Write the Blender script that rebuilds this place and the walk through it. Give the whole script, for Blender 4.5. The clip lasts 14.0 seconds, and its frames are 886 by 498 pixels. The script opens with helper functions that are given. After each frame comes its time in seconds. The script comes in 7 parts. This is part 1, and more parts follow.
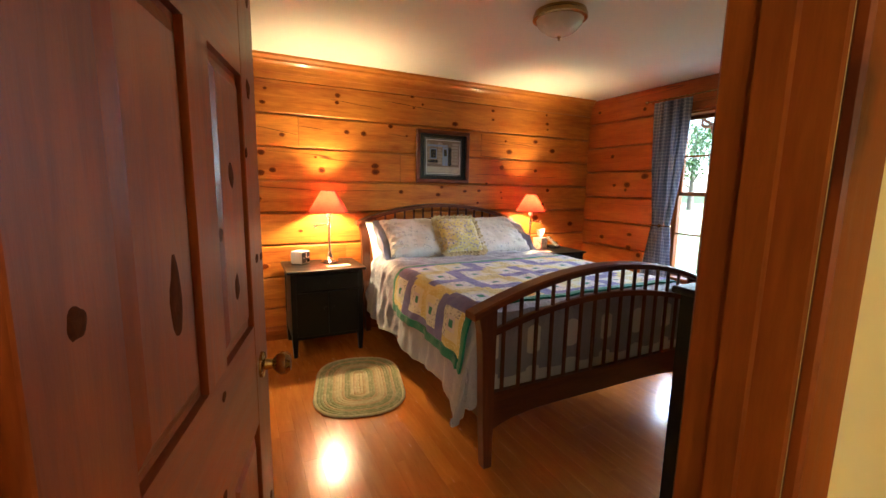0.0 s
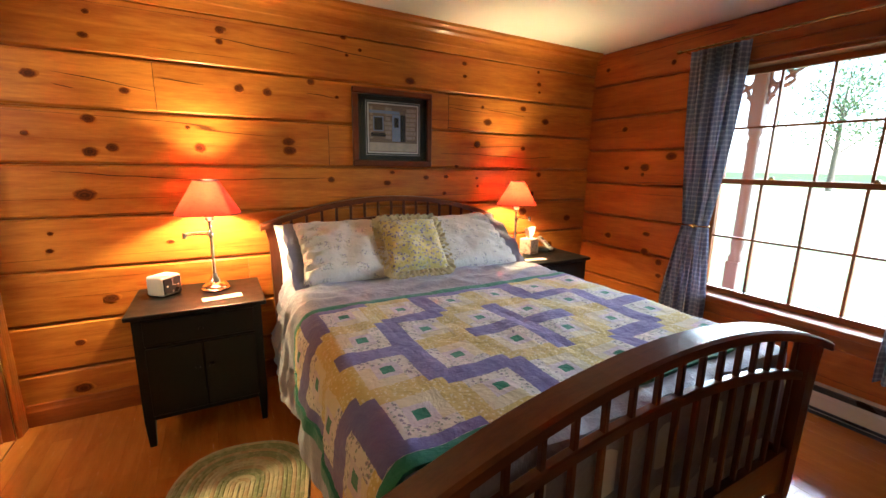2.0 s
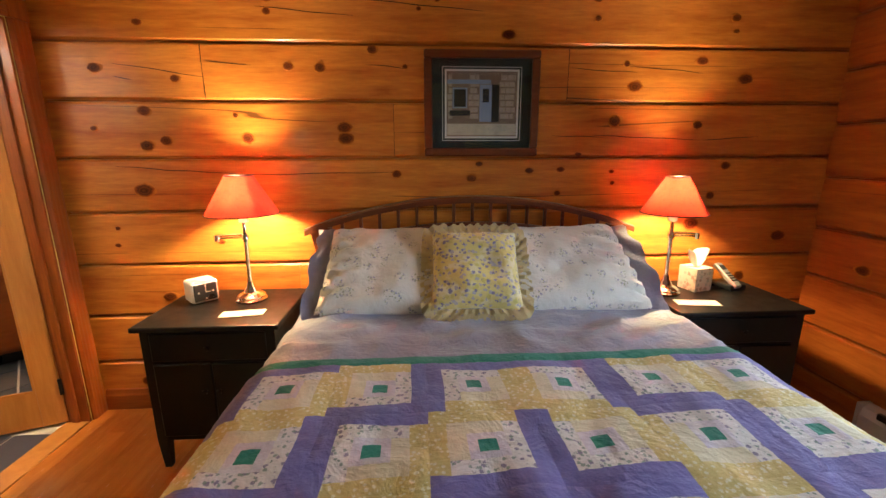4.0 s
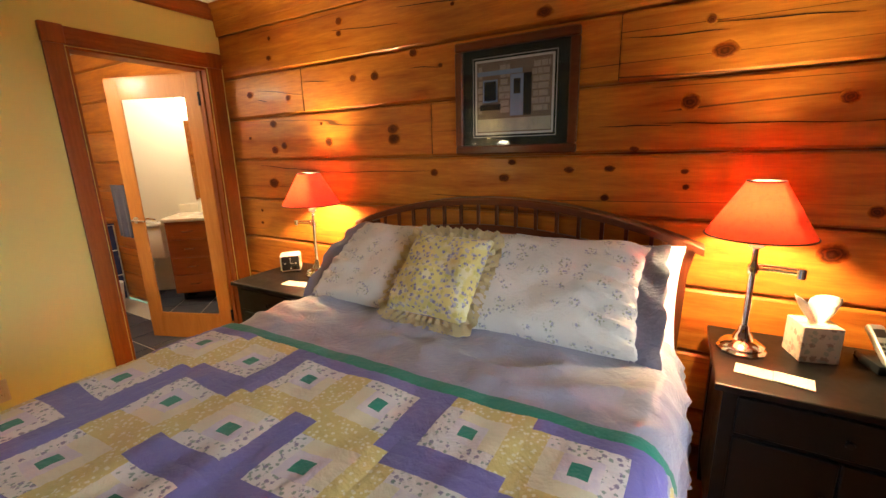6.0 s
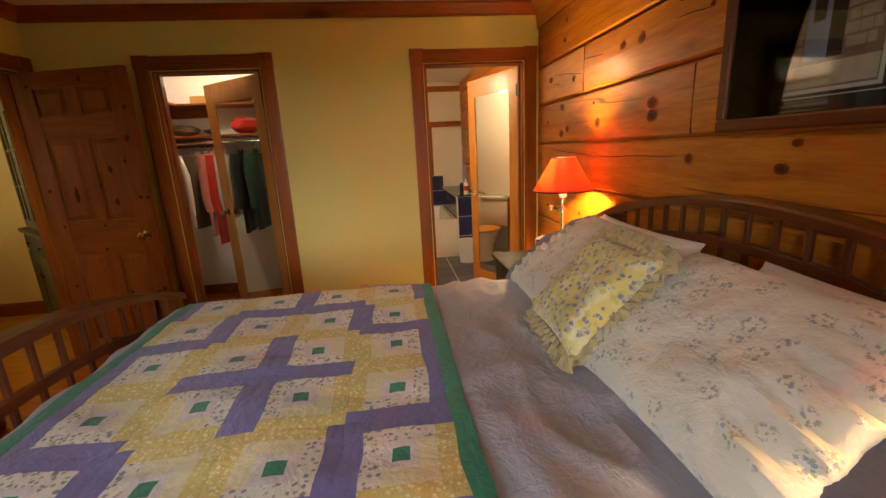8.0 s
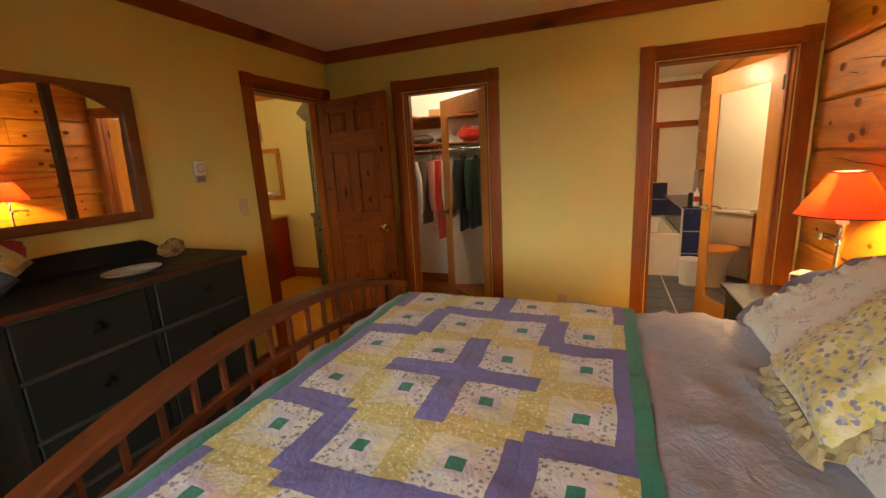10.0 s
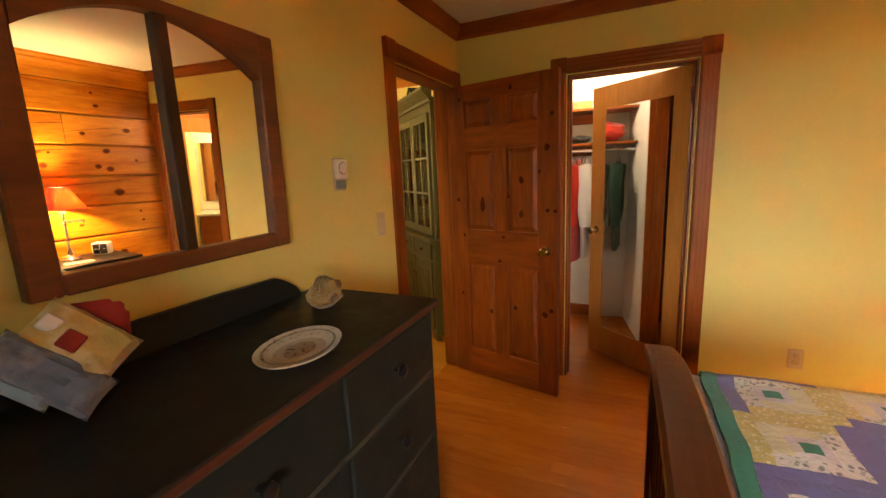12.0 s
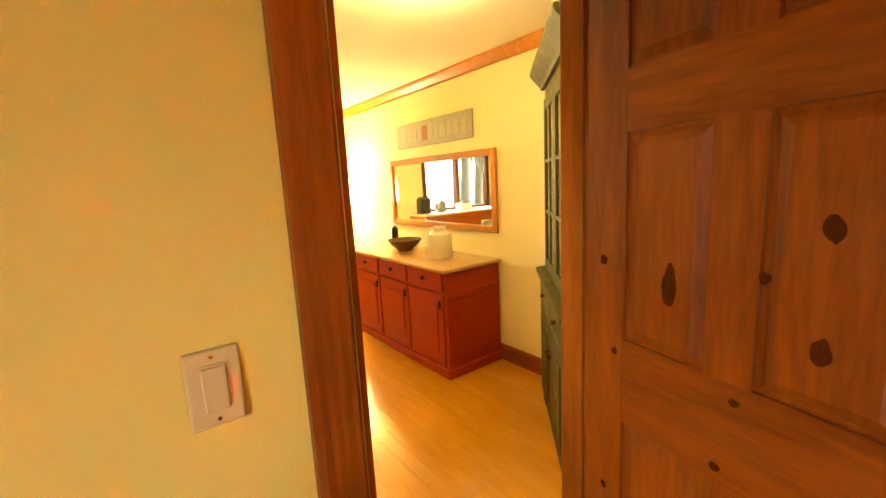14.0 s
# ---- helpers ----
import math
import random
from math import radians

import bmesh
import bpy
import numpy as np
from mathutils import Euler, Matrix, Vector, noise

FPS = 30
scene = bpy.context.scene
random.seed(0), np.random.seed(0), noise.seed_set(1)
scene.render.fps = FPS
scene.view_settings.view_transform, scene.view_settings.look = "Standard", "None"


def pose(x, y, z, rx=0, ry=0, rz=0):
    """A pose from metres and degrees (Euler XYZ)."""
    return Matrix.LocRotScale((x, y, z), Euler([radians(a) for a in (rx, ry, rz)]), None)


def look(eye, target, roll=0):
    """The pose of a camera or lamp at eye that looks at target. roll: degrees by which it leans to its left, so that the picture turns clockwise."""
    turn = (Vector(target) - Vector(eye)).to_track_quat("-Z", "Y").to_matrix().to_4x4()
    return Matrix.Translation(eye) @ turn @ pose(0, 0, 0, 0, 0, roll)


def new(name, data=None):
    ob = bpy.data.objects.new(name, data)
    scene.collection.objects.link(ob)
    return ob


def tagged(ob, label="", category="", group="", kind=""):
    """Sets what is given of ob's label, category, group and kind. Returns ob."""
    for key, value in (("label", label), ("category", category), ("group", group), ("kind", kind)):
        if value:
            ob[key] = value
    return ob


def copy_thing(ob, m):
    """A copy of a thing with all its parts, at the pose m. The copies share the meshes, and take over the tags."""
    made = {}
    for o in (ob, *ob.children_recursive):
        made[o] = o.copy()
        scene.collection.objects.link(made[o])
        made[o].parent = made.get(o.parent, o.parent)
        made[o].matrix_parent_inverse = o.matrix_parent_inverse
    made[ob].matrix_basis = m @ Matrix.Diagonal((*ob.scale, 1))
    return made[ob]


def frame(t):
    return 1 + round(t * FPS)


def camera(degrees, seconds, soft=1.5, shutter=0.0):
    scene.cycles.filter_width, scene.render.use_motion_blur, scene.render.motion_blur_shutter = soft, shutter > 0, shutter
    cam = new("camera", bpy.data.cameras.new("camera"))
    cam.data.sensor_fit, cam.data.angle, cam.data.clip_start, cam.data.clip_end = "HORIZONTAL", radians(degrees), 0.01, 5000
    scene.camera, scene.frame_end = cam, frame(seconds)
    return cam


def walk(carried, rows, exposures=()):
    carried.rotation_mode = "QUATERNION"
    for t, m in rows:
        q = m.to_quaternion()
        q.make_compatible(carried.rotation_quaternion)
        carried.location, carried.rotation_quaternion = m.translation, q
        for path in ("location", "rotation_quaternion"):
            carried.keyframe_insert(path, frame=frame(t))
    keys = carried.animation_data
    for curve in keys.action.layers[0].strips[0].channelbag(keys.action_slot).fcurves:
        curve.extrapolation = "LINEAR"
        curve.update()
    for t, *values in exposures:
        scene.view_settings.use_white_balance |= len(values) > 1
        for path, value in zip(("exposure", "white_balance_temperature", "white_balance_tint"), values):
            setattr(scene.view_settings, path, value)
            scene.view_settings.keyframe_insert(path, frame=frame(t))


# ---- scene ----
cam = camera(94.3, 14.0)
PATH = [
    (0, (0.283, -0.344, 1.366), (1.16, 1.429, 1.069), 1.0),
    (0.5, (0.466, -0.08, 1.397), (1.427, 1.639, 1.046), 1.1),
    (1, (0.64, 0.155, 1.417), (1.626, 1.856, 1.05), 1.1),
    (1.5, (0.81, 0.396, 1.4), (1.796, 2.098, 1.035), 0.9),
    (2, (1.012, 0.638, 1.422), (1.955, 2.355, 1.022), 0.9),
    (2.5, (1.197, 0.803, 1.408), (1.994, 2.593, 1.007), 0.9),
    (3, (1.361, 0.992, 1.41), (1.917, 2.864, 0.982), 0.6),
    (5.5, (2.604, 1.422, 1.415), (1.975, 3.259, 0.936), -1.1),
    (6, (2.837, 1.524, 1.428), (1.868, 3.21, 0.963), -1.5),
    (6.5, (3.002, 1.681, 1.434), (1.696, 3.123, 0.971), -2.0),
    (7, (3.112, 1.916, 1.406), (1.527, 3.042, 0.938), -2.3),
    (7.5, (3.198, 2.126, 1.412), (1.405, 2.871, 0.934), -2.6),
    (8, (3.201, 2.288, 1.4), (1.27, 2.509, 0.928), -3.0),
    (8.5, (3.21, 2.396, 1.424), (1.281, 2.169, 0.948), -3.1),
    (11, (3.149, 1.965, 1.454), (1.351, 1.187, 1.052), -2.9),
    (11.5, (3.024, 1.515, 1.454), (1.226, 0.726, 1.071), -2.9),
    (12, (2.789, 1.116, 1.455), (1.004, 0.295, 1.084), -2.6),
    (12.5, (2.418, 0.952, 1.453), (0.652, 0.094, 1.074), -2.4),
    (13, (1.946, 0.894, 1.452), (0.168, 0.057, 1.08), -2.5),
    (13.5, (1.482, 0.815, 1.465), (-0.166, -0.257, 1.097), -2.5),
    (14, (1.145, 0.645, 1.487), (-0.037, -0.934, 1.16), -3.0),
]
EXPOSURE = [(0, 2.9, 5900, 8), (1.5, 2.8, 5900, 8), (3, 2.55, 5900, 8), (5.5, 2.5, 6200, 8), (7.5, 2.05, 7500, 11), (8.5, 2.25, 8000, 11), (11, 2.5, 8000, 11), (12.5, 3.35, 8300, 11), (13.5, 3.8, 8700, 8), (14, 3.95, 8800, 4)]
walk(cam, [(t, look(eye, target, roll)) for t, eye, target, roll in PATH], EXPOSURE)

# ---- light and sky ----
world = bpy.data.worlds.new("sky")
scene.world = world
world.use_nodes = True
wn = world.node_tree
sky = wn.nodes.new("ShaderNodeTexSky")
sky.sky_type = "NISHITA"
sky.sun_disc = False
sky.sun_elevation, sky.sun_rotation = radians(52), radians(200)
wn.links.new(sky.outputs[0], wn.nodes["Background"].inputs[0])
wn.nodes["Background"].inputs[1].default_value = 0.15


def lamp(name, kind, energy, color, m, size=0.1, size_y=None):
    data = bpy.data.lights.new(name, kind)
    data.energy, data.color = energy, color
    if kind == "AREA":
        data.shape = "RECTANGLE" if size_y else "SQUARE"
        data.size = size
        if size_y:
            data.size_y = size_y
    elif kind == "POINT":
        data.shadow_soft_size = size
    elif kind == "SUN":
        data.angle = radians(0.6)
    ob = new(name, data)
    ob.matrix_world = m
    return ob


WARM = (1.0, 0.75, 0.36)
SOFT = (1.0, 0.82, 0.58)
lamp("sun", "SUN", 3.0, (1.0, 0.95, 0.86), look((0, 0, 9), (-2.5, 6.5, 0)))
lamp("window_light", "AREA", 92000.0, (0.80, 0.91, 1.0), look((64.0, 1.75, 21.0), (4.0, 1.75, 1.4)), 120.0, 40.0)
lamp("lamp_glow_a", "POINT", 13.0, WARM, pose(0.963, 3.244, 1.238), 0.03)
lamp("lamp_glow_b", "POINT", 11.0, WARM, pose(3.084, 3.214, 1.225), 0.03)
lamp("bath_glow", "POINT", 6.5, (1.0, 0.80, 0.55), pose(-0.95, 2.28, 2.05), 0.08)
lamp("closet_glow", "POINT", 3.4, (1.0, 0.92, 0.80), pose(-0.85, 0.88, 2.18), 0.05)
lamp("hall_glow", "POINT", 1.7, (1.0, 0.83, 0.50), pose(-0.035, -1.00, 2.26), 0.06)
lamp("hall_far_glow", "POINT", 6.5, (1.0, 0.83, 0.50), pose(-0.83, -4.0, 1.5), 0.12)


# ---- materials ----
class Nodes:
    """A node material, built step by step."""

    def __init__(self, name):
        self.mat = bpy.data.materials.new(name)
        self.mat.use_nodes = True
        self.t = self.mat.node_tree
        self.b = self.t.nodes["Principled BSDF"]
        self.out = self.t.nodes["Material Output"]

    def node(self, kind, **kw):
        n = self.t.nodes.new("ShaderNode" + kind)
        for k, v in kw.items():
            if k == "operation":
                n.operation = v
            elif k == "blend":
                n.data_type, n.blend_type = "RGBA", v
            elif k == "feature":
                n.feature = v
            elif k == "wave":
                n.wave_type, n.bands_direction = v
        return n

    def link(self, a, b):
        if isinstance(a, bpy.types.NodeSocket):
            self.t.links.new(a, b)
        else:
            b.default_value = a

    def coords(self, scale=(1, 1, 1), rot=(0, 0, 0), vary=True):
        c = self.node("TexCoord")
        m = self.node("Mapping")
        m.inputs["Scale"].default_value = scale
        m.inputs["Rotation"].default_value = [radians(a) for a in rot]
        if vary:
            info = self.node("ObjectInfo")
            k = self.node("VectorMath", operation="SCALE")
            comb = self.node("CombineXYZ")
            for i, f in enumerate((37.0, 23.0, 51.0)):
                mm = self.math("MULTIPLY", info.outputs["Random"], f)
                self.link(mm, comb.inputs[i])
            add = self.node("VectorMath", operation="ADD")
            self.link(c.outputs["Object"], add.inputs[0])
            self.link(comb.outputs[0], add.inputs[1])
            self.link(add.outputs[0], m.inputs["Vector"])
        else:
            self.link(c.outputs["Object"], m.inputs["Vector"])
        return m.outputs[0]

    def math(self, op, a, b=0.0, clamp=False):
        n = self.node("Math", operation=op)
        n.use_clamp = clamp
        self.link(a, n.inputs[0])
        self.link(b, n.inputs[1])
        return n.outputs[0]

    def noise(self, vec, scale, detail=4.0, rough=0.55, distort=0.0):
        n = self.node("TexNoise")
        self.link(vec, n.inputs["Vector"])
        n.inputs["Scale"].default_value = scale
        n.inputs["Detail"].default_value = detail
        n.inputs["Roughness"].default_value = rough
        n.inputs["Distortion"].default_value = distort
        return n.outputs["Fac"]

    def voronoi(self, vec, scale, feature="F1", rand=1.0):
        n = self.node("TexVoronoi", feature=feature)
        self.link(vec, n.inputs["Vector"])
        n.inputs["Scale"].default_value = scale
        n.inputs["Randomness"].default_value = rand
        return n

    def ramp(self, fac, stops):
        n = self.node("ValToRGB")
        self.link(fac, n.inputs[0])
        el = n.color_ramp.elements
        while len(el) < len(stops):
            el.new(0.5)
        for e, (p, c) in zip(el, stops):
            e.position = p
            e.color = (*c, 1) if len(c) == 3 else c
        return n.outputs[0]

    def grey(self, fac, lo, hi, a=0.0, b=1.0):
        n = self.node("MapRange")
        self.link(fac, n.inputs[0])
        for i, v in enumerate((lo, hi, a, b)):
            n.inputs[1 + i].default_value = v
        return n.outputs[0]

    def mix(self, fac, a, b, blend="MIX"):
        n = self.node("Mix", blend=blend)
        self.link(fac, n.inputs[0])
        for v, s in ((a, n.inputs[6]), (b, n.inputs[7])):
            self.link((*v, 1) if isinstance(v, tuple) and len(v) == 3 else v, s)
        return n.outputs[2]

    def bump(self, h, strength=0.3, dist=0.01):
        n = self.node("Bump")
        n.inputs["Strength"].default_value = strength
        n.inputs["Distance"].default_value = dist
        self.link(h, n.inputs["Height"])
        self.link(n.outputs[0], self.b.inputs["Normal"])

    def done(self, color=None, rough=0.5, metal=0.0, coat=0.0, spec=None):
        if color is not None:
            self.link((*color, 1) if isinstance(color, tuple) and len(color) == 3 else color, self.b.inputs["Base Color"])
        self.link(rough, self.b.inputs["Roughness"])
        self.b.inputs["Metallic"].default_value = metal
        self.b.inputs["Coat Weight"].default_value = coat
        self.b.inputs["Coat Roughness"].default_value = 0.15
        if spec is not None:
            self.b.inputs["Specular IOR Level"].default_value = spec
        return self.mat


def wood(name, dark, light, axis="x", knots=0.0, rough=0.35, coat=0.2, cracks=False, grain=1.0, spec=0.25):
    """Varnished wood: grain along an axis, broad tone drift, optional knots and drying cracks."""
    w = Nodes(name)
    along = {"x": (1, 9, 9), "y": (9, 1, 9), "z": (9, 9, 1)}[axis]
    v = w.coords(along)
    flat = w.coords((1, 1, 1))
    fine = w.noise(v, 9.0 * grain, 6, 0.65, 0.35)
    band = w.noise(v, 1.7 * grain, 3, 0.5, 0.9)
    tone = w.noise(flat, 1.3, 3, 0.5)
    f = w.math("ADD", w.math("MULTIPLY", fine, 0.45), w.math("MULTIPLY", band, 0.55))
    f = w.math("ADD", f, w.math("MULTIPLY", w.math("SUBTRACT", tone, 0.5), 0.5), True)
    col = w.ramp(f, [(0.28, dark), (0.50, tuple((a + b) / 2 for a, b in zip(dark, light))), (0.69, light)])
    info = w.node("ObjectInfo")
    col = w.mix(w.grey(info.outputs["Random"], 0, 1, 0.0, 0.2), col, dark)
    h = fine
    if knots:
        kv = w.coords({"x": (0.8, 1.4, 1.4), "y": (1.4, 0.8, 1.4), "z": (1.4, 1.4, 0.8)}[axis])
        sp = w.node("SeparateXYZ")
        w.link(kv, sp.inputs[0])
        cb = w.node("CombineXYZ")
        w.link(sp.outputs[1 if axis == "y" else 0], cb.inputs[0])
        w.link(sp.outputs[2], cb.inputs[1])
        cell = w.voronoi(cb.outputs[0], knots)
        cell.voronoi_dimensions = "2D"
        d = w.math("ADD", cell.outputs["Distance"], w.math("MULTIPLY", w.math("SUBTRACT", w.noise(flat, 30, 2), 0.5), 0.05))
        halo = w.grey(d, 0.05, 0.26, 0.6, 0.0)
        col = w.mix(halo, col, dark)
        core = w.grey(d, 0.045, 0.085, 0.9, 0.0)
        col = w.mix(core, col, (0.085, 0.017, 0.004))
    if cracks:
        cv = w.coords({"x": (0.17, 7, 7), "y": (7, 0.17, 7), "z": (7, 7, 0.17)}[axis])
        cn = w.noise(cv, 0.8, 1, 0.4, 0.1)
        line = w.grey(w.math("ABSOLUTE", w.math("SUBTRACT", cn, 0.47)), 0.0016, 0.005, 0.85, 0.0)
        gate = w.grey(w.noise(flat, 1.1, 1), 0.44, 0.52, 0.0, 1.0)
        line = w.math("MULTIPLY", line, gate)
        col = w.mix(line, col, (0.05, 0.015, 0.005))
        h = w.math("SUBTRACT", h, w.math("MULTIPLY", line, 1.5))
    w.bump(h, 0.12, 0.004)
    return w.done(col, w.grey(fine, 0.2, 0.8, rough - 0.07, rough + 0.1), coat=coat, spec=spec)


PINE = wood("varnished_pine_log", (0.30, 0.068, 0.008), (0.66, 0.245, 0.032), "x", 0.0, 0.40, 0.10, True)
# Same pine, coloured darker and redder for how light falls on the window wall.
PINE_E_DIM = wood("varnished_pine_log_east_dimmed", (0.28, 0.050, 0.006), (0.55, 0.155, 0.018), "y", 0.0, 0.40, 0.10, True)


def knot_mat():
    """Round pine knot: dark heart, growth rings, fading into the board."""
    p = Nodes("pine_knot")
    v = p.coords((1, 1, 1), vary=False)
    n = p.noise(p.coords((1, 1, 1)), 2.2, 3)
    ln = p.node("VectorMath", operation="LENGTH")
    p.link(v, ln.inputs[0])
    d = p.math("ADD", ln.outputs["Value"], p.math("MULTIPLY", p.math("SUBTRACT", n, 0.5), 0.5))
    col = p.ramp(d, [(0.0, (0.13, 0.028, 0.005)), (0.26, (0.06, 0.012, 0.003)), (0.46, (0.17, 0.036, 0.006)), (0.56, (0.08, 0.016, 0.004)), (0.76, (0.24, 0.056, 0.007)), (0.97, (0.47, 0.152, 0.019))])
    return p.done(col, 0.5, spec=0.12)


KNOT = knot_mat()
TRIM_X = wood("pine_trim_long", (0.18, 0.036, 0.005), (0.38, 0.102, 0.012), "x", 1.1, 0.42, 0.06)
TRIM_Y = wood("pine_trim_deep", (0.18, 0.036, 0.005), (0.38, 0.102, 0.012), "y", 1.1, 0.42, 0.06)
TRIM_Z = wood("pine_trim_upright", (0.18, 0.036, 0.005), (0.38, 0.102, 0.012), "z", 1.1, 0.42, 0.06)
DOOR_Z = wood("knotty_pine_door", (0.125, 0.020, 0.0025), (0.35, 0.078, 0.008), "z", 0.0, 0.40, 0.08)
DOOR_X = wood("knotty_pine_rail", (0.125, 0.020, 0.0025), (0.35, 0.078, 0.008), "x", 0.0, 0.40, 0.08)
MAPLE = wood("clear_pine_door", (0.44, 0.155, 0.028), (0.60, 0.25, 0.055), "z", 0, 0.38, 0.15)
FLOOR = wood("oiled_maple_floor", (0.37, 0.104, 0.014), (0.56, 0.195, 0.029), "y", 0, 0.21, 0.35, False, 0.8, 0.5)
HALL_FLOOR = wood("pale_maple_floor", (0.49, 0.20, 0.026), (0.66, 0.31, 0.052), "y", 0, 0.13, 0.35, False, 0.8, 0.5)
CHERRY = wood("cherry_stain", (0.065, 0.015, 0.006), (0.165, 0.042, 0.013), "x", 0, 0.34, 0.25)
CHERRY_Z = wood("cherry_stain_upright", (0.065, 0.015, 0.006), (0.165, 0.042, 0.013), "z", 0, 0.34, 0.25)
BAR_WOOD = wood("dark_walnut_bar", (0.035, 0.013, 0.006), (0.08, 0.03, 0.013), "z", 0, 0.4, 0.15)
MIRROR_WOOD = wood("walnut_mirror_frame", (0.13, 0.04, 0.014), (0.26, 0.085, 0.028), "x", 0, 0.4, 0.15)
VANITY = wood("vanity_cherry", (0.30, 0.085, 0.022), (0.46, 0.15, 0.045), "x", 0, 0.4, 0.15)


def paint(name, color, rough=0.6, drift=0.12, scale=3.0, bump=0.06, metal=0.0, coat=0.0):
    """Painted surface with a slight unevenness and roller texture."""
    p = Nodes(name)
    v = p.coords((1, 1, 1))
    n = p.noise(v, scale, 4)
    g = p.noise(v, 140, 2)
    low = tuple(c * (1 - drift) for c in color)
    p.bump(g, bump, 0.003)
    return p.done(p.mix(n, low, color), p.grey(n, 0.3, 0.7, rough - 0.06, rough + 0.06), metal, coat)


def worn(name, color, under, amount=0.5, rough=0.5, scale=9.0):
    """Old paint rubbed through to the wood in patches and streaks."""
    p = Nodes(name)
    v = p.coords((1, 1, 1))
    big = p.noise(v, scale, 6, 0.7)
    streak = p.noise(p.coords((2, 14, 14)), 5, 4)
    f = p.grey(p.math("ADD", p.math("MULTIPLY", big, 0.6), p.math("MULTIPLY", streak, 0.4)), 0.50 + 0.12 * (1 - amount), 0.74, 0, 0.8)
    p.bump(big, 0.12, 0.003)
    return p.done(p.mix(f, color, under), p.grey(big, 0.3, 0.7, rough - 0.1, rough + 0.1), spec=0.3)


WALL = paint("cream_yellow_wall", (0.74, 0.62, 0.19), 0.62, 0.06, 2.0, 0.09)
HALLWALL = paint("pale_yellow_wall", (0.86, 0.74, 0.36), 0.6, 0.05, 2.0, 0.08)
CEIL = paint("ceiling_white", (0.82, 0.78, 0.70), 0.8, 0.05, 2.5, 0.25)
SPLIT = paint("dark_wood_split", (0.030, 0.008, 0.003), 0.9, 0.4, 20, 0.0)
WHITE = paint("white_wall", (0.82, 0.77, 0.68), 0.6, 0.05)
BLACKWOOD = worn("black_painted_wood", (0.005, 0.0045, 0.0045), (0.03, 0.013, 0.007), 0.15, 0.40)
DRESSER = worn("dark_teal_black_paint", (0.011, 0.0125, 0.010), (0.06, 0.020, 0.008), 0.4, 0.55)
DRESSER_TOP = worn("dark_brown_dresser_top", (0.013, 0.009, 0.006), (0.045, 0.018, 0.008), 0.5, 0.5)
DRESSER_EDGE = worn("reddish_worn_edge", (0.075, 0.018, 0.008), (0.03, 0.014, 0.008), 0.6, 0.5, 14.0)
DRESSER_RAIL = worn("rubbed_pale_rail", (0.045, 0.037, 0.026), (0.014, 0.012, 0.009), 0.8, 0.6, 9.0)
GREENPAINT = worn("worn_sage_green_paint", (0.068, 0.056, 0.009), (0.09, 0.062, 0.018), 0.5, 0.5)
REDPAINT = worn("worn_red_paint", (0.36, 0.030, 0.012), (0.14, 0.02, 0.01), 0.45, 0.4)
PLASTIC = paint("white_plastic", (0.80, 0.78, 0.72), 0.35, 0.03, 5, 0.0)
IVORY = paint("ivory_plastic", (0.60, 0.48, 0.27), 0.4, 0.04, 5, 0.0)
BLACKP = paint("black_plastic", (0.012, 0.012, 0.013), 0.3, 0.1, 6, 0.0)
GREYP = paint("silver_plastic", (0.32, 0.32, 0.32), 0.3, 0.1, 6, 0.0, 0.5)
HEATER = paint("beige_enamel", (0.55, 0.47, 0.36), 0.4, 0.06, 6, 0.02)
CHROME = paint("polished_chrome", (0.80, 0.78, 0.74), 0.10, 0.06, 8, 0.0, 1.0)
BRASS = paint("aged_brass", (0.52, 0.34, 0.13), 0.22, 0.2, 14, 0.02, 1.0)
IRON = paint("black_iron", (0.02, 0.018, 0.016), 0.5, 0.2, 20, 0.05, 0.6)
PAPER = paint("cream_card", (0.80, 0.76, 0.60), 0.7, 0.05, 20, 0.03)
TISSUE = paint("white_tissue", (0.86, 0.84, 0.80), 0.9, 0.04, 20, 0.05)
PORCELAIN = paint("white_porcelain", (0.82, 0.79, 0.74), 0.14, 0.03, 3, 0.0, 0.0, 0.5)
STONEWARE = paint("cream_stoneware", (0.76, 0.66, 0.45), 0.3, 0.08, 9, 0.02, 0.0, 0.3)
COUNTER = paint("cream_countertop", (0.78, 0.72, 0.60), 0.25, 0.05, 9, 0.0)
MATBOARD = paint("dark_green_mat", (0.018, 0.026, 0.022), 0.8, 0.1, 30, 0.05)
BASEPAPER = paint("pale_mat", (0.84, 0.80, 0.72), 0.8, 0.05, 30, 0.02)


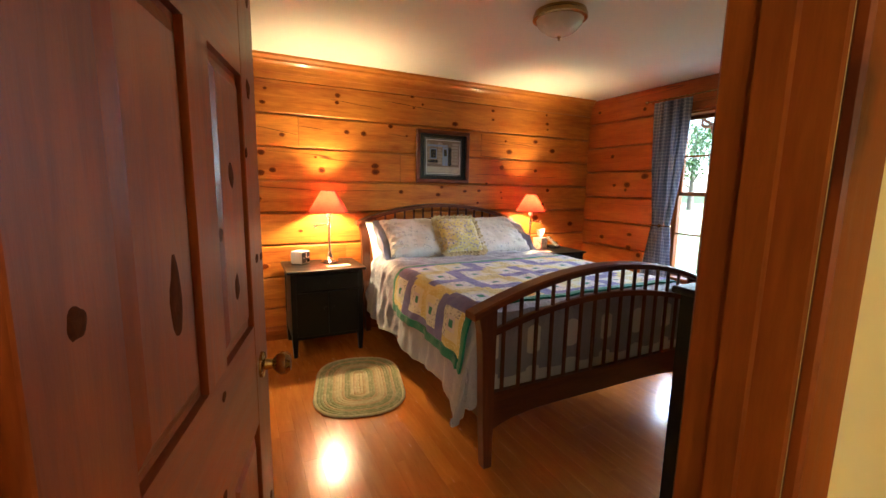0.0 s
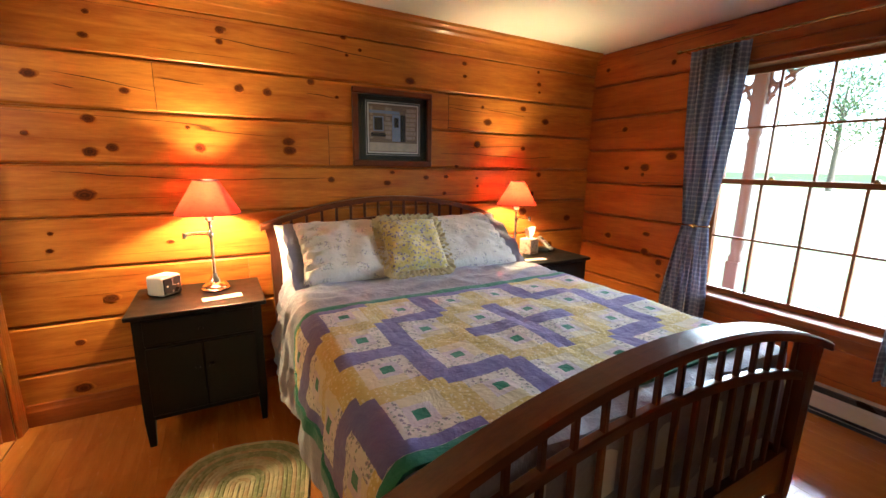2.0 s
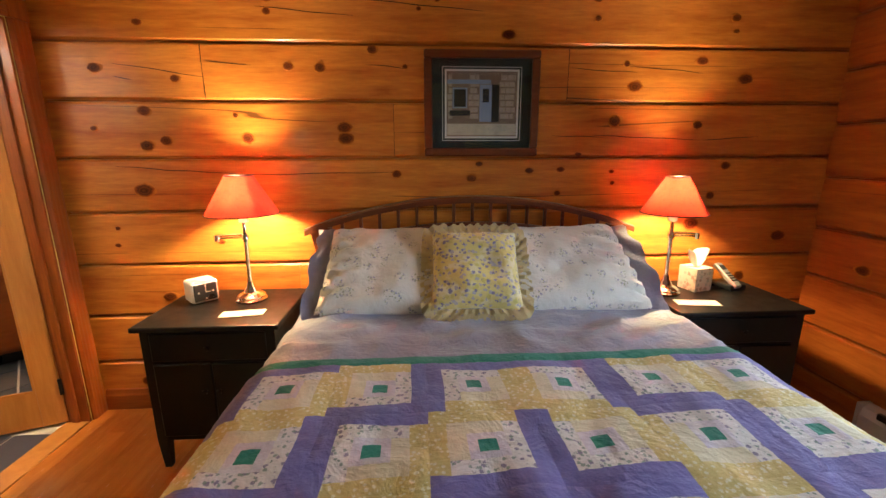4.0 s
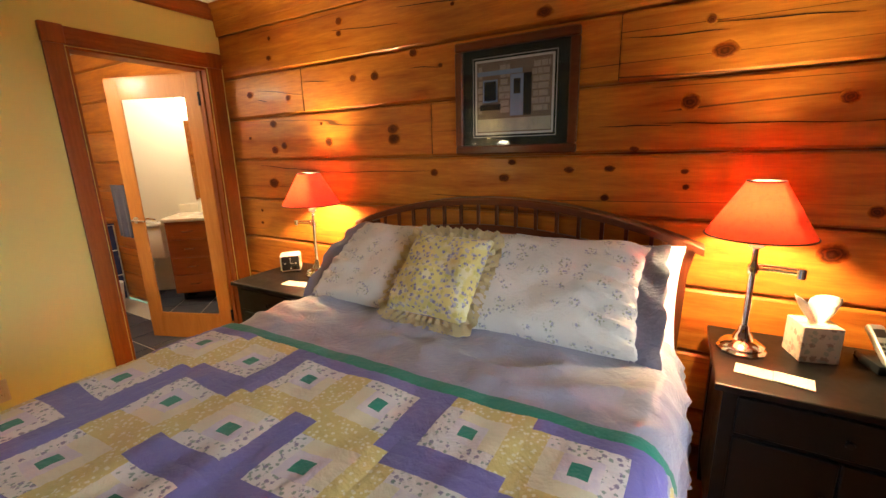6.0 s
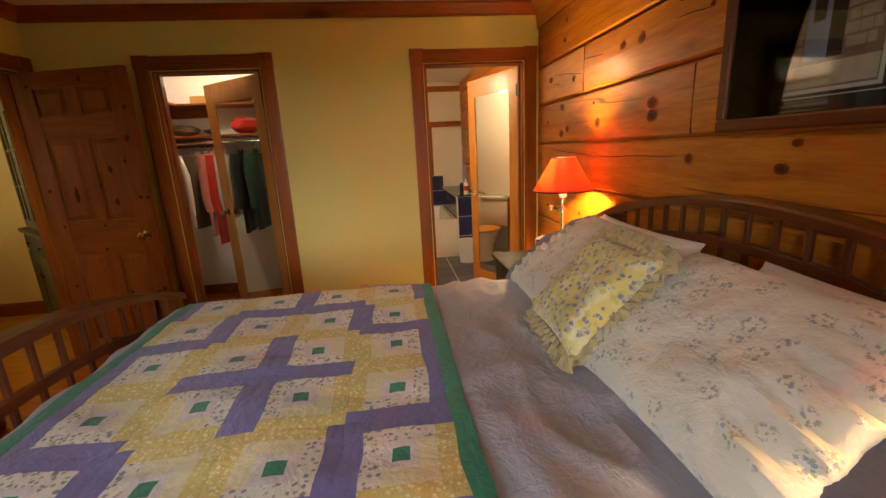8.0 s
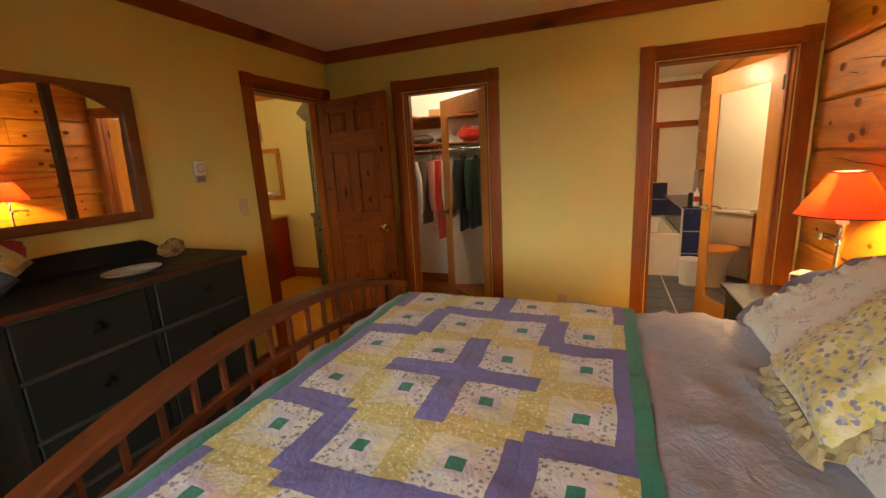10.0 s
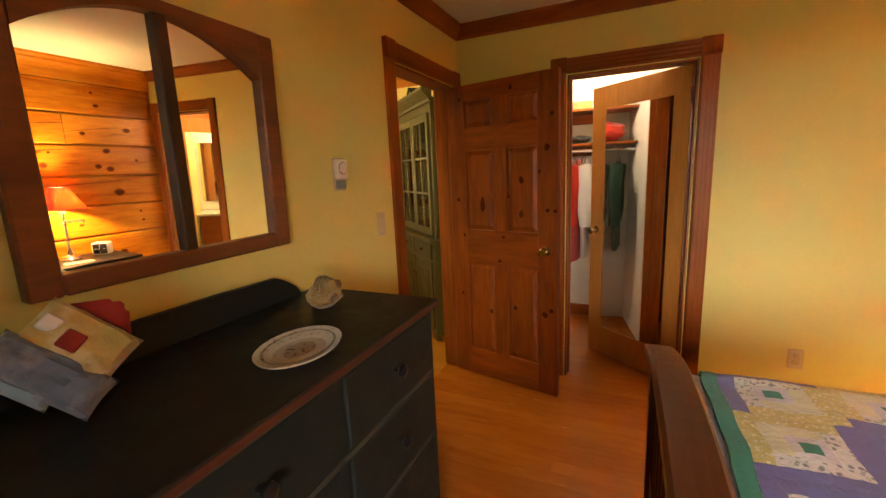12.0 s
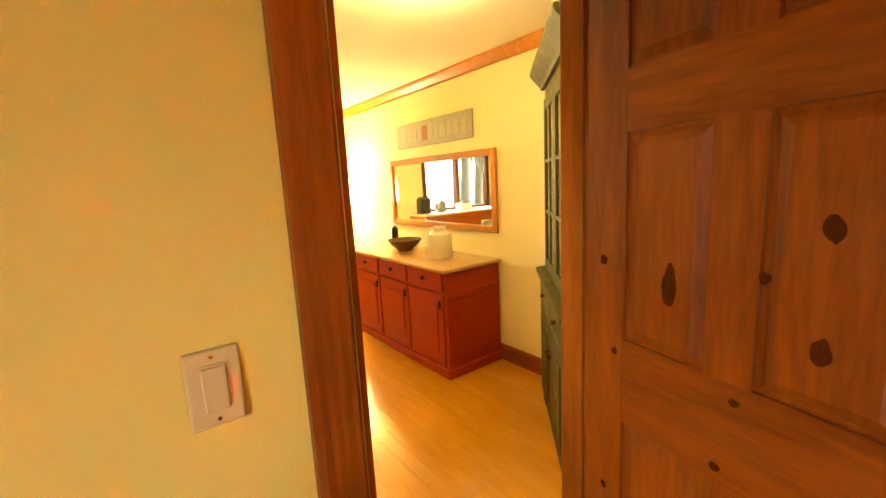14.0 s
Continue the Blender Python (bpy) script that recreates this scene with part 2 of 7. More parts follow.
def fabric(name, color, other=None, weave=420.0, rough=0.9, drift=0.14, spots=None, spot_scale=26.0, spot_size=0.22, wrinkle=0.35, sprig=0.0):
    """Woven cloth; spots: small printed blossoms of other colours."""
    p = Nodes(name)
    v = p.coords((1, 1, 1))
    n = p.noise(v, 7, 3)
    col = p.mix(n, tuple(c * (1 - drift) for c in color), color)
    if other:
        col = p.mix(p.grey(p.noise(v, spot_scale * 0.5, 3), 0.5, 0.6, 0, 0.7), col, other)
    if spots:
        for k, c in enumerate(spots):
            off = p.node("VectorMath", operation="ADD")
            p.link(v, off.inputs[0])
            off.inputs[1].default_value = (3.1 * k + 0.7, 1.7 * k, 2.3 * k)
            cell = p.voronoi(off.outputs[0], spot_scale * (1 + 0.25 * k))
            rag = p.noise(v, spot_scale * 5, 2)
            d = p.math("ADD", cell.outputs["Distance"], p.math("MULTIPLY", p.math("SUBTRACT", rag, 0.5), 0.55))
            f = p.grey(d, spot_size, spot_size + 0.08, 0.85, 0.0)
            if sprig:
                patch = p.math("ADD", p.voronoi(v, sprig, rand=0.7).outputs["Distance"], p.math("MULTIPLY", p.math("SUBTRACT", rag, 0.5), 0.3))
                f = p.math("MULTIPLY", f, p.grey(patch, 0.30, 0.40, 1.0, 0.0))
            col = p.mix(f, col, c)
    th = p.noise(v, weave, 1)
    fold = p.noise(v, 9, 4, 0.6, 0.6)
    fine = p.noise(v, 34, 3, 0.6, 0.4)
    fold = p.math("ADD", fold, p.math("MULTIPLY", fine, 0.3))
    p.bump(p.math("ADD", p.math("MULTIPLY", th, 0.04), fold), wrinkle, 0.014)
    p.b.inputs["Sheen Weight"].default_value = 0.25
    return p.done(col, rough, spec=0.2)


LAVENDER = fabric("lavender_grey_sateen", (0.32, 0.305, 0.385), rough=0.5, wrinkle=1.05)
SHEET = fabric("white_sheet", (0.74, 0.72, 0.72), wrinkle=0.3)
SHAM = fabric("cream_floral_cotton", (0.66, 0.61, 0.56), spots=[(0.24, 0.23, 0.36), (0.30, 0.31, 0.20)], spot_scale=72, spot_size=0.30, wrinkle=0.8, sprig=16.0)
SHAM_BAND = fabric("slate_lavender_cotton", (0.19, 0.18, 0.25), wrinkle=1.0)
CUSHION = fabric("yellow_floral_cotton", (0.66, 0.54, 0.20), (0.68, 0.62, 0.44), spots=[(0.50, 0.42, 0.12), (0.36, 0.33, 0.42), (0.17, 0.15, 0.30)], spot_scale=30, spot_size=0.26, wrinkle=0.5)
RUFFLE = fabric("ruffle_floral_cotton", (0.56, 0.45, 0.24), spots=[(0.28, 0.24, 0.28)], spot_scale=45, spot_size=0.2, wrinkle=0.5)
Q_PURPLE = fabric("purple_patch", (0.165, 0.140, 0.38), wrinkle=0.75)
Q_YELLOW = fabric("yellow_dotted_patch", (0.62, 0.50, 0.17), spots=[(0.74, 0.70, 0.46)], spot_scale=75, spot_size=0.28, wrinkle=0.75)
Q_PALE = fabric("pale_yellow_patch", (0.70, 0.64, 0.44), wrinkle=0.75)
Q_FLORAL = fabric("white_floral_patch", (0.70, 0.66, 0.62), spots=[(0.16, 0.13, 0.22), (0.18, 0.25, 0.20)], spot_scale=52, spot_size=0.24, wrinkle=0.75)
Q_LILAC = fabric("lilac_white_patch", (0.62, 0.56, 0.62), (0.68, 0.62, 0.60), wrinkle=0.75)
Q_GREEN = fabric("emerald_patch", (0.015, 0.20, 0.125), wrinkle=0.75)
RUG_GREEN = fabric("sage_braid", (0.26, 0.27, 0.13), (0.40, 0.37, 0.22), weave=160, spot_scale=60, wrinkle=0.6)
RUG_CREAM = fabric("cream_braid", (0.54, 0.45, 0.27), (0.36, 0.34, 0.19), weave=160, spot_scale=70, wrinkle=0.6)
RUG_TAN = fabric("tan_braid", (0.44, 0.31, 0.17), (0.50, 0.42, 0.25), weave=160, spot_scale=70, wrinkle=0.6)
CLOTH = {
    "red": fabric("red_cotton", (0.55, 0.035, 0.02)),
    "pink": fabric("rose_knit", (0.55, 0.24, 0.19)),
    "salmon": fabric("salmon_cotton", (0.62, 0.20, 0.15)),
    "white": fabric("white_shirting", (0.72, 0.68, 0.64)),
    "dark": fabric("black_wool", (0.02, 0.022, 0.02)),
    "green": fabric("dark_green_wool", (0.018, 0.055, 0.034)),
    "brown": fabric("brown_tweed", (0.16, 0.10, 0.06)),
    "towel": fabric("slate_blue_towel", (0.09, 0.09, 0.17), wrinkle=0.6),
    "lilac": fabric("lilac_towel", (0.32, 0.27, 0.40), wrinkle=0.6),
}


def plaid():
    """Blue woven check of the curtains."""
    p = Nodes("blue_check_curtain")
    v = p.coords((1, 1, 1), vary=False)
    sep = p.node("SeparateXYZ")
    p.link(v, sep.inputs[0])
    a = p.math("SINE", p.math("MULTIPLY", sep.outputs[1], 330))
    b = p.math("SINE", p.math("MULTIPLY", sep.outputs[2], 200))
    f = p.math("ADD", p.grey(a, 0.2, 0.7, 0, 0.5), p.grey(b, 0.2, 0.7, 0, 0.5))
    col = p.ramp(f, [(0.0, (0.27, 0.28, 0.35)), (0.5, (0.44, 0.45, 0.51)), (1.0, (0.68, 0.68, 0.70))])
    col = p.mix(p.grey(p.noise(v, 5, 2), 0.3, 0.7, 0, 0.25), col, (0.30, 0.31, 0.37))
    p.bump(p.noise(v, 300, 1), 0.15, 0.002)
    tr = p.node("BsdfTranslucent")
    p.link(col, tr.inputs[0])
    ms = p.node("MixShader")
    ms.inputs[0].default_value = 0.42
    p.link(p.b.outputs[0], ms.inputs[1])
    p.link(tr.outputs[0], ms.inputs[2])
    p.link(ms.outputs[0], p.out.inputs[0])
    return p.done(col, 0.9, spec=0.2)


CURTAIN = plaid()


def shade_cloth():
    p = Nodes("red_lampshade_fabric")
    v = p.coords((1, 1, 1))
    col = p.mix(p.grey(p.noise(v, 55, 2), 0.55, 0.62, 0, 0.3), (0.60, 0.085, 0.055), (0.36, 0.045, 0.028))
    tr = p.node("BsdfTranslucent")
    p.link(p.mix(0.65, col, (0.90, 0.29, 0.18)), tr.inputs[0])
    ms = p.node("MixShader")
    ms.inputs[0].default_value = 0.30
    p.link(p.b.outputs[0], ms.inputs[1])
    p.link(tr.outputs[0], ms.inputs[2])
    p.link(ms.outputs[0], p.out.inputs[0])
    p.bump(p.noise(v, 500, 1), 0.1, 0.001)
    return p.done(col, 0.9, spec=0.1)


SHADE = shade_cloth()


def glow(name, color, strength):
    p = Nodes(name)
    p.b.inputs["Emission Color"].default_value = (*color, 1)
    p.b.inputs["Emission Strength"].default_value = strength
    return p.done((0.9, 0.85, 0.75), 0.4)


BULB = glow("lit_bulb", (1.0, 0.70, 0.34), 6)
BULB_WHITE = glow("lit_globe", (1.0, 0.86, 0.62), 2.2)
SHADE_LIT = glow("lit_white_shade", (1.0, 0.84, 0.56), 1.6)


def glassy(name, color=(1, 1, 1), rough=0.0, ior=1.45):
    p = Nodes(name)
    g = p.node("BsdfTransparent")
    s = p.node("BsdfGlossy")
    s.inputs["Roughness"].default_value = rough + 0.01
    fr = p.node("Fresnel")
    fr.inputs[0].default_value = ior
    ms = p.node("MixShader")
    g.inputs[0].default_value = (*color, 1)
    p.link(fr.outputs[0], ms.inputs[0])
    p.link(g.outputs[0], ms.inputs[1])
    p.link(s.outputs[0], ms.inputs[2])
    p.link(ms.outputs[0], p.out.inputs[0])
    return p.mat


GLASS = glassy("window_glass", (0.97, 0.98, 0.97))
PICGLASS = glassy("picture_glass", (1, 1, 1), 0.0, 1.42)
FROST = paint("frosted_glass", (0.72, 0.68, 0.60), 0.25, 0.15, 14, 0.05, 0.0, 0.5)
MIRROR = paint("silvered_mirror", (0.90, 0.90, 0.88), 0.015, 0.01, 1, 0.0, 1.0)


def tile_mat(name, base, other, rough=0.3):
    p = Nodes(name)
    v = p.coords((1, 1, 1))
    n = p.noise(v, 9, 5, 0.65)
    p.bump(n, 0.15, 0.004)
    return p.done(p.mix(n, base, other), p.grey(n, 0.3, 0.7, rough, rough + 0.15))


SLATE = tile_mat("slate_blue_floor_tile", (0.035, 0.040, 0.070), (0.075, 0.080, 0.115))
BLUETILE = tile_mat("navy_glazed_tile", (0.018, 0.024, 0.075), (0.035, 0.045, 0.12), 0.15)
GROUT = paint("pale_grout", (0.66, 0.63, 0.58), 0.9, 0.1, 30, 0.1)
GRASS = paint("summer_lawn", (0.085, 0.135, 0.040), 0.95, 0.45, 1.5, 0.3)
LEAF = paint("green_leaf", (0.07, 0.14, 0.035), 0.6, 0.5, 1.5, 0.1)
BARK = paint("grey_bark", (0.14, 0.11, 0.085), 0.9, 0.4, 8, 0.5)
PORCHWOOD = paint("weathered_mauve_porch_paint", (0.26, 0.17, 0.15), 0.7, 0.2, 8, 0.2)
ADIRONDACK = paint("slate_blue_chair_paint", (0.20, 0.24, 0.34), 0.6, 0.15, 8, 0.1)
SIGNWOOD = worn("weathered_sign_boards", (0.40, 0.38, 0.27), (0.20, 0.17, 0.11), 0.6, 0.7)
SIGNRED = paint("faded_sign_red", (0.36, 0.13, 0.08), 0.7, 0.2, 30, 0.1)
SIGNCREAM = paint("faded_sign_cream", (0.60, 0.57, 0.42), 0.7, 0.5, 60, 0.1)
BOWLWOOD = wood("dark_bowl_wood", (0.07, 0.03, 0.015), (0.16, 0.07, 0.03), "x", 0, 0.4, 0.2)
OATTOP = wood("pale_sideboard_top", (0.42, 0.22, 0.07), (0.60, 0.36, 0.14), "y", 0, 0.3, 0.3)


# ---- mesh helpers ----
def mesh_of(name, bm, mat=None, smooth=False):
    me = bpy.data.meshes.new(name)
    bmesh.ops.recalc_face_normals(bm, faces=bm.faces[:])
    bm.to_mesh(me)
    bm.free()
    for m in (mat if isinstance(mat, (list, tuple)) else [mat]):
        if m:
            me.materials.append(m)
    if smooth:
        me.polygons.foreach_set("use_smooth", [True] * len(me.polygons))
        me.set_sharp_from_angle(angle=radians(38))
    return me


def part(name, bm, material, parent=None, label="", smooth=False):
    """Links a bmesh as one mesh object under a thing or a part."""
    ob = new(name, mesh_of(name, bm, material, smooth))
    if parent:
        ob.parent = parent
    if label:
        ob["label"] = label
    return ob


def thing(name, x=0.0, y=0.0, z=0.0, rz=0.0):
    ob = new(name)
    ob.empty_display_size = 0.1
    ob.matrix_basis = pose(x, y, z, 0, 0, rz)
    return ob


def setting(name, bm, mat, label="", category="", smooth=False):
    return tagged(part(name, bm, mat, None, "", smooth), label, category, kind="structure")


def box(x0, x1, y0, y1, z0, z1, bevel=0.0, bm=None, seg=1):
    own = bm or bmesh.new()
    r = bmesh.ops.create_cube(own, size=1.0, matrix=Matrix.Translation(((x0 + x1) / 2, (y0 + y1) / 2, (z0 + z1) / 2)) @ Matrix.Diagonal((abs(x1 - x0), abs(y1 - y0), abs(z1 - z0), 1)))
    if bevel:
        es = list({e for v in r["verts"] for e in v.link_edges})
        bmesh.ops.bevel(own, geom=es, offset=bevel, segments=seg, affect="EDGES", profile=0.5)
    return own


def lathe(profile, seg=24, bm=None, m=Matrix()):
    """Turned shape: (radius, height) pairs about z."""
    bm = bm or bmesh.new()
    rings = []
    for r, z in profile:
        if r < 1e-5:
            rings.append([bm.verts.new(m @ Vector((0, 0, z)))])
        else:
            rings.append([bm.verts.new(m @ Vector((r * math.cos(2 * math.pi * i / seg), r * math.sin(2 * math.pi * i / seg), z))) for i in range(seg)])
    for a, b in zip(rings, rings[1:]):
        for i in range(seg):
            j = (i + 1) % seg
            if len(a) == 1 and len(b) > 1:
                bm.faces.new((a[0], b[i], b[j]))
            elif len(b) == 1 and len(a) > 1:
                bm.faces.new((a[i], b[0], a[j]))
            elif len(a) > 1:
                bm.faces.new((a[i], a[j], b[j], b[i]))
    return bm


def tube(points, r, seg=8, bm=None, closed=False, flat=1.0):
    """Round bar along points; r may be one radius or one for each point."""
    bm = bm or bmesh.new()
    pts = [Vector(p) for p in points]
    n = len(pts)
    rs = r if isinstance(r, (list, tuple)) else [r] * n
    rings = []
    for i, p in enumerate(pts):
        if closed:
            d = pts[(i + 1) % n] - pts[i - 1]
        else:
            d = pts[min(i + 1, n - 1)] - pts[max(i - 1, 0)]
        d.normalize()
        up = Vector((0, 0, 1)) if abs(d.z) < 0.95 else Vector((1, 0, 0))
        a = d.cross(up).normalized()
        b = a.cross(d)
        rings.append([bm.verts.new(p + rs[i] * (math.cos(2 * math.pi * k / seg) * a + flat * math.sin(2 * math.pi * k / seg) * b)) for k in range(seg)])
    pairs = list(zip(rings, rings[1:])) + ([(rings[-1], rings[0])] if closed else [])
    for a, b in pairs:
        for k in range(seg):
            j = (k + 1) % seg
            bm.faces.new((a[k], a[j], b[j], b[k]))
    if not closed:
        bm.faces.new(rings[0])
        bm.faces.new(rings[-1][::-1])
    return bm


def strip(profile, p0, p1, out, bm=None):
    """Moulding: a (depth, height) profile run from p0 to p1; out is the way that the depth points."""
    bm = bm or bmesh.new()
    out = Vector(out)
    ends = [[bm.verts.new(Vector(p) + out * d + Vector((0, 0, h))) for d, h in profile] for p in (p0, p1)]
    n = len(profile)
    for i in range(n):
        j = (i + 1) % n
        bm.faces.new((ends[0][i], ends[0][j], ends[1][j], ends[1][i]))
    bm.faces.new(ends[0])
    bm.faces.new(ends[1][::-1])
    return bm


def thicken(bm, t):
    """Gives a sheet a back and edges, t behind its front."""
    bmesh.ops.recalc_face_normals(bm, faces=bm.faces[:])
    bm.normal_update()
    front = bm.faces[:]
    rim = [e for e in bm.edges if len(e.link_faces) == 1]
    back = {v: bm.verts.new(v.co - v.normal * t) for v in bm.verts[:]}
    for f in front:
        bm.faces.new([back[v] for v in reversed(f.verts)]).material_index = f.material_index
    for e in rim:
        p, q = e.verts
        bm.faces.new((p, q, back[q], back[p])).material_index = e.link_faces[0].material_index
    return bm


def grid(nu, nv, f, thick=0.0):
    """Sheet of nu by nv cells; f(s, t) gives the place. thick adds a back."""
    bm = bmesh.new()
    vs = [[bm.verts.new(f(i / nu, j / nv)) for j in range(nv + 1)] for i in range(nu + 1)]
    for i in range(nu):
        for j in range(nv):
            bm.faces.new((vs[i][j], vs[i + 1][j], vs[i + 1][j + 1], vs[i][j + 1]))
    if thick:
        thicken(bm, thick)
    return bm


def hole_wall(axis, a0, a1, b0, b1, z1, holes):
    """Wall slab: axis 'x' runs along x; holes (from, to, bottom, top) go through it."""
    bm = bmesh.new()

    def slab(s, e, lo, hi):
        if e - s > 1e-4 and hi - lo > 1e-4:
            if axis == "x":
                box(s, e, b0, b1, lo, hi, bm=bm)
            else:
                box(b0, b1, s, e, lo, hi, bm=bm)
    at = a0
    for s, e, lo, hi in sorted(holes):
        slab(at, s, 0, z1)
        slab(s, e, 0, lo)
        slab(s, e, hi, z1)
        at = e
    slab(at, a1, 0, z1)
    return bm


# ---- plan ----
H, W, TOP = 3.447, 4.09, 2.40          # log wall with the bed, window wall, ceiling
T = 0.12                              # partition thickness
ENTRY = (0.105, 0.862)                 # doorways, clear
CLOSET = (0.735, 1.438)
BATH = (2.581, 3.330)
DH = 2.006
WIN = (1.215, 2.36, 0.525, 2.10)

setting("wall_south", hole_wall("x", 0, W, -T, 0, TOP, [(*ENTRY, 0, DH)]), WALL, "cream yellow painted bedroom wall with an entry doorway", "wall")
setting("wall_west", hole_wall("y", -T, H, -T, 0, TOP, [(*CLOSET, 0, DH), (*BATH, 0, DH)]), WALL, "cream yellow painted partition with closet and bathroom doorways", "wall")
setting("ceiling", box(0, W + 0.2, 0, H + 0.2, TOP, TOP + 0.1), CEIL, "white textured bedroom ceiling", "ceiling")


def log_bm(a0, a1, z0, z1, base, way, axis, skew=0.0):
    """Squared log seen from the room: a flat face with eased upper and lower edges."""
    e = 0.016
    prof = [(-0.15, z0), (-0.026, z0 + 0.002), (-0.010, z0 + 0.006), (0.0, z0 + e), (0.003, (z0 + z1) / 2), (0.0, z1 - e), (-0.008, z1 - 0.007), (-0.026, z1 - 0.003), (-0.15, z1)]
    if axis == "x":
        return strip(prof, (a0, base, 0), (a1, base, 0), (0, way, 0))
    return strip(prof, (base, a0, 0), (base, a1, 0), (way, 0, 0))


COURSES = [0.0, 0.03, 0.285, 0.556, 0.843, 1.123, 1.398, 1.677, 1.947, 2.228, 2.40]
wall_n = tagged(new("wall_north"), "wall of squared varnished pine logs with knots and cracks", "wall", kind="structure")
logs = {}
for i, (z0, z1) in enumerate(zip(COURSES, COURSES[1:])):
    cuts = {6: [1.684], 7: [0.762, 2.582], 4: [2.80], 3: [1.15]}.get(i, [])
    ends = [0.0, *cuts, W + 0.1]
    for a, b in zip(ends, ends[1:]):
        logs.setdefault(i, part("log", log_bm(a + 0.001, b - 0.001, z0, z1, H, -1, "x"), PINE, wall_n, smooth=False))
wall_n_back = setting("wall_north_core", box(-3.6, W + 0.3, H + 0.03, H + 0.22, 0, TOP), PINE, "pine log wall core", "wall")

knot_shapes = []
for k in range(6):
    kb = lathe([(0, 0.0028), (0.5, 0.0024), (0.85, 0.0016), (1.0, -0.002)], 18)
    for v in kb.verts:
        q = Vector((v.co.x, v.co.y, 0)).normalized() if v.co.x or v.co.y else Vector()
        s = 1 + 0.30 * noise.noise(q * 1.1 + Vector((3.1 * k, 0, 1.7))) + 0.10 * noise.noise(q * 3 + Vector((0, 5.0 * k, 0)))
        v.co.x, v.co.y = v.co.x * s, v.co.y * s
    knot_shapes.append(mesh_of("knot", kb, KNOT, True))


def knot(x, y, z, r, stretch, facing, parent):
    ob = new("knot", knot_shapes[rk.randrange(6)])
    ob.parent = parent
    rot = Euler((radians(90), 0, 0)) if facing == "y" else Euler((0, radians(-90), 0))
    ob.matrix_basis = Matrix.LocRotScale((x, y, z), rot, (1.35 * r * stretch, 1.35 * r, 0.6) if facing == "y" else (1.35 * r, 1.35 * r * stretch, 0.6))


rk = random.Random(4)
KNOTS_HIGH = [(0.529, 2.146, 13), (0.506, 2.035, 15), (1.115, 2.151, 20), (1.108, 2.090, 16), (1.816, 2.215, 12), (1.926, 2.155, 10), (1.836, 2.113, 9), (2.282, 2.002, 21), (1.602, 1.927, 19), (2.727, 2.171, 14),
              (2.733, 2.082, 12), (3.442, 2.191, 12), (3.455, 2.096, 17), (3.464, 2.034, 10), (2.902, 1.873, 13), (1.764, 1.850, 10), (0.645, 1.784, 16), (1.190, 1.845, 19), (1.344, 1.841, 22), (0.277, 1.832, 20), (3.302, 1.890, 19), (2.954, 1.763, 25), (3.55, 1.804, 24)]
KNOTS_MID = [(0.913, 1.614, 10), (0.478, 1.634, 21), (0.467, 1.468, 24), (0.561, 1.493, 22), (0.965, 1.504, 26), (1.450, 1.557, 25), (1.454, 1.503, 27), (0.226, 1.551, 12), (2.862, 1.592, 27), (3.32, 1.574, 20), (2.677, 1.420, 11),
             (0.419, 1.246, 32), (1.709, 1.321, 19), (2.145, 1.372, 13), (2.105, 1.297, 18), (2.415, 1.336, 14), (2.587, 1.342, 13), (2.575, 1.214, 14), (2.868, 1.329, 9), (2.878, 1.268, 10), (3.51, 1.358, 20), (3.445, 1.195, 21)]
KNOTS_LOW = [(3.353, 1.040, 36), (3.885, 0.962, 27), (3.688, 0.723, 29), (0.255, 1.050, 10), (0.242, 0.959, 10), (0.770, 0.970, 12), (0.464, 0.671, 24), (0.30, 0.44, 18), (0.281, 0.171, 27)]
for x, z, r in KNOTS_HIGH + KNOTS_MID + KNOTS_LOW:
    i = max(k for k in range(len(COURSES) - 1) if COURSES[k] <= z)
    knot(x - 0.016, H - 0.004, z - 0.006, r * 0.00088, rk.uniform(1.1, 1.7), "y", logs[i])


def crack(x0, z0, x1, z1, seed):
    """Thin wandering split in a log face, widest in its middle."""
    i = max(k for k in range(len(COURSES) - 1) if COURSES[k] <= (z0 + z1) / 2)
    n = max(6, int(abs(x1 - x0) / 0.025))
    bm = bmesh.new()
    rows = []
    for k in range(n + 1):
        s = k / n
        w = 0.0004 + 0.0018 * math.sin(math.pi * s) ** 0.6
        x, z = x0 + (x1 - x0) * s, z0 + (z1 - z0) * s + 0.007 * noise.noise(Vector((s * abs(x1 - x0) * 6, seed, 0))) * math.sin(math.pi * s)
        rows.append([bm.verts.new(p) for p in ((x, H - 0.0036, z - w), (x, H - 0.0036, z + w), (x, H + 0.004, z + w * 0.3), (x, H + 0.004, z - w * 0.3))])
    for p, q in zip(rows, rows[1:]):
        for k in range(4):
            bm.faces.new((p[k], p[(k + 1) % 4], q[(k + 1) % 4], q[k]))
    part("crack", bm, SPLIT, logs[i])


for k, ends in enumerate(((0.298, 1.366, 0.906, 1.325), (0.843, 1.321, 1.714, 1.331), (0.36, 1.851, 0.78, 1.793), (0.355, 1.794, 0.444, 1.777), (0.787, 1.867, 1.014, 1.849), (1.053, 2.112, 1.522, 2.078), (1.507, 2.154, 2.159, 2.106), (1.569, 1.857, 1.768, 1.84),
                          (2.61, 1.852, 2.96, 1.833), (2.92, 1.862, 3.32, 1.831), (2.735, 1.52, 3.35, 1.494), (3.35, 1.494, 3.67, 1.512), (2.528, 1.516, 2.807, 1.508))):
    crack(ends[0] - 0.016, ends[1] - 0.006, ends[2] - 0.016, ends[3] - 0.006, 3.7 * k)
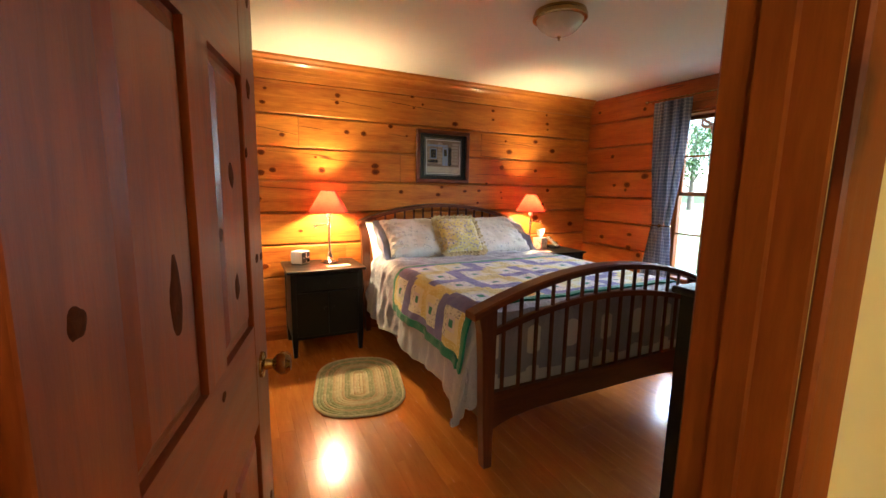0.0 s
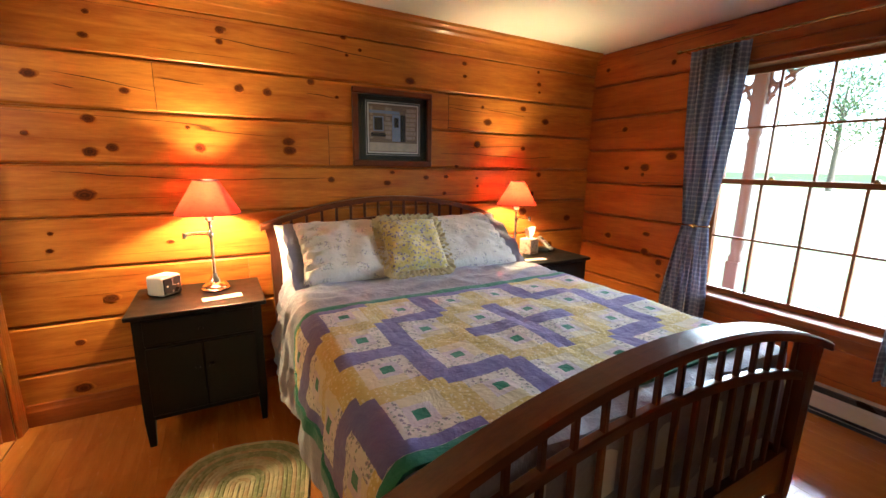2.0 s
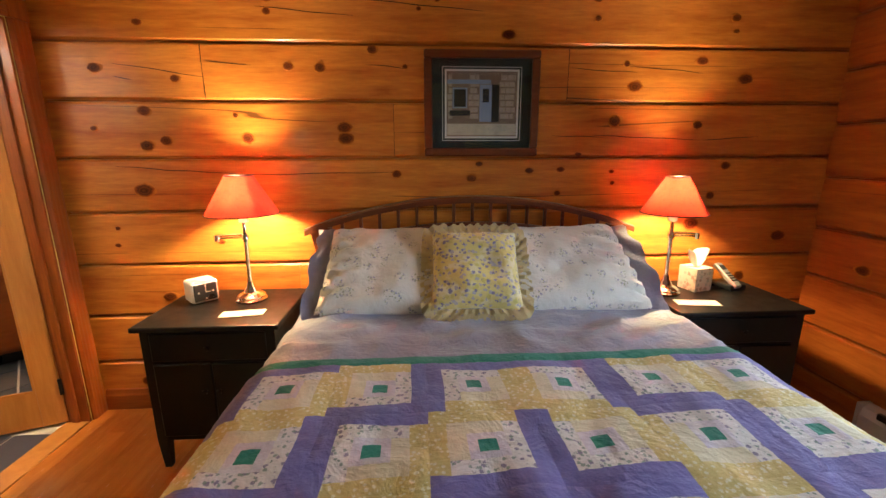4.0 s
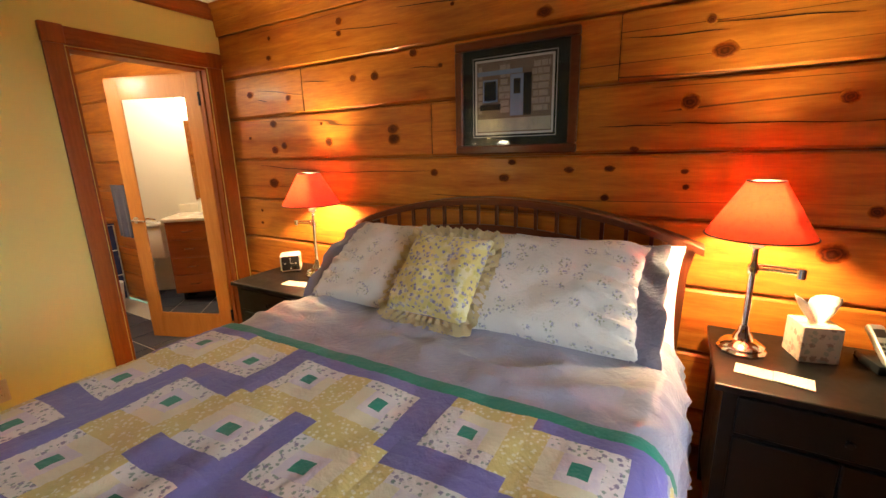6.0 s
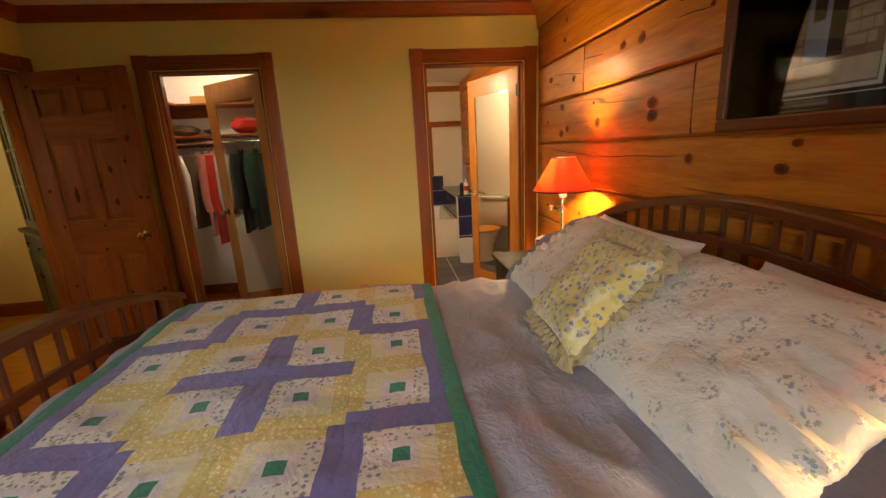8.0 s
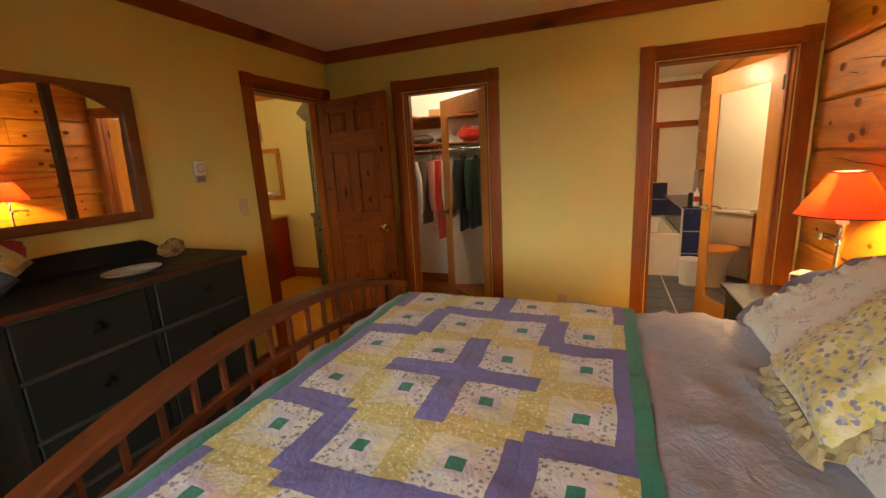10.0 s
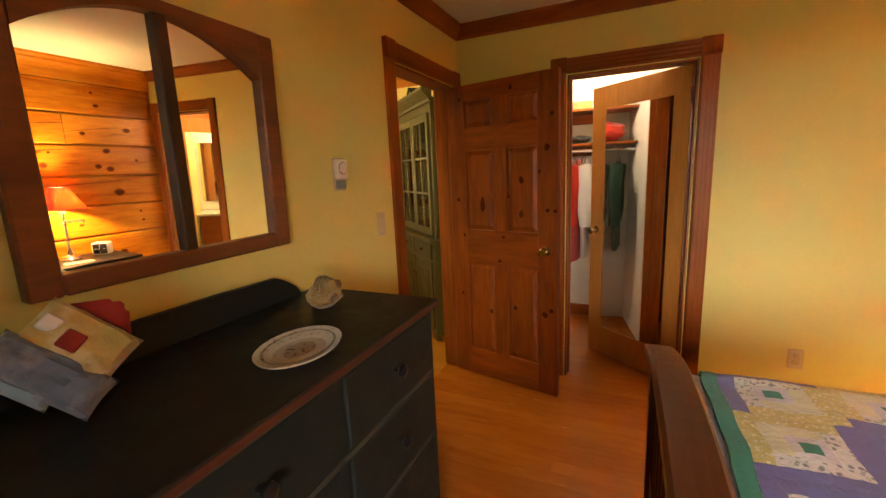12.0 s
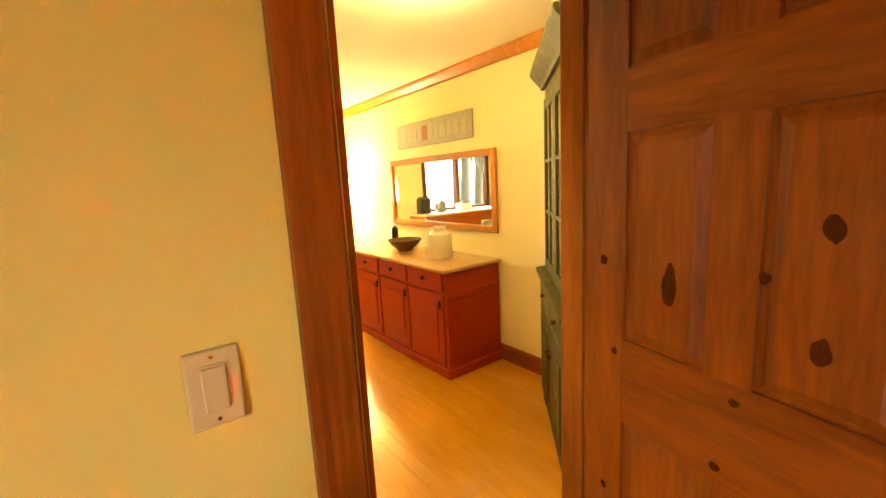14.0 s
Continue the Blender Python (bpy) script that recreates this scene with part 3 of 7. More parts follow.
for x, i in ((1.684, 6), (2.582, 7), (0.762, 7)):
    part("butt_joint", box(x - 0.0012, x + 0.0012, H - 0.0036, H + 0.01, COURSES[i] + 0.012, COURSES[i + 1] - 0.012), SPLIT, logs[i])

# window wall, half a course out of step
wall_e = tagged(new("wall_east"), "wall of squared pine logs round a sash window", "wall", kind="structure")
COURSES_E = [0.0, 0.16, 0.435, 0.725, 1.005, 1.285, 1.57, 1.845, 2.12, 2.40]
elogs = {}
for i, (z0, z1) in enumerate(zip(COURSES_E, COURSES_E[1:])):
    runs = [(0.0, H)]
    if z1 > WIN[2] + 0.02 and z0 < WIN[3] - 0.06:
        runs = [(0.0, WIN[0]), (WIN[1], H)]
    for a, b in runs:
        lo, hi = z0, z1
        elogs[i] = part("log", log_bm(a, b, lo, hi, W, -1, "y"), PINE_E_DIM, wall_e)
part("log", log_bm(WIN[0], WIN[1], 0.435, WIN[2], W, -1, "y"), PINE_E_DIM, wall_e)
part("log", log_bm(WIN[0], WIN[1], WIN[3], 2.40, W, -1, "y"), PINE_E_DIM, wall_e)
for y, z in [(3.30, 2.25), (2.70, 2.20), (3.07, 1.74), (2.63, 1.515), (2.845, 1.427), (2.86, 1.37), (3.016, 1.421), (3.14, 0.824), (2.765, 0.89), (2.763, 0.746), (2.63, 0.68), (2.62, 0.572), (0.6, 1.9), (0.7, 1.1), (0.4, 1.45)]:
    i = max(k for k in range(len(COURSES_E) - 1) if COURSES_E[k] <= z)
    knot(W - 0.004, y, z, rk.uniform(0.013, 0.027), rk.uniform(1.0, 1.8), "x", elogs[i])
core = bmesh.new()
box(W + 0.03, W + 0.20, -T, WIN[0], 0, TOP, bm=core)
box(W + 0.03, W + 0.20, WIN[1], H + 0.2, 0, TOP, bm=core)
box(W + 0.03, W + 0.20, WIN[0], WIN[1], 0, WIN[2], bm=core)
box(W + 0.03, W + 0.20, WIN[0], WIN[1], WIN[3], TOP, bm=core)
setting("wall_east_core", core, PINE_E_DIM, "pine log wall core", "wall")

# crown and base mouldings
CROWN = [(0, 0), (0.012, 0), (0.016, 0.014), (0.030, 0.030), (0.050, 0.052), (0.060, 0.066), (0.062, 0.084), (0, 0.084)]
BASE = [(0, 0), (0.016, 0), (0.016, 0.105), (0.010, 0.126), (0, 0.131)]
cz = TOP - 0.084
setting("trim_crown_south", strip(CROWN, (0.0, 0, cz), (W, 0, cz), (0, 1, 0)), TRIM_X, "stained pine crown moulding", "moulding")
setting("trim_crown_west", strip(CROWN, (0, 0, cz), (0, H, cz), (1, 0, 0)), TRIM_Y, "stained pine crown moulding", "moulding")
NCROWN = [(0, -0.096), (0.012, -0.096), (0.014, -0.05), (0.018, -0.044), (0.018, -0.02), (0.022, 0), (0.030, 0.018), (0.048, 0.034), (0.052, 0.05), (0.075, 0.066), (0.078, 0.084), (0, 0.084)]
setting("trim_crown_north", strip(NCROWN, (0, H - 0.002, cz), (W, H - 0.002, cz), (0, -1, 0)), PINE, "stepped pine crown moulding over the log wall", "moulding")
setting("baseboard_north", strip([(0, 0), (0.020, 0), (0.020, 0.085), (0.014, 0.100), (0.010, 0.118), (0, 0.122)], (0.02, H - 0.002, 0), (W, H - 0.002, 0), (0, -1, 0)), TRIM_X, "pine baseboard under the log wall", "baseboard")
bb = bmesh.new()
strip(BASE, (0.965, 0, 0), (W, 0, 0), (0, 1, 0), bb)
setting("baseboard_south", bb, TRIM_X, "stained pine baseboard", "baseboard")
bb = bmesh.new()
strip(BASE, (0, 0.01, 0), (0, CLOSET[0] - 0.1, 0), (1, 0, 0), bb)
strip(BASE, (0, CLOSET[1] + 0.1, 0), (0, BATH[0] - 0.09, 0), (1, 0, 0), bb)
setting("baseboard_west", bb, TRIM_Y, "stained pine baseboard", "baseboard")


def casing(name, axis, a0, a1, face, way, depth, label, w=0.090):
    """Fluted door casing on one face, with the jamb lining through the wall."""
    root = tagged(new(name), label, "door frame", kind="structure")
    flute = [0.0, 0.010, 0.019, 0.031, 0.041, 0.052, 0.063, 0.075, w]
    deep = [0.009, 0.020, 0.0192, 0.020, 0.0192, 0.020, 0.0192, 0.020, 0.018]

    def upright(at, sign, nm):
        bm = bmesh.new()
        lo, hi = [], []
        pts = [(f, d) for f, d in zip(flute, deep)] + [(w, 0), (0, 0)]
        for f, d in pts:
            u, v = at + sign * f, face + way * d
            p = (u, v) if axis == "x" else (v, u)
            lo.append(bm.verts.new((*p, 0)))
            hi.append(bm.verts.new((*p, DH + 0.004)))
        for i in range(len(pts)):
            j = (i + 1) % len(pts)
            bm.faces.new((lo[i], lo[j], hi[j], hi[i]))
        bm.faces.new(hi)
        part(nm, bm, TRIM_Z, root)
    upright(a0 - 0.006, -1, "casing_side")
    upright(a1 + 0.006, 1, "casing_side")
    prof = [(0, 0), (0.014, 0), (0.020, 0.012), (0.017, 0.022), (0.020, 0.034), (0.017, 0.046), (0.020, 0.058), (0.017, 0.070), (0.020, 0.088), (0, 0.088)]
    z = DH + 0.005
    q0, q1 = a0 - 0.003, a1 + 0.003
    p0, p1 = ((q0, face, z), (q1, face, z)) if axis == "x" else ((face, q0, z), (face, q1, z))
    out = (0, way, 0) if axis == "x" else (way, 0, 0)
    part("casing_head", strip(prof, p0, p1, out), TRIM_X if axis == "x" else TRIM_Y, root)
    for at in (a0 - w / 2 - 0.006, a1 + w / 2 + 0.006):
        h = w / 2 + 0.004
        b = box(at - h, at + h, min(face, face + way * 0.026), max(face, face + way * 0.026), z, z + 0.094, 0.003) if axis == "x" else box(min(face, face + way * 0.026), max(face, face + way * 0.026), at - h, at + h, z, z + 0.094, 0.003)
        part("corner_block", b, TRIM_Z, root)
    lo, hi = sorted((face, face - way * depth))
    j = 0.012
    for s, e, q0, q1 in ((a0, a0 + j, 0, DH), (a1 - j, a1, 0, DH), (a0 + j, a1 - j, DH - j, DH)):
        part("jamb", box(s, e, lo - 0.001, hi + 0.001, q0, q1) if axis == "x" else box(lo - 0.001, hi + 0.001, s, e, q0, q1), TRIM_Z, root)
    m = (lo + hi) / 2
    for s, e in ((a0 + j, a0 + 0.024), (a1 - 0.024, a1 - j)):
        part("door_stop", box(s, e, m - 0.02, m + 0.015, 0, DH - j) if axis == "x" else box(m - 0.02, m + 0.015, s, e, 0, DH - j), TRIM_Z, root)
    return root


casing("door_frame_1", "x", *ENTRY, 0.0, 1, T, "fluted pine casing round the bedroom entry")
casing("door_frame_2", "y", *CLOSET, 0.0, 1, T, "fluted pine casing round the closet doorway")
casing("door_frame_3", "y", *BATH, 0.0, 1, T, "fluted pine casing round the bathroom doorway")
hall_case = tagged(new("door_frame_4"), "pine casing on the hall side of the bedroom entry", "door frame", kind="structure")
part("casing_side", box(ENTRY[1] - 0.003, ENTRY[1] + 0.085, -T - 0.018, -T - 0.001, 0, DH + 0.09, 0.004), TRIM_Z, hall_case)
part("casing_side", box(ENTRY[0] - 0.085, ENTRY[0] + 0.003, -T - 0.018, -T - 0.001, 0, DH + 0.09, 0.004), TRIM_Z, hall_case)
part("casing_head", box(ENTRY[0] + 0.004, ENTRY[1] - 0.004, -T - 0.018, -T - 0.001, DH, DH + 0.088, 0.004), TRIM_X, hall_case)


# ---- doors ----
def knob_bm(rev=1):
    """Turned door knob on a rose, pointing along y."""
    prof = [(0.0, 0.0), (0.030, 0.0), (0.030, 0.006), (0.014, 0.010), (0.011, 0.026), (0.020, 0.034), (0.027, 0.044), (0.027, 0.056), (0.018, 0.066), (0.0, 0.068)]
    return lathe(prof, 18, m=Matrix.Rotation(radians(-90 * rev), 4, "X"))


def panel_door(name, label, hinge, angle):
    """Six-panel knotty pine door, hinged at its origin, leaf along x."""
    d = tagged(thing(name, *hinge, 0.0, angle), label, "door", kind="structure")
    w, h, t = 0.765, 1.99, 0.035
    st = 0.125
    cols = [(st, 0.335), (0.430, w - st)]
    rows = [(0.20, 0.828), (1.058, 1.580), (1.722, 1.890)]
    z = 0.008
    part("stile", box(0, st, -t, 0, z, h, 0.002), DOOR_Z, d)
    part("stile", box(w - st, w, -t, 0, z, h, 0.002), DOOR_Z, d)
    for a, b in ((z, rows[0][0]), (rows[0][1], rows[1][0]), (rows[1][1], rows[2][0]), (rows[2][1], h)):
        part("rail", box(st, w - st, -t + 0.0005, -0.0005, a, b), DOOR_X, d)
    for a, b in rows:
        part("mullion", box(cols[0][1], cols[1][0], -t + 0.0005, -0.0005, a, b), DOOR_Z, d)
        for c0, c1 in cols:
            bm = bmesh.new()
            for s in (0, 1):
                f0 = -0.012 if s == 0 else -t + 0.012
                f1 = -0.002 if s == 0 else -t + 0.002
                ring = []
                for inset, y in ((0.0, f0), (0.010, f0), (0.034, f1), (0.040, f1)):
                    ring.append([bm.verts.new(p) for p in ((c0 + inset, y, a + inset), (c1 - inset, y, a + inset), (c1 - inset, y, b - inset), (c0 + inset, y, b - inset))])
                for r0, r1 in zip(ring, ring[1:]):
                    for k in range(4):
                        bm.faces.new((r0[k], r0[(k + 1) % 4], r1[(k + 1) % 4], r1[k]))
                bm.faces.new(ring[-1])
            part("panel", bm, DOOR_Z, d)
    for rev, y in ((1, 0.0), (-1, -t)):
        k = part("door_handle", knob_bm(rev), BRASS, d, "round brass knob", True)
        k.location = (w - 0.075, y, 0.948)
    for hz in (0.25, 1.0, 1.78):
        part("hinge", box(-0.006, 0.004, -0.012, 0.010, hz - 0.045, hz + 0.045, 0.001), BRASS, d)
    return d


bedroom_door = panel_door("door_1", "open six-panel knotty pine bedroom door with brass knobs", (0.120, -0.004), 77.0)
# knots on the face turned to the room: place along the leaf, height, size, tall or round
DARK_KNOT = wood("dark_door_knot", (0.040, 0.008, 0.002), (0.11, 0.024, 0.005), "z", 0, 0.75, 0.0, spec=0.03)
DOOR_KNOTS = [(0.09, 1.905, 9, 1.0), (0.463, 1.93, 10, 1.2), (0.726, 1.752, 11, 1.0), (0.696, 1.566, 15, 1.1), (0.530, 1.381, 13, 1.5), (0.649, 1.429, 9, 1.0), (0.439, 1.283, 9, 1.0), (0.528, 1.172, 13, 1.6), (0.699, 1.199, 12, 0.8), (0.748, 1.195, 11, 0.8),
              (0.250, 1.226, 15, 2.6), (0.370, 0.86, 10, 0.9), (0.10, 1.019, 8, 1.0), (0.686, 0.543, 16, 1.0), (0.728, 0.575, 12, 1.0), (0.481, 0.553, 10, 1.3), (0.068, 0.601, 9, 1.0), (0.06, 1.259, 11, 1.0), (0.40, 1.02, 9, 0.8), (0.300, 0.50, 10, 1.4)]
door_knots = [shape.copy() for shape in knot_shapes]
for shape in door_knots:
    shape.materials[0] = DARK_KNOT
for dx, dz, dr, tall in DOOR_KNOTS:
    ob = new("knot", door_knots[rk.randrange(6)])
    ob.parent = bedroom_door
    inset = any(a < dx < b for a, b in ((0.165, 0.295), (0.47, 0.60))) and any(a < dz < b for a, b in ((0.24, 0.79), (1.10, 1.54), (1.76, 1.85)))
    ob.matrix_basis = Matrix.LocRotScale((dx, -0.0335 if inset else -0.0355, dz), Euler((radians(90), 0, 0)), (0.0012 * dr, 0.0012 * dr * tall, 0.3))


def mirror_door(name, label, hinge, angle, material, lever=False, w=0.705, st=0.105, bot=0.21):
    """Flat pine door with a tall mirror set into it; leaf along x, mirror on the +y side."""
    d = tagged(thing(name, *hinge, 0.0, angle), label, "door", kind="structure")
    h, t, z = 1.99, 0.035, 0.010
    part("stile", box(0, st, -t, 0, z, h, 0.002), material, d)
    part("stile", box(w - st, w, -t, 0, z, h, 0.002), material, d)
    part("rail", box(st, w - st, -t + 0.0005, -0.0005, z, bot), material, d)
    part("rail", box(st, w - st, -t + 0.0005, -0.0005, h - 0.14, h), material, d)
    part("mirror_pane", box(st, w - st, -t + 0.006, -0.007, bot, h - 0.14), MIRROR, d, "tall mirror pane")
    bead = bmesh.new()
    for a, b, c, e in ((st, st + 0.010, bot, h - 0.14), (w - st - 0.010, w - st, bot, h - 0.14), (st + 0.010, w - st - 0.010, bot, bot + 0.010), (st + 0.010, w - st - 0.010, h - 0.15, h - 0.14)):
        box(a, b, -0.007, -0.001, c, e, bm=bead)
    part("bead", bead, material, d)
    for rev, y in ((1, 0.0), (-1, -t)):
        if lever:
            s = 1 if rev == 1 else -1
            bm = lathe([(0, 0), (0.028, 0), (0.026, 0.008), (0.010, 0.011), (0.010, 0.045), (0, 0.047)], 14, m=Matrix.Rotation(radians(-90 * rev), 4, "X"))
            tube([(0, s * 0.040, 0), (-0.05, s * 0.045, 0.003), (-0.105, s * 0.040, -0.004)], [0.010, 0.008, 0.007], 8, bm)
        else:
            bm = knob_bm(rev)
        k = part("door_handle", bm, CHROME if lever else BRASS, d, "", True)
        k.location = (w - 0.055, y, 0.97)
    for hz in (0.22, 1.82):
        part("hinge", box(-0.008, 0.006, -0.004, 0.010, hz - 0.045, hz + 0.045, 0.001), IRON, d, "black hinge")
    return d


def toward(a, b):
    return math.degrees(math.atan2(b[1] - a[1], b[0] - a[0]))


mirror_door("door_2", "clear pine closet door with a full-length mirror, ajar", (-0.055, 1.420), toward((-0.055, 1.420), (-0.532, 0.833)), MAPLE, w=0.74)
mirror_door("door_3", "clear pine bathroom door with a full-length mirror, standing open", (-0.105, 3.314), toward((-0.105, 3.314), (-0.831, 3.041)), MAPLE, True, w=0.745)

# ---- window ----
win = tagged(new("window_1"), "double-hung wooden sash window with small panes", "window", kind="structure")
gx = W + 0.11
y0, y1, z0, z1 = WIN
for nm, b in (("jamb", box(W - 0.004, W + 0.199, y0, y0 + 0.018, z0, z1)), ("jamb", box(W - 0.004, W + 0.199, y1 - 0.018, y1, z0, z1)),
              ("head", box(W - 0.004, W + 0.199, y0 + 0.018, y1 - 0.018, z1 - 0.018, z1)), ("window_sill", box(W - 0.05, W + 0.23, y0 - 0.05, y1 + 0.05, z0 - 0.03, z0 + 0.012, 0.006))):
    part(nm, b, TRIM_Y, win)
part("casing", box(W - 0.022, W - 0.002, y1 - 0.004, y1 + 0.075, z0 + 0.013, z1 + 0.004, 0.004), TRIM_Z, win)
part("casing", box(W - 0.022, W - 0.002, y0 - 0.075, y0 + 0.004, z0 + 0.013, z1 + 0.004, 0.004), TRIM_Z, win)
part("casing_head", box(W - 0.026, W - 0.002, y0 - 0.085, y1 + 0.085, z1 + 0.005, z1 + 0.085, 0.005), TRIM_Y, win)
part("apron", box(W - 0.024, W - 0.002, y0 - 0.06, y1 + 0.06, z0 - 0.115, z0 - 0.031, 0.005), TRIM_Y, win)
mz = 1.337
for nm, x, lo, hi in (("upper_sash", gx + 0.035, mz - 0.015, z1 - 0.018), ("lower_sash", gx, z0 + 0.012, mz + 0.022)):
    s = part(nm, box(x - 0.016, x + 0.016, y0 + 0.019, y0 + 0.052, lo, hi, 0.003), TRIM_Z, win)
    a, b = y0 + 0.052, y1 - 0.052
    part("sash_stile", box(x - 0.016, x + 0.016, b, y1 - 0.019, lo, hi, 0.003), TRIM_Z, s)
    part("sash_rail", box(x - 0.016, x + 0.016, a, b, lo, lo + 0.038, 0.003), TRIM_Y, s)
    part("sash_rail", box(x - 0.016, x + 0.016, a, b, hi - 0.036, hi, 0.003), TRIM_Y, s)
    g0, g1 = lo + 0.038, hi - 0.036
    for k in range(1, 4):
        yy = a + (b - a) * k / 4
        part("muntin", box(x - 0.010, x + 0.010, yy - 0.007, yy + 0.007, g0, g1), TRIM_Z, s)
    mid = (g0 + g1) / 2
    part("muntin", box(x - 0.009, x + 0.009, a, b, mid - 0.007, mid + 0.007), TRIM_Y, s)
    for k in range(4):
        for q0, q1 in ((g0, mid), (mid, g1)):
            p = part("pane", box(x - 0.002, x + 0.002, a + (b - a) * k / 4, a + (b - a) * (k + 1) / 4, q0, q1), GLASS, s)
            p.visible_shadow = False
for yy in (1.50, 2.00):
    part("sash_lock", lathe([(0, 0), (0.016, 0), (0.015, 0.012), (0.006, 0.018), (0, 0.019)], 10, m=Matrix.Translation((gx - 0.002, yy, mz + 0.022))), BRASS, win, "", True)

# ---- bedroom things ----


def ceiling_lamp():
    d = tagged(thing("ceiling_light", 2.040, 1.700, TOP), "flush ceiling light with a frosted glass bowl and brass rim", "ceiling light")
    part("rim", lathe([(0.02, 0), (0.150, 0), (0.150, -0.012), (0.158, -0.020), (0.158, -0.040), (0.146, -0.046), (0.138, -0.046)], 36), BRASS, d, "polished brass rim", True)
    part("bowl", lathe([(0.137, -0.046), (0.125, -0.075), (0.100, -0.102), (0.065, -0.122), (0.025, -0.132), (0, -0.133)], 36), FROST, d, "frosted ribbed glass bowl", True)
    part("finial", lathe([(0, -0.130), (0.010, -0.132), (0.012, -0.140), (0.006, -0.146), (0.008, -0.154), (0, -0.160)], 12), BRASS, d, "", True)


ceiling_lamp()


def arc_z(x, c, half, z_mid, drop):
    return z_mid - drop * ((x - c) / half) ** 2


def arched_rail(c, half, y0, y1, z_mid, drop, h, bm=None, seg=28, bevel=0.004, lift=0.0):
    """Bowed rail, its top following a shallow arch."""
    bm = bm or bmesh.new()
    rings = []
    for i in range(seg + 1):
        x = c - half + 2 * half * i / seg
        z = arc_z(x, c, half, z_mid, drop)
        rings.append([bm.verts.new(p) for p in ((x, y0, z - h), (x, y1, z - h), (x, y1, z - bevel), (x, y1 - bevel, z), (x, y0 + bevel, z), (x, y0, z - bevel))])
    for a, b in zip(rings, rings[1:]):
        for k in range(6):
            j = (k + 1) % 6
            bm.faces.new((a[k], a[j], b[j], b[k]))
    bm.faces.new(rings[0])
    bm.faces.new(rings[-1][::-1])
    return bm


BX = 2.085


def bed_end(bed, y, lo_rail, top_mid, top_drop, rail_half, post_half, second, second_drop, post_top, arch):
    for s in (-1, 1):
        bm = bmesh.new()
        x = BX + s * post_half
        rings = []
        for z, w, dy in ((0.0, 0.022, 0.024), (0.25, 0.030, 0.027), (0.55, 0.035, 0.027), (post_top - 0.12, 0.040, 0.028), (post_top, 0.052, 0.028)):
            out = s * (w - 0.036)
            rings.append([bm.verts.new(p) for p in ((x - w + out, y - dy, z), (x + w + out, y - dy, z), (x + w + out, y + dy, z), (x - w + out, y + dy, z))])
        for a, b in zip(rings, rings[1:]):
            for k in range(4):
                bm.faces.new((a[k], a[(k + 1) % 4], b[(k + 1) % 4], b[k]))
        bm.faces.new(rings[0][::-1])
        bm.faces.new(rings[-1])
        part("post", bm, CHERRY_Z, bed)
    part("top_rail", arched_rail(BX, rail_half, y - 0.045, y + 0.045, top_mid, top_drop, 0.034, bevel=0.008), CHERRY, bed, "bowed cherry top rail")
    inner = post_half - 0.034
    part("middle_rail", arched_rail(BX, inner, y - 0.014, y + 0.014, second, second_drop, 0.032), CHERRY, bed)
    bm = bmesh.new()
    n = 24
    rings = []
    for i in range(n + 1):
        x = BX - inner + 2 * inner * i / n
        u = abs(x - BX) / inner
        low = lo_rail[0] + arch * (1 - u ** 6)
        rings.append([bm.verts.new(p) for p in ((x, y - 0.014, low), (x, y + 0.014, low), (x, y + 0.014, lo_rail[1]), (x, y - 0.014, lo_rail[1]))])
    for a, b in zip(rings, rings[1:]):
        for k in range(4):
            bm.faces.new((a[k], a[(k + 1) % 4], b[(k + 1) % 4], b[k]))
    bm.faces.new(rings[0])
    bm.faces.new(rings[-1][::-1])
    part("bottom_rail", bm, CHERRY, bed)
    for i in range(15):
        x = BX - inner + 2 * inner * (i + 0.62) / 15.24
        zt = arc_z(x, BX, rail_half, top_mid, top_drop) - 0.03
        part("spindle", box(x - 0.008, x + 0.008, y - 0.008, y + 0.008, lo_rail[1] - 0.005, zt, 0.002), CHERRY_Z, bed)


FY = 1.228
bed = tagged(new("bed"), "cherry-stained wooden bed with arched spindle headboard and footboard", "bed")
bed_end(bed, FY, (0.19, 0.385), 0.975, 0.172, 0.880, 0.785, 0.813, 0.110, 0.815, 0.06)
bed_end(bed, 3.362, (0.25, 0.50), 1.206, 0.160, 0.86, 0.77, 1.07, 0.11, 1.05, 0.0)
for s in (-1, 1):
    part("side_rail", box(BX + s * 0.765 - 0.013, BX + s * 0.765 + 0.013, FY + 0.03, 3.33, 0.22, 0.365, 0.003), CHERRY, bed)
part("box_spring", box(BX - 0.745, BX + 0.745, FY + 0.055, 3.315, 0.25, 0.462, 0.025, seg=2), SHEET, bed)
part("mattress", box(BX - 0.75, BX + 0.75, FY + 0.055, 3.318, 0.465, 0.712, 0.06, seg=3), SHEET, bed, "white mattress", True)


def drape(u, flat, r, z, flare, wob):
    """Cross-section of cloth over the bed edge: arc length u from the middle to side offset and height."""
    s = 1 if u >= 0 else -1
    a = abs(u)
    q = math.pi / 2 * r
    if a <= flat:
        return s * a, z
    if a <= flat + q:
        k = (a - flat) / r
        return s * (flat + r * math.sin(k)), z - r * (1 - math.cos(k))
    d = a - flat - q
    return s * (flat + r + flare * d + wob * min(1.0, d / 0.18)), z - r - d


def bed_height(y):
    """Plump of the made bed along its length."""
    return 0.006 * math.sin(y * 5.0)


def wobble(y, seed, amp):
    return amp * (math.sin(y * 13.0 + seed) + 0.6 * math.sin(y * 27.0 + 2.1 * seed) + 0.35 * math.sin(y * 51.0 + seed))


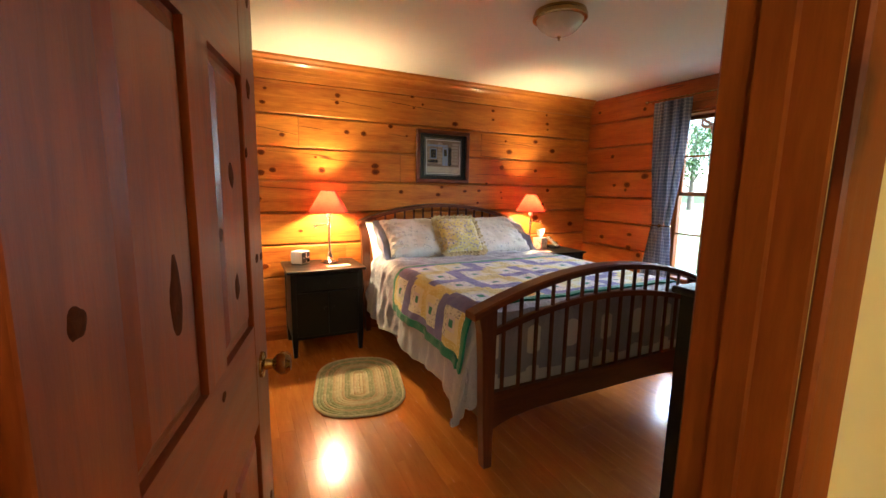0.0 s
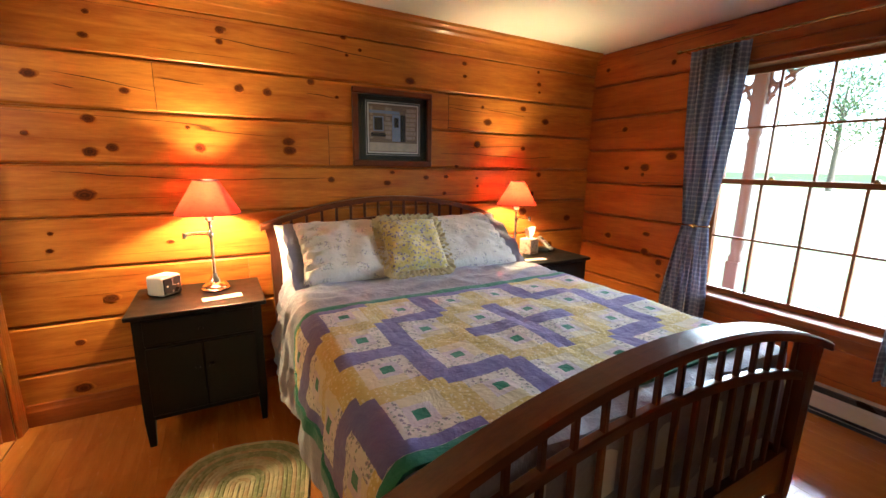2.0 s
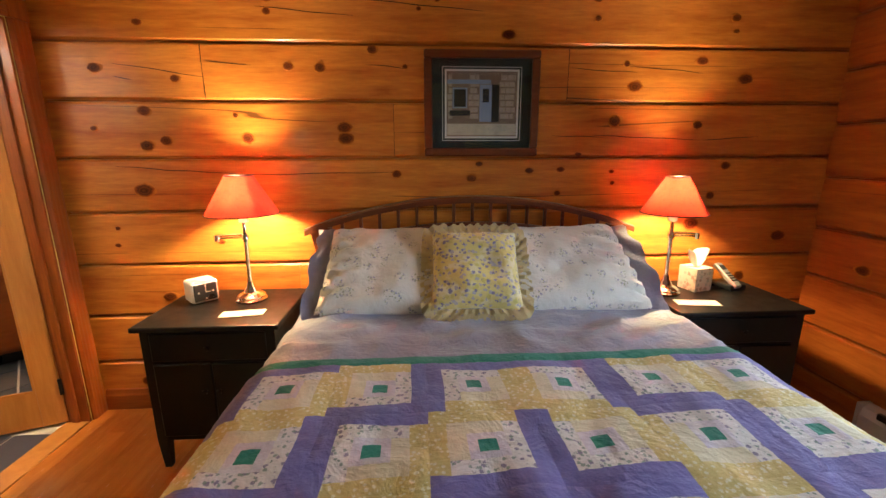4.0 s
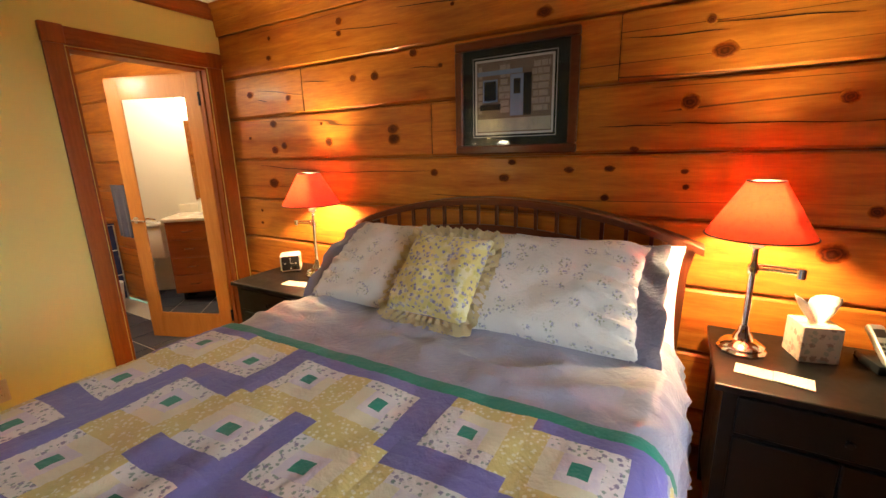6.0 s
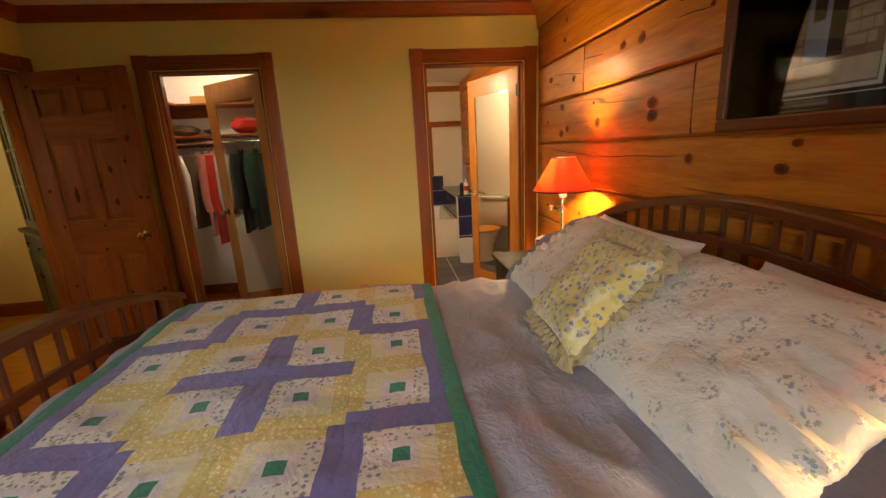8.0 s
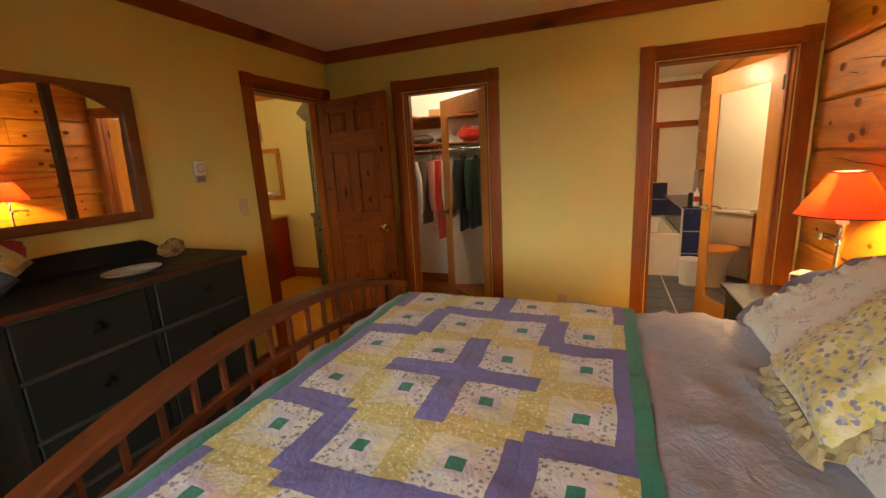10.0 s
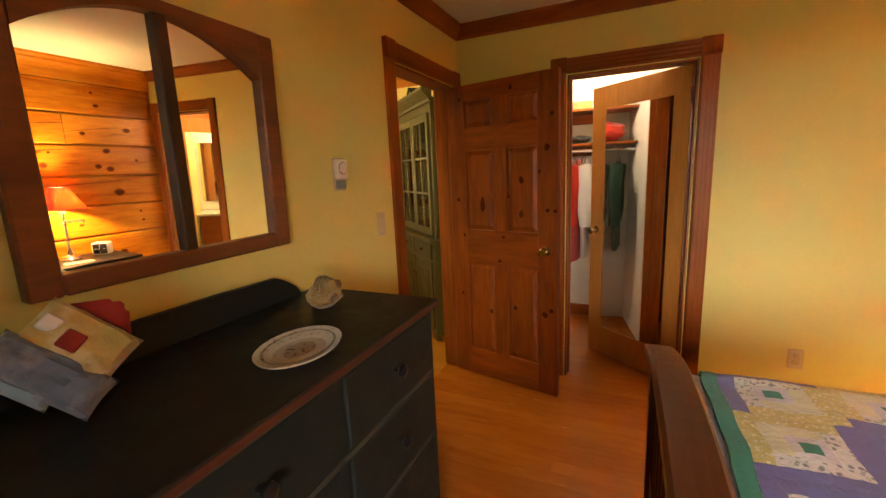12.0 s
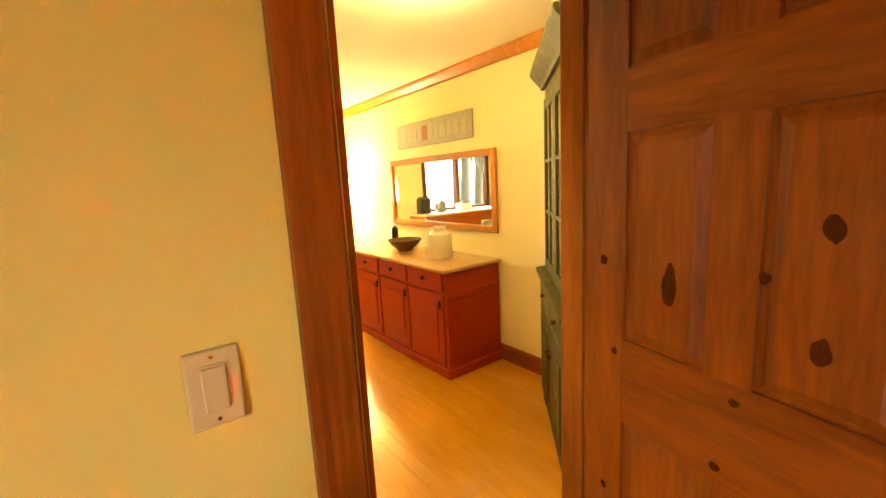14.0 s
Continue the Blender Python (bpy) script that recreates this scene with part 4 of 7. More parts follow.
def comforter():
    half, length0, length1 = 1.235, 1.028, 3.045
    fold_y = FY + 0.075

    def f(s, t):
        u = (2 * s - 1) * half
        v = length0 + (length1 - length0) * t
        side = -1 if u < 0 else 1
        n1 = noise.noise(Vector((u * 4.0, v * 4.0, 0.3))) * 0.010 + noise.noise(Vector((u * 11, v * 9, 2.3))) * 0.007
        ridge = (1 - abs(noise.noise(Vector((u * 2.2 + v * 3.0, v * 8.0 - u * 2.5, 7.1))))) ** 5 * 0.022 * max(0.1, min(1.0, (v - 2.30) / 0.25))
        n1 += ridge - 0.004
        x, z = drape(u, 0.715, 0.085, 0.759, 0.10, wobble(v, side, 0.012))
        z += (0.008 + n1) if abs(u) < 0.8 else 0
        y = v
        if v < fold_y:
            z -= (fold_y - v) * 1.25
            y = fold_y - 0.012 + 0.008 * math.sin(u * 24)
            z = max(z, 0.30 + 0.01 * math.sin(u * 17))
        if abs(u) > 0.8:
            x += side * n1 * 1.4
            z += 0.02 * math.sin(v * 9 + side) * max(0, abs(u) - 0.95) / 0.3
        k = max(0.0, 1 - (y - FY) / 0.35)
        if abs(u) > 0.85:
            x += side * 0.075 * k * (abs(u) - 0.85) / 0.3
            z -= 0.06 * k * (abs(u) - 0.85) / 0.3
        return Vector((BX + x, y, z))
    root = tagged(new("comforter"), "lavender-grey rumpled comforter draped over the bed", "comforter")
    part("cover", grid(140, 150, f, 0.012), LAVENDER, root, "", True)
    for s in (0.0, 1.0):
        part("hem", tube([f(s, k / 90) for k in range(6, 91)], 0.010, 8), LAVENDER, root, "rolled hem", True)
    part("hem", tube([f(k / 90, 1.0) for k in range(91)], 0.010, 8), LAVENDER, root, "rolled hem", True)


comforter()


def quilt():
    """Log-cabin patchwork: each block has a purple corner, a yellow corner, pale inner strips and an emerald centre."""
    root = tagged(new("quilt"), "log-cabin patchwork quilt in purple, yellow and floral with emerald border", "quilt")
    px, py, cx, cy = 0.257, 0.250, BX - 0.008, 1.885
    cell = [0.0, 0.170, 0.335, 0.42, 0.58, 0.665, 0.830, 1.0]
    mats = [Q_PURPLE, Q_YELLOW, Q_PALE, Q_FLORAL, Q_LILAC, Q_GREEN]
    P, Y, PALE, F, L, G = range(6)

    def at(u, v, puff=0.0, lift=0.0):
        side = -1 if u < 0 else 1
        y = cy + v
        n1 = noise.noise(Vector((u * 4.0, y * 4.0, 0.3))) * 0.010 + noise.noise(Vector((u * 11, y * 9, 2.3))) * 0.007
        x, z = drape(u, 0.715, 0.102, 0.782, 0.11, wobble(y, side, 0.011))
        if abs(u) < 0.8:
            z += puff + lift + 0.008 + n1
        else:
            x += side * (puff + lift + n1 * 1.4)
        k = max(0.0, 1 - (y - FY) / 0.35)
        if abs(u) > 0.85:
            x += side * 0.075 * k * (abs(u) - 0.85) / 0.3
            z -= 0.06 * k * (abs(u) - 0.85) / 0.3
        w = noise.noise(Vector((u * 7, y * 7, 5.0))) * 0.010
        return Vector((cx + x + w * 0.6, max(y + w, FY + 0.062), z))

    def ticks(n):
        out = []
        for k in range(7):
            out += [(cell[k], k, 0), ((cell[k] + cell[k + 1]) / 2, k, 1)]
        return out + [(1.0, 6, 0)]
    tk = ticks(7)
    for bi in range(8):
        for bj in range(4):
            bm = bmesh.new()
            vs = [[bm.verts.new(at((bi + s - 4) * px, (bj + t - 2) * py, 0.0016 * (p + q))) for t, _, q in tk] for s, _, p in tk]
            a, b = bi - 3.5, bj - 1.5
            away = (abs(a) + abs(b)) % 2 < 0.5
            sx = (1 if a > 0 else -1) * (1 if away else -1)
            sy = (1 if b > 0 else -1) * (1 if away else -1)
            for i in range(14):
                for j in range(14):
                    f = bm.faces.new((vs[i][j], vs[i + 1][j], vs[i + 1][j + 1], vs[i][j + 1]))
                    k, m = i // 2, j // 2
                    ring = min(k, m, 6 - k, 6 - m)
                    purple = (k - 3) * sx == 3 - ring or (m - 3) * sy == 3 - ring
                    if ring == 3:
                        f.material_index = G
                    elif ring == 0:
                        f.material_index = P if purple else Y
                    elif ring == 1:
                        f.material_index = F if purple else PALE
                    else:
                        f.material_index = L
            part("patchwork_block", bm, mats, root, "", True)
    gb = 0.044
    U, V = 4 * px, 2 * py
    for u0, u1, v0, v1 in ((-U - gb, U + gb, V, V + gb), (-U - gb, U + gb, -V - gb, -V), (-U - gb, -U, -V, V), (U, U + gb, -V, V)):
        nu, nv = max(2, int((u1 - u0) / 0.03)), max(2, int((v1 - v0) / 0.02))
        part("border", thicken(grid(nu, nv, lambda s, t: at(u0 + (u1 - u0) * s, v0 + (v1 - v0) * t, 0, 0.003 * math.sin(math.pi * (s if u1 - u0 < 0.1 else t)))), 0.012), Q_GREEN, root, "emerald binding", True)
    part("backing", grid(90, 44, lambda s, t: at(-U + 2 * U * s, -V + 2 * V * t, 0, -0.010)), SHEET, root, "", True)


quilt()


def pillow_bm(w, h, t, seed=0, nx=26, ny=20, gather=0):
    bm = bmesh.new()
    vs = {}
    for side in (1, -1):
        for i in range(nx + 1):
            for j in range(ny + 1):
                u, v = 2 * i / nx - 1, 2 * j / ny - 1
                edge = i in (0, nx) or j in (0, ny)
                if edge and side == -1:
                    vs[side, i, j] = vs[1, i, j]
                    continue
                puff = (max(0.0, 1 - u ** 4) ** 0.5) * (max(0.0, 1 - v ** 4) ** 0.5)
                x = u * w / 2 * (1 - 0.05 * (1 - v * v) * abs(u) ** 3)
                y = v * h / 2 * (1 - 0.06 * (1 - u * u) * abs(v) ** 3)
                n = noise.noise(Vector((u * 2.2 + seed, v * 2.2, side * 3.0 + seed))) * 0.018 + noise.noise(Vector((u * 6 + seed, v * 5, side))) * 0.006
                if gather:
                    n += 0.019 * max(0.0, min(1.0, (u * gather - 0.40) / 0.45)) * (math.sin(v * 21 + 3 * math.sin(u * 5 + seed)) + 0.6 * math.sin(v * 37 + u * 9))
                vs[side, i, j] = bm.verts.new((x, y, side * (t / 2 * puff) + n * puff))
    for side in (1, -1):
        for i in range(nx):
            for j in range(ny):
                q = (vs[side, i, j], vs[side, i + 1, j], vs[side, i + 1, j + 1], vs[side, i, j + 1])
                bm.faces.new(q if side == 1 else q[::-1])
    return bm


def sham(x, y, z, w, tilt, rz, band_side, seed, label, band=0.085):
    root = tagged(new("pillow"), label, "pillow", "pillows on the bed")
    root.matrix_basis = pose(x, y, z, tilt, 0, rz)
    part("cover", pillow_bm(w, 0.50, 0.17, seed, 40, 44, band_side), SHAM, root, "", True)

    def f(s, t):
        u = w / 2 - 0.030 + band * s
        v = (2 * t - 1) * 0.255
        open_ = 0.040 * math.sin(math.pi * t) * (0.5 + 0.7 * s)
        return u, v, open_
    bm = bmesh.new()
    for sg in (1, -1):
        rows = []
        for i in range(7):
            row = []
            for j in range(21):
                u, v, o = f(i / 6, j / 20)
                crumple = 0.006 * math.sin(j * 0.9 + i * 0.8 + seed) + 0.010 * noise.noise(Vector((i * 0.5, j * 0.4, seed)))
                row.append(bm.verts.new((band_side * (u + crumple * i / 6), v * (1 + 0.03 * i / 6), sg * (o + 0.004) + crumple * 0.8)))
            rows.append(row)
        for i in range(6):
            for j in range(20):
                bm.faces.new((rows[i][j], rows[i + 1][j], rows[i + 1][j + 1], rows[i][j + 1]))
    part("flange", bm, SHAM_BAND, root, "crumpled slate-lavender flange", True)


sham(1.688, 3.010, 0.915, 0.62, 33, -2, -1, 1.0, "cream floral pillow with a slate-lavender flange", 0.075)
sham(2.438, 2.995, 0.918, 0.68, 33, 2, 1, 4.0, "cream floral pillow with a wrinkled slate-lavender flange")
for x, sd in ((1.638, 7.0), (2.543, 9.0)):
    ob = part("pillow", pillow_bm(0.68, 0.44, 0.16, sd), SHEET, None, "", True)
    ob.matrix_basis = pose(x, 3.190, 0.866, 55, 0, 0)
    tagged(ob, "plain white bed pillow propped behind a floral one", "pillow", "pillows on the bed")


def cushion():
    root = tagged(new("cushion"), "square yellow floral cushion with a ruffled edge", "cushion")
    root.matrix_basis = pose(2.038, 2.880, 0.945, 46, 0, -3)
    part("cover", pillow_bm(0.37, 0.37, 0.13, 12.0, 20, 20), CUSHION, root, "", True)
    bm = bmesh.new()
    n = 208
    rows = []
    for i in range(n):
        a = 2 * math.pi * i / n
        c, s = math.cos(a), math.sin(a)
        k = 1 / (abs(c) ** 8 + abs(s) ** 8) ** 0.125
        d = Vector((c, s, 0))
        w = 0.010 * math.sin(i * 1.25) + 0.005 * math.sin(i * 0.6)
        rows.append([bm.verts.new(d * k * 0.178), bm.verts.new(d * k * 0.200 + Vector((0, 0, w))), bm.verts.new(d * k * 0.228 + Vector((0, 0, -w * 1.1)))])
    for a, b in zip(rows, rows[1:] + rows[:1]):
        for k in range(2):
            bm.faces.new((a[k], b[k], b[k + 1], a[k + 1]))
    thicken(bm, 0.003)
    part("ruffle", bm, RUFFLE, root, "gathered floral ruffle", True)


cushion()


def nightstand(x0, x1, y0, y1, label):
    d = tagged(thing("nightstand", (x0 + x1) / 2, (y0 + y1) / 2, 0), label, "nightstand", "nightstands beside the bed")
    a, b, c, e = x0 - (x0 + x1) / 2, x1 - (x0 + x1) / 2, y0 - (y0 + y1) / 2, y1 - (y0 + y1) / 2
    part("top", box(a, b, c, e, 0.682, 0.706, 0.006, seg=2), BLACKWOOD, d, "black top with an eased edge")
    i = 0.030
    part("body", box(a + i, b - i, c + i, e - 0.01, 0.145, 0.682), BLACKWOOD, d)
    part("drawer", box(a + i + 0.035, b - i - 0.035, c + i - 0.012, c + i + 0.004, 0.54, 0.668, 0.004), BLACKWOOD, d)
    part("door", box(a + i + 0.035, (a + b) / 2 - 0.002, c + i - 0.012, c + i + 0.004, 0.17, 0.525, 0.004), BLACKWOOD, d)
    part("door", box((a + b) / 2 + 0.002, b - i - 0.035, c + i - 0.012, c + i + 0.004, 0.17, 0.525, 0.004), BLACKWOOD, d)
    for kx, kz in ((0, 0.604), (-0.03, 0.40), (0.03, 0.40)):
        k = part("knob", lathe([(0.005, 0), (0.005, 0.01), (0.012, 0.018), (0.010, 0.025), (0, 0.027)], 10, m=Matrix.Rotation(radians(90), 4, "X")), BLACKWOOD, d, "", True)
        k.location = (kx, c + i - 0.012, kz)
    for lx in (a + 0.048, b - 0.048):
        for ly in (c + 0.048, e - 0.03):
            bm = bmesh.new()
            ring = [[bm.verts.new((lx + sx * w, ly + sy * w, z)) for sx, sy in ((-1, -1), (1, -1), (1, 1), (-1, 1))] for z, w in ((0, 0.014), (0.15, 0.022), (0.680, 0.022))]
            for r0, r1 in zip(ring, ring[1:]):
                for k in range(4):
                    bm.faces.new((r0[k], r0[(k + 1) % 4], r1[(k + 1) % 4], r1[k]))
            bm.faces.new(ring[0][::-1])
            part("leg", bm, BLACKWOOD, d)
    return d


nightstand(0.577, 1.195, 2.912, 3.418, "black-painted wooden nightstand with tapered legs beside the bed")
nightstand(2.992, 3.643, 2.924, 3.418, "black-painted wooden nightstand beneath a red lamp and telephone")


def table_lamp(x, y, z, top, bottom, r_top, r_bot, arm, label):
    d = tagged(thing("table_lamp", x, y, z), label, "table lamp", "bedside lamps")
    part("base", lathe([(0, 0.0), (0.074, 0.0), (0.076, 0.010), (0.066, 0.018), (0.070, 0.026), (0.058, 0.036), (0.034, 0.046), (0.026, 0.066), (0.018, 0.078), (0.016, 0.094), (0.010, 0.10)], 10), CHROME, d, "stepped octagonal chrome base", True)
    stem_top = bottom - z - 0.045
    part("stem", lathe([(0.0105, 0.098), (0.0105, stem_top - 0.09), (0.017, stem_top - 0.085), (0.017, stem_top - 0.060), (0.009, stem_top - 0.05), (0.009, stem_top)], 14), CHROME, d, "chrome stem", True)
    bm = bmesh.new()
    zz = stem_top - 0.072
    tube([(0, 0, zz), (arm * 0.055, -0.01, zz + 0.004), (arm * 0.125, -0.018, zz)], 0.0055, 8, bm)
    tube([(arm * 0.125, -0.018, zz - 0.014), (arm * 0.125, -0.018, zz + 0.018)], 0.013, 10, bm)
    tube([(arm * 0.125, -0.018, zz + 0.013), (arm * 0.06, -0.008, zz + 0.016), (0, 0, zz + 0.016)], 0.005, 8, bm)
    part("swing_arm", bm, CHROME, d, "", True)
    part("socket", lathe([(0.009, stem_top), (0.022, stem_top + 0.006), (0.022, stem_top + 0.055), (0.014, stem_top + 0.06), (0, stem_top + 0.06)], 14), PORCELAIN, d, "white lamp socket", True)
    b = part("bulb", lathe([(0.012, stem_top + 0.06), (0.016, stem_top + 0.075), (0.028, stem_top + 0.10), (0.026, stem_top + 0.125), (0.014, stem_top + 0.142), (0, stem_top + 0.146)], 14), BULB, d, "lit bulb", True)
    b.visible_shadow = False
    n = 30
    zt, zb = top - z, bottom - z
    bm = lathe([(r_bot, zb), (r_top, zt)], n)
    thicken(bm, 0.0015)
    s = part("shade", bm, SHADE, d, "flared red fabric shade", True)
    for r, zz in ((r_bot, zb), (r_top, zt)):
        part("trim_ring", tube([(r * math.cos(2 * math.pi * i / n), r * math.sin(2 * math.pi * i / n), zz) for i in range(n)], 0.003, 6, closed=True), BLACKWOOD, s, "dark braid trim")


table_lamp(0.963, 3.244, 0.706, 1.321, 1.141, 0.062, 0.165, -1, "chrome swing-arm table lamp with a lit red shade")
table_lamp(3.084, 3.214, 0.706, 1.306, 1.126, 0.052, 0.155, 1, "chrome swing-arm lamp with lit red shade beside tissues")


def clock():
    d = tagged(thing("alarm_clock", 0.720, 3.249, 0.706, 46), "white cube alarm clock with a black face on the nightstand", "clock")
    part("case", box(-0.062, 0.062, -0.055, 0.055, 0.004, 0.112, 0.014, seg=3), PLASTIC, d, "", True)
    part("face", box(-0.052, 0.052, -0.0585, -0.050, 0.014, 0.102, 0.003), BLACKP, d, "black clock face")
    for i in range(4):
        a = math.pi / 2 * i
        part("mark", box(0.032 * math.cos(a) - 0.004, 0.032 * math.cos(a) + 0.004, -0.0600, -0.0580, 0.058 + 0.032 * math.sin(a) - 0.004, 0.058 + 0.032 * math.sin(a) + 0.004), PLASTIC, d)
    part("clock_hand", box(-0.0015, 0.0015, -0.0600, -0.0580, 0.058, 0.084), PLASTIC, d)
    part("clock_hand", box(0, 0.019, -0.0600, -0.0580, 0.0565, 0.0595), PLASTIC, d)
    for i in range(2):
        part("foot", box(-0.05 + 0.08 * i, -0.03 + 0.08 * i, -0.04, 0.04, 0, 0.005), BLACKP, d)


clock()


def card(x, y, z, rz, w, h, name="card", label="cream folded card lying on the nightstand"):
    bm = bmesh.new()
    box(-w / 2, -0.0005, -h / 2, h / 2, 0, 0.0018, bm=bm)
    box(0.0005, w / 2, -h / 2 + 0.003, h / 2 + 0.004, 0, 0.0026, bm=bm)
    ob = part(name, bm, PAPER)
    ob.matrix_basis = pose(x, y, z, 0, 0, rz)
    tagged(ob, label, "card", "cards on the nightstands")


card(0.993, 3.054, 0.7065, 6, 0.19, 0.070)
card(3.153, 3.049, 0.7065, -10, 0.20, 0.070)


def tissue_box():
    d = tagged(thing("tissue_box", 3.283, 3.269, 0.706, 14), "floral cube tissue box with a white tissue standing up", "tissue box")
    box_mat = fabric("printed_tissue_carton", (0.62, 0.52, 0.42), spots=[(0.30, 0.20, 0.16), (0.34, 0.36, 0.30)], spot_scale=30, spot_size=0.3, wrinkle=0.0)
    part("carton", box(-0.056, 0.056, -0.056, 0.056, 0, 0.125, 0.002), box_mat, d)
    part("slot", lathe([(0, 0.1258), (0.030, 0.1258), (0.032, 0.1262), (0, 0.1264)], 16), BASEPAPER, d)

    def f(s, t):
        a = (s - 0.5) * 2
        r = 0.012 + 0.050 * t ** 0.9
        return Vector((a * r * 1.2, 0.020 * math.sin(a * 5 + 2 * t) * (0.4 + t), 0.126 + 0.085 * t + 0.016 * math.sin(a * 4) * t))
    part("tissue", grid(16, 10, f, 0.0012), TISSUE, d, "white tissue", True)


tissue_box()


def telephone():
    d = tagged(thing("cordless_phone", 3.472, 3.269, 0.706, 12), "silver cordless telephone standing in a dark base", "telephone")
    bm = box(-0.055, 0.055, -0.065, 0.065, 0, 0.035, 0.010, seg=2)
    part("base", bm, BLACKP, d, "dark charging base", True)
    h = part("handset", box(-0.024, 0.024, -0.085, 0.085, -0.013, 0.013, 0.010, seg=3), GREYP, d, "silver handset", True)
    h.matrix_basis = pose(-0.012, 0.0, 0.070, 34, 0, 0)
    part("screen", box(-0.015, 0.015, 0.030, 0.062, 0.0128, 0.0142), BLACKP, h)
    for r in range(4):
        for c in range(3):
            part("key", box(-0.016 + 0.0115 * c, -0.007 + 0.0115 * c, -0.052 + 0.017 * r, -0.042 + 0.017 * r, 0.0128, 0.0146), BLACKP, h)


telephone()


def picture():
    d = tagged(thing("framed_picture", 2.135, H - 0.006, 1.664), "framed print of a stone cottage with a blue door", "picture")
    w, h = 0.588, 0.515
    f = 0.040
    for a, b, c, e in ((-w / 2, w / 2, h / 2 - f, h / 2), (-w / 2, w / 2, -h / 2, -h / 2 + f), (-w / 2, -w / 2 + f, -h / 2 + f, h / 2 - f), (w / 2 - f, w / 2, -h / 2 + f, h / 2 - f)):
        part("frame", box(a, b, -0.028, 0, c, e, 0.006), CHERRY, d, "dark cherry frame")
    part("mat", box(-w / 2 + f, w / 2 - f, -0.012, -0.004, -h / 2 + f, h / 2 - f), MATBOARD, d, "dark green mat")
    iw, ih = 0.360, 0.315
    for k, (m, mat, y) in enumerate(((0.022, BASEPAPER, -0.0125), (0.019, MATBOARD, -0.0130), (0.010, BASEPAPER, -0.0136))):
        part("inner_mat", box(-iw / 2 - m, iw / 2 + m, y - 0.0004, y, -ih / 2 - m, ih / 2 + m), mat, d)
    pr = part("print", box(-iw / 2, iw / 2, -0.0148, -0.0141, -ih / 2, ih / 2), paint("print_stone_brown", (0.40, 0.28, 0.20), 0.7, 0.6, 18, 0.0), d, "cottage scene")
    stone = paint("print_stone", (0.66, 0.52, 0.40), 0.7, 0.5, 40, 0.0)
    blue = paint("print_blue", (0.38, 0.47, 0.64), 0.7, 0.3, 30, 0.0)
    dark = paint("print_dark", (0.022, 0.02, 0.02), 0.7, 0.3, 30, 0.0)
    sand = paint("print_sand", (0.85, 0.74, 0.55), 0.7, 0.5, 26, 0.0)
    rr = random.Random(5)

    def patch(name, x0, x1, z0, z1, mat, y):
        part(name, box(x0, x1, -0.0148 - y, -0.0147 - y + 0.0002, z0, z1), mat, pr)
    for r in range(7):
        zc = -0.07 + 0.031 * r
        for x0, x1 in ((-0.178, -0.15), (-0.07, -0.012), (0.088, 0.175)):
            x = x0 + rr.uniform(0, 0.01)
            while x < x1 - 0.012:
                ww = min(rr.uniform(0.022, 0.05), x1 - x)
                patch("painted_stone", x, x + ww - 0.003, zc, zc + 0.024, stone, 0.0004)
                x += ww
    patch("painted_eave", -0.178, 0.045, 0.098, 0.118, blue, 0.0008)
    patch("painted_window", -0.150, -0.075, -0.02, 0.080, blue, 0.0008)
    patch("painted_pane", -0.142, -0.083, -0.012, 0.072, dark, 0.0013)
    patch("painted_door", -0.012, 0.050, -0.085, 0.095, blue, 0.0008)
    patch("painted_pane", 0.004, 0.036, 0.01, 0.075, dark, 0.0013)
    patch("painted_shadow", 0.050, 0.088, -0.085, 0.095, dark, 0.0006)
    patch("painted_path", -0.178, 0.178, -0.152, -0.095, sand, 0.0008)
    patch("painted_planter", -0.165, -0.06, -0.055, -0.030, dark, 0.0013)
    g = part("glass", box(-w / 2 + f, w / 2 - f, -0.020, -0.0185, -h / 2 + f, h / 2 - f), PICGLASS, d)
    g.visible_shadow = False


picture()


def rug():
    """Oval braided rug, ring by ring."""
    d = tagged(thing("braided_rug", 0.968, 2.318, 0.0, -13), "oval braided rug in sage green, cream and tan", "rug")
    cols = [RUG_CREAM, RUG_TAN, RUG_CREAM, RUG_GREEN, RUG_GREEN, RUG_TAN, RUG_CREAM, RUG_CREAM, RUG_TAN, RUG_GREEN, RUG_GREEN, RUG_TAN, RUG_GREEN, RUG_GREEN, RUG_CREAM]
    half = 0.135
    n = len(cols)
    for k in range(n):
        r = 0.012 + 0.0195 * k
        pts, m = [], 64
        for i in range(m):
            a = 2 * math.pi * i / m
            c, s = math.cos(a), math.sin(a)
            q = 1.0 / (abs(c) ** 2.5 + abs(s) ** 2.5) ** 0.4
            pts.append((c * q * r, s * q * r + (half if s >= 0 else -half), 0.0085 + 0.001 * math.sin(i * 2.6 + k)))
        part("braid", tube(pts, 0.0112, 6, closed=True, flat=0.72), cols[k], d, "", True)


rug()


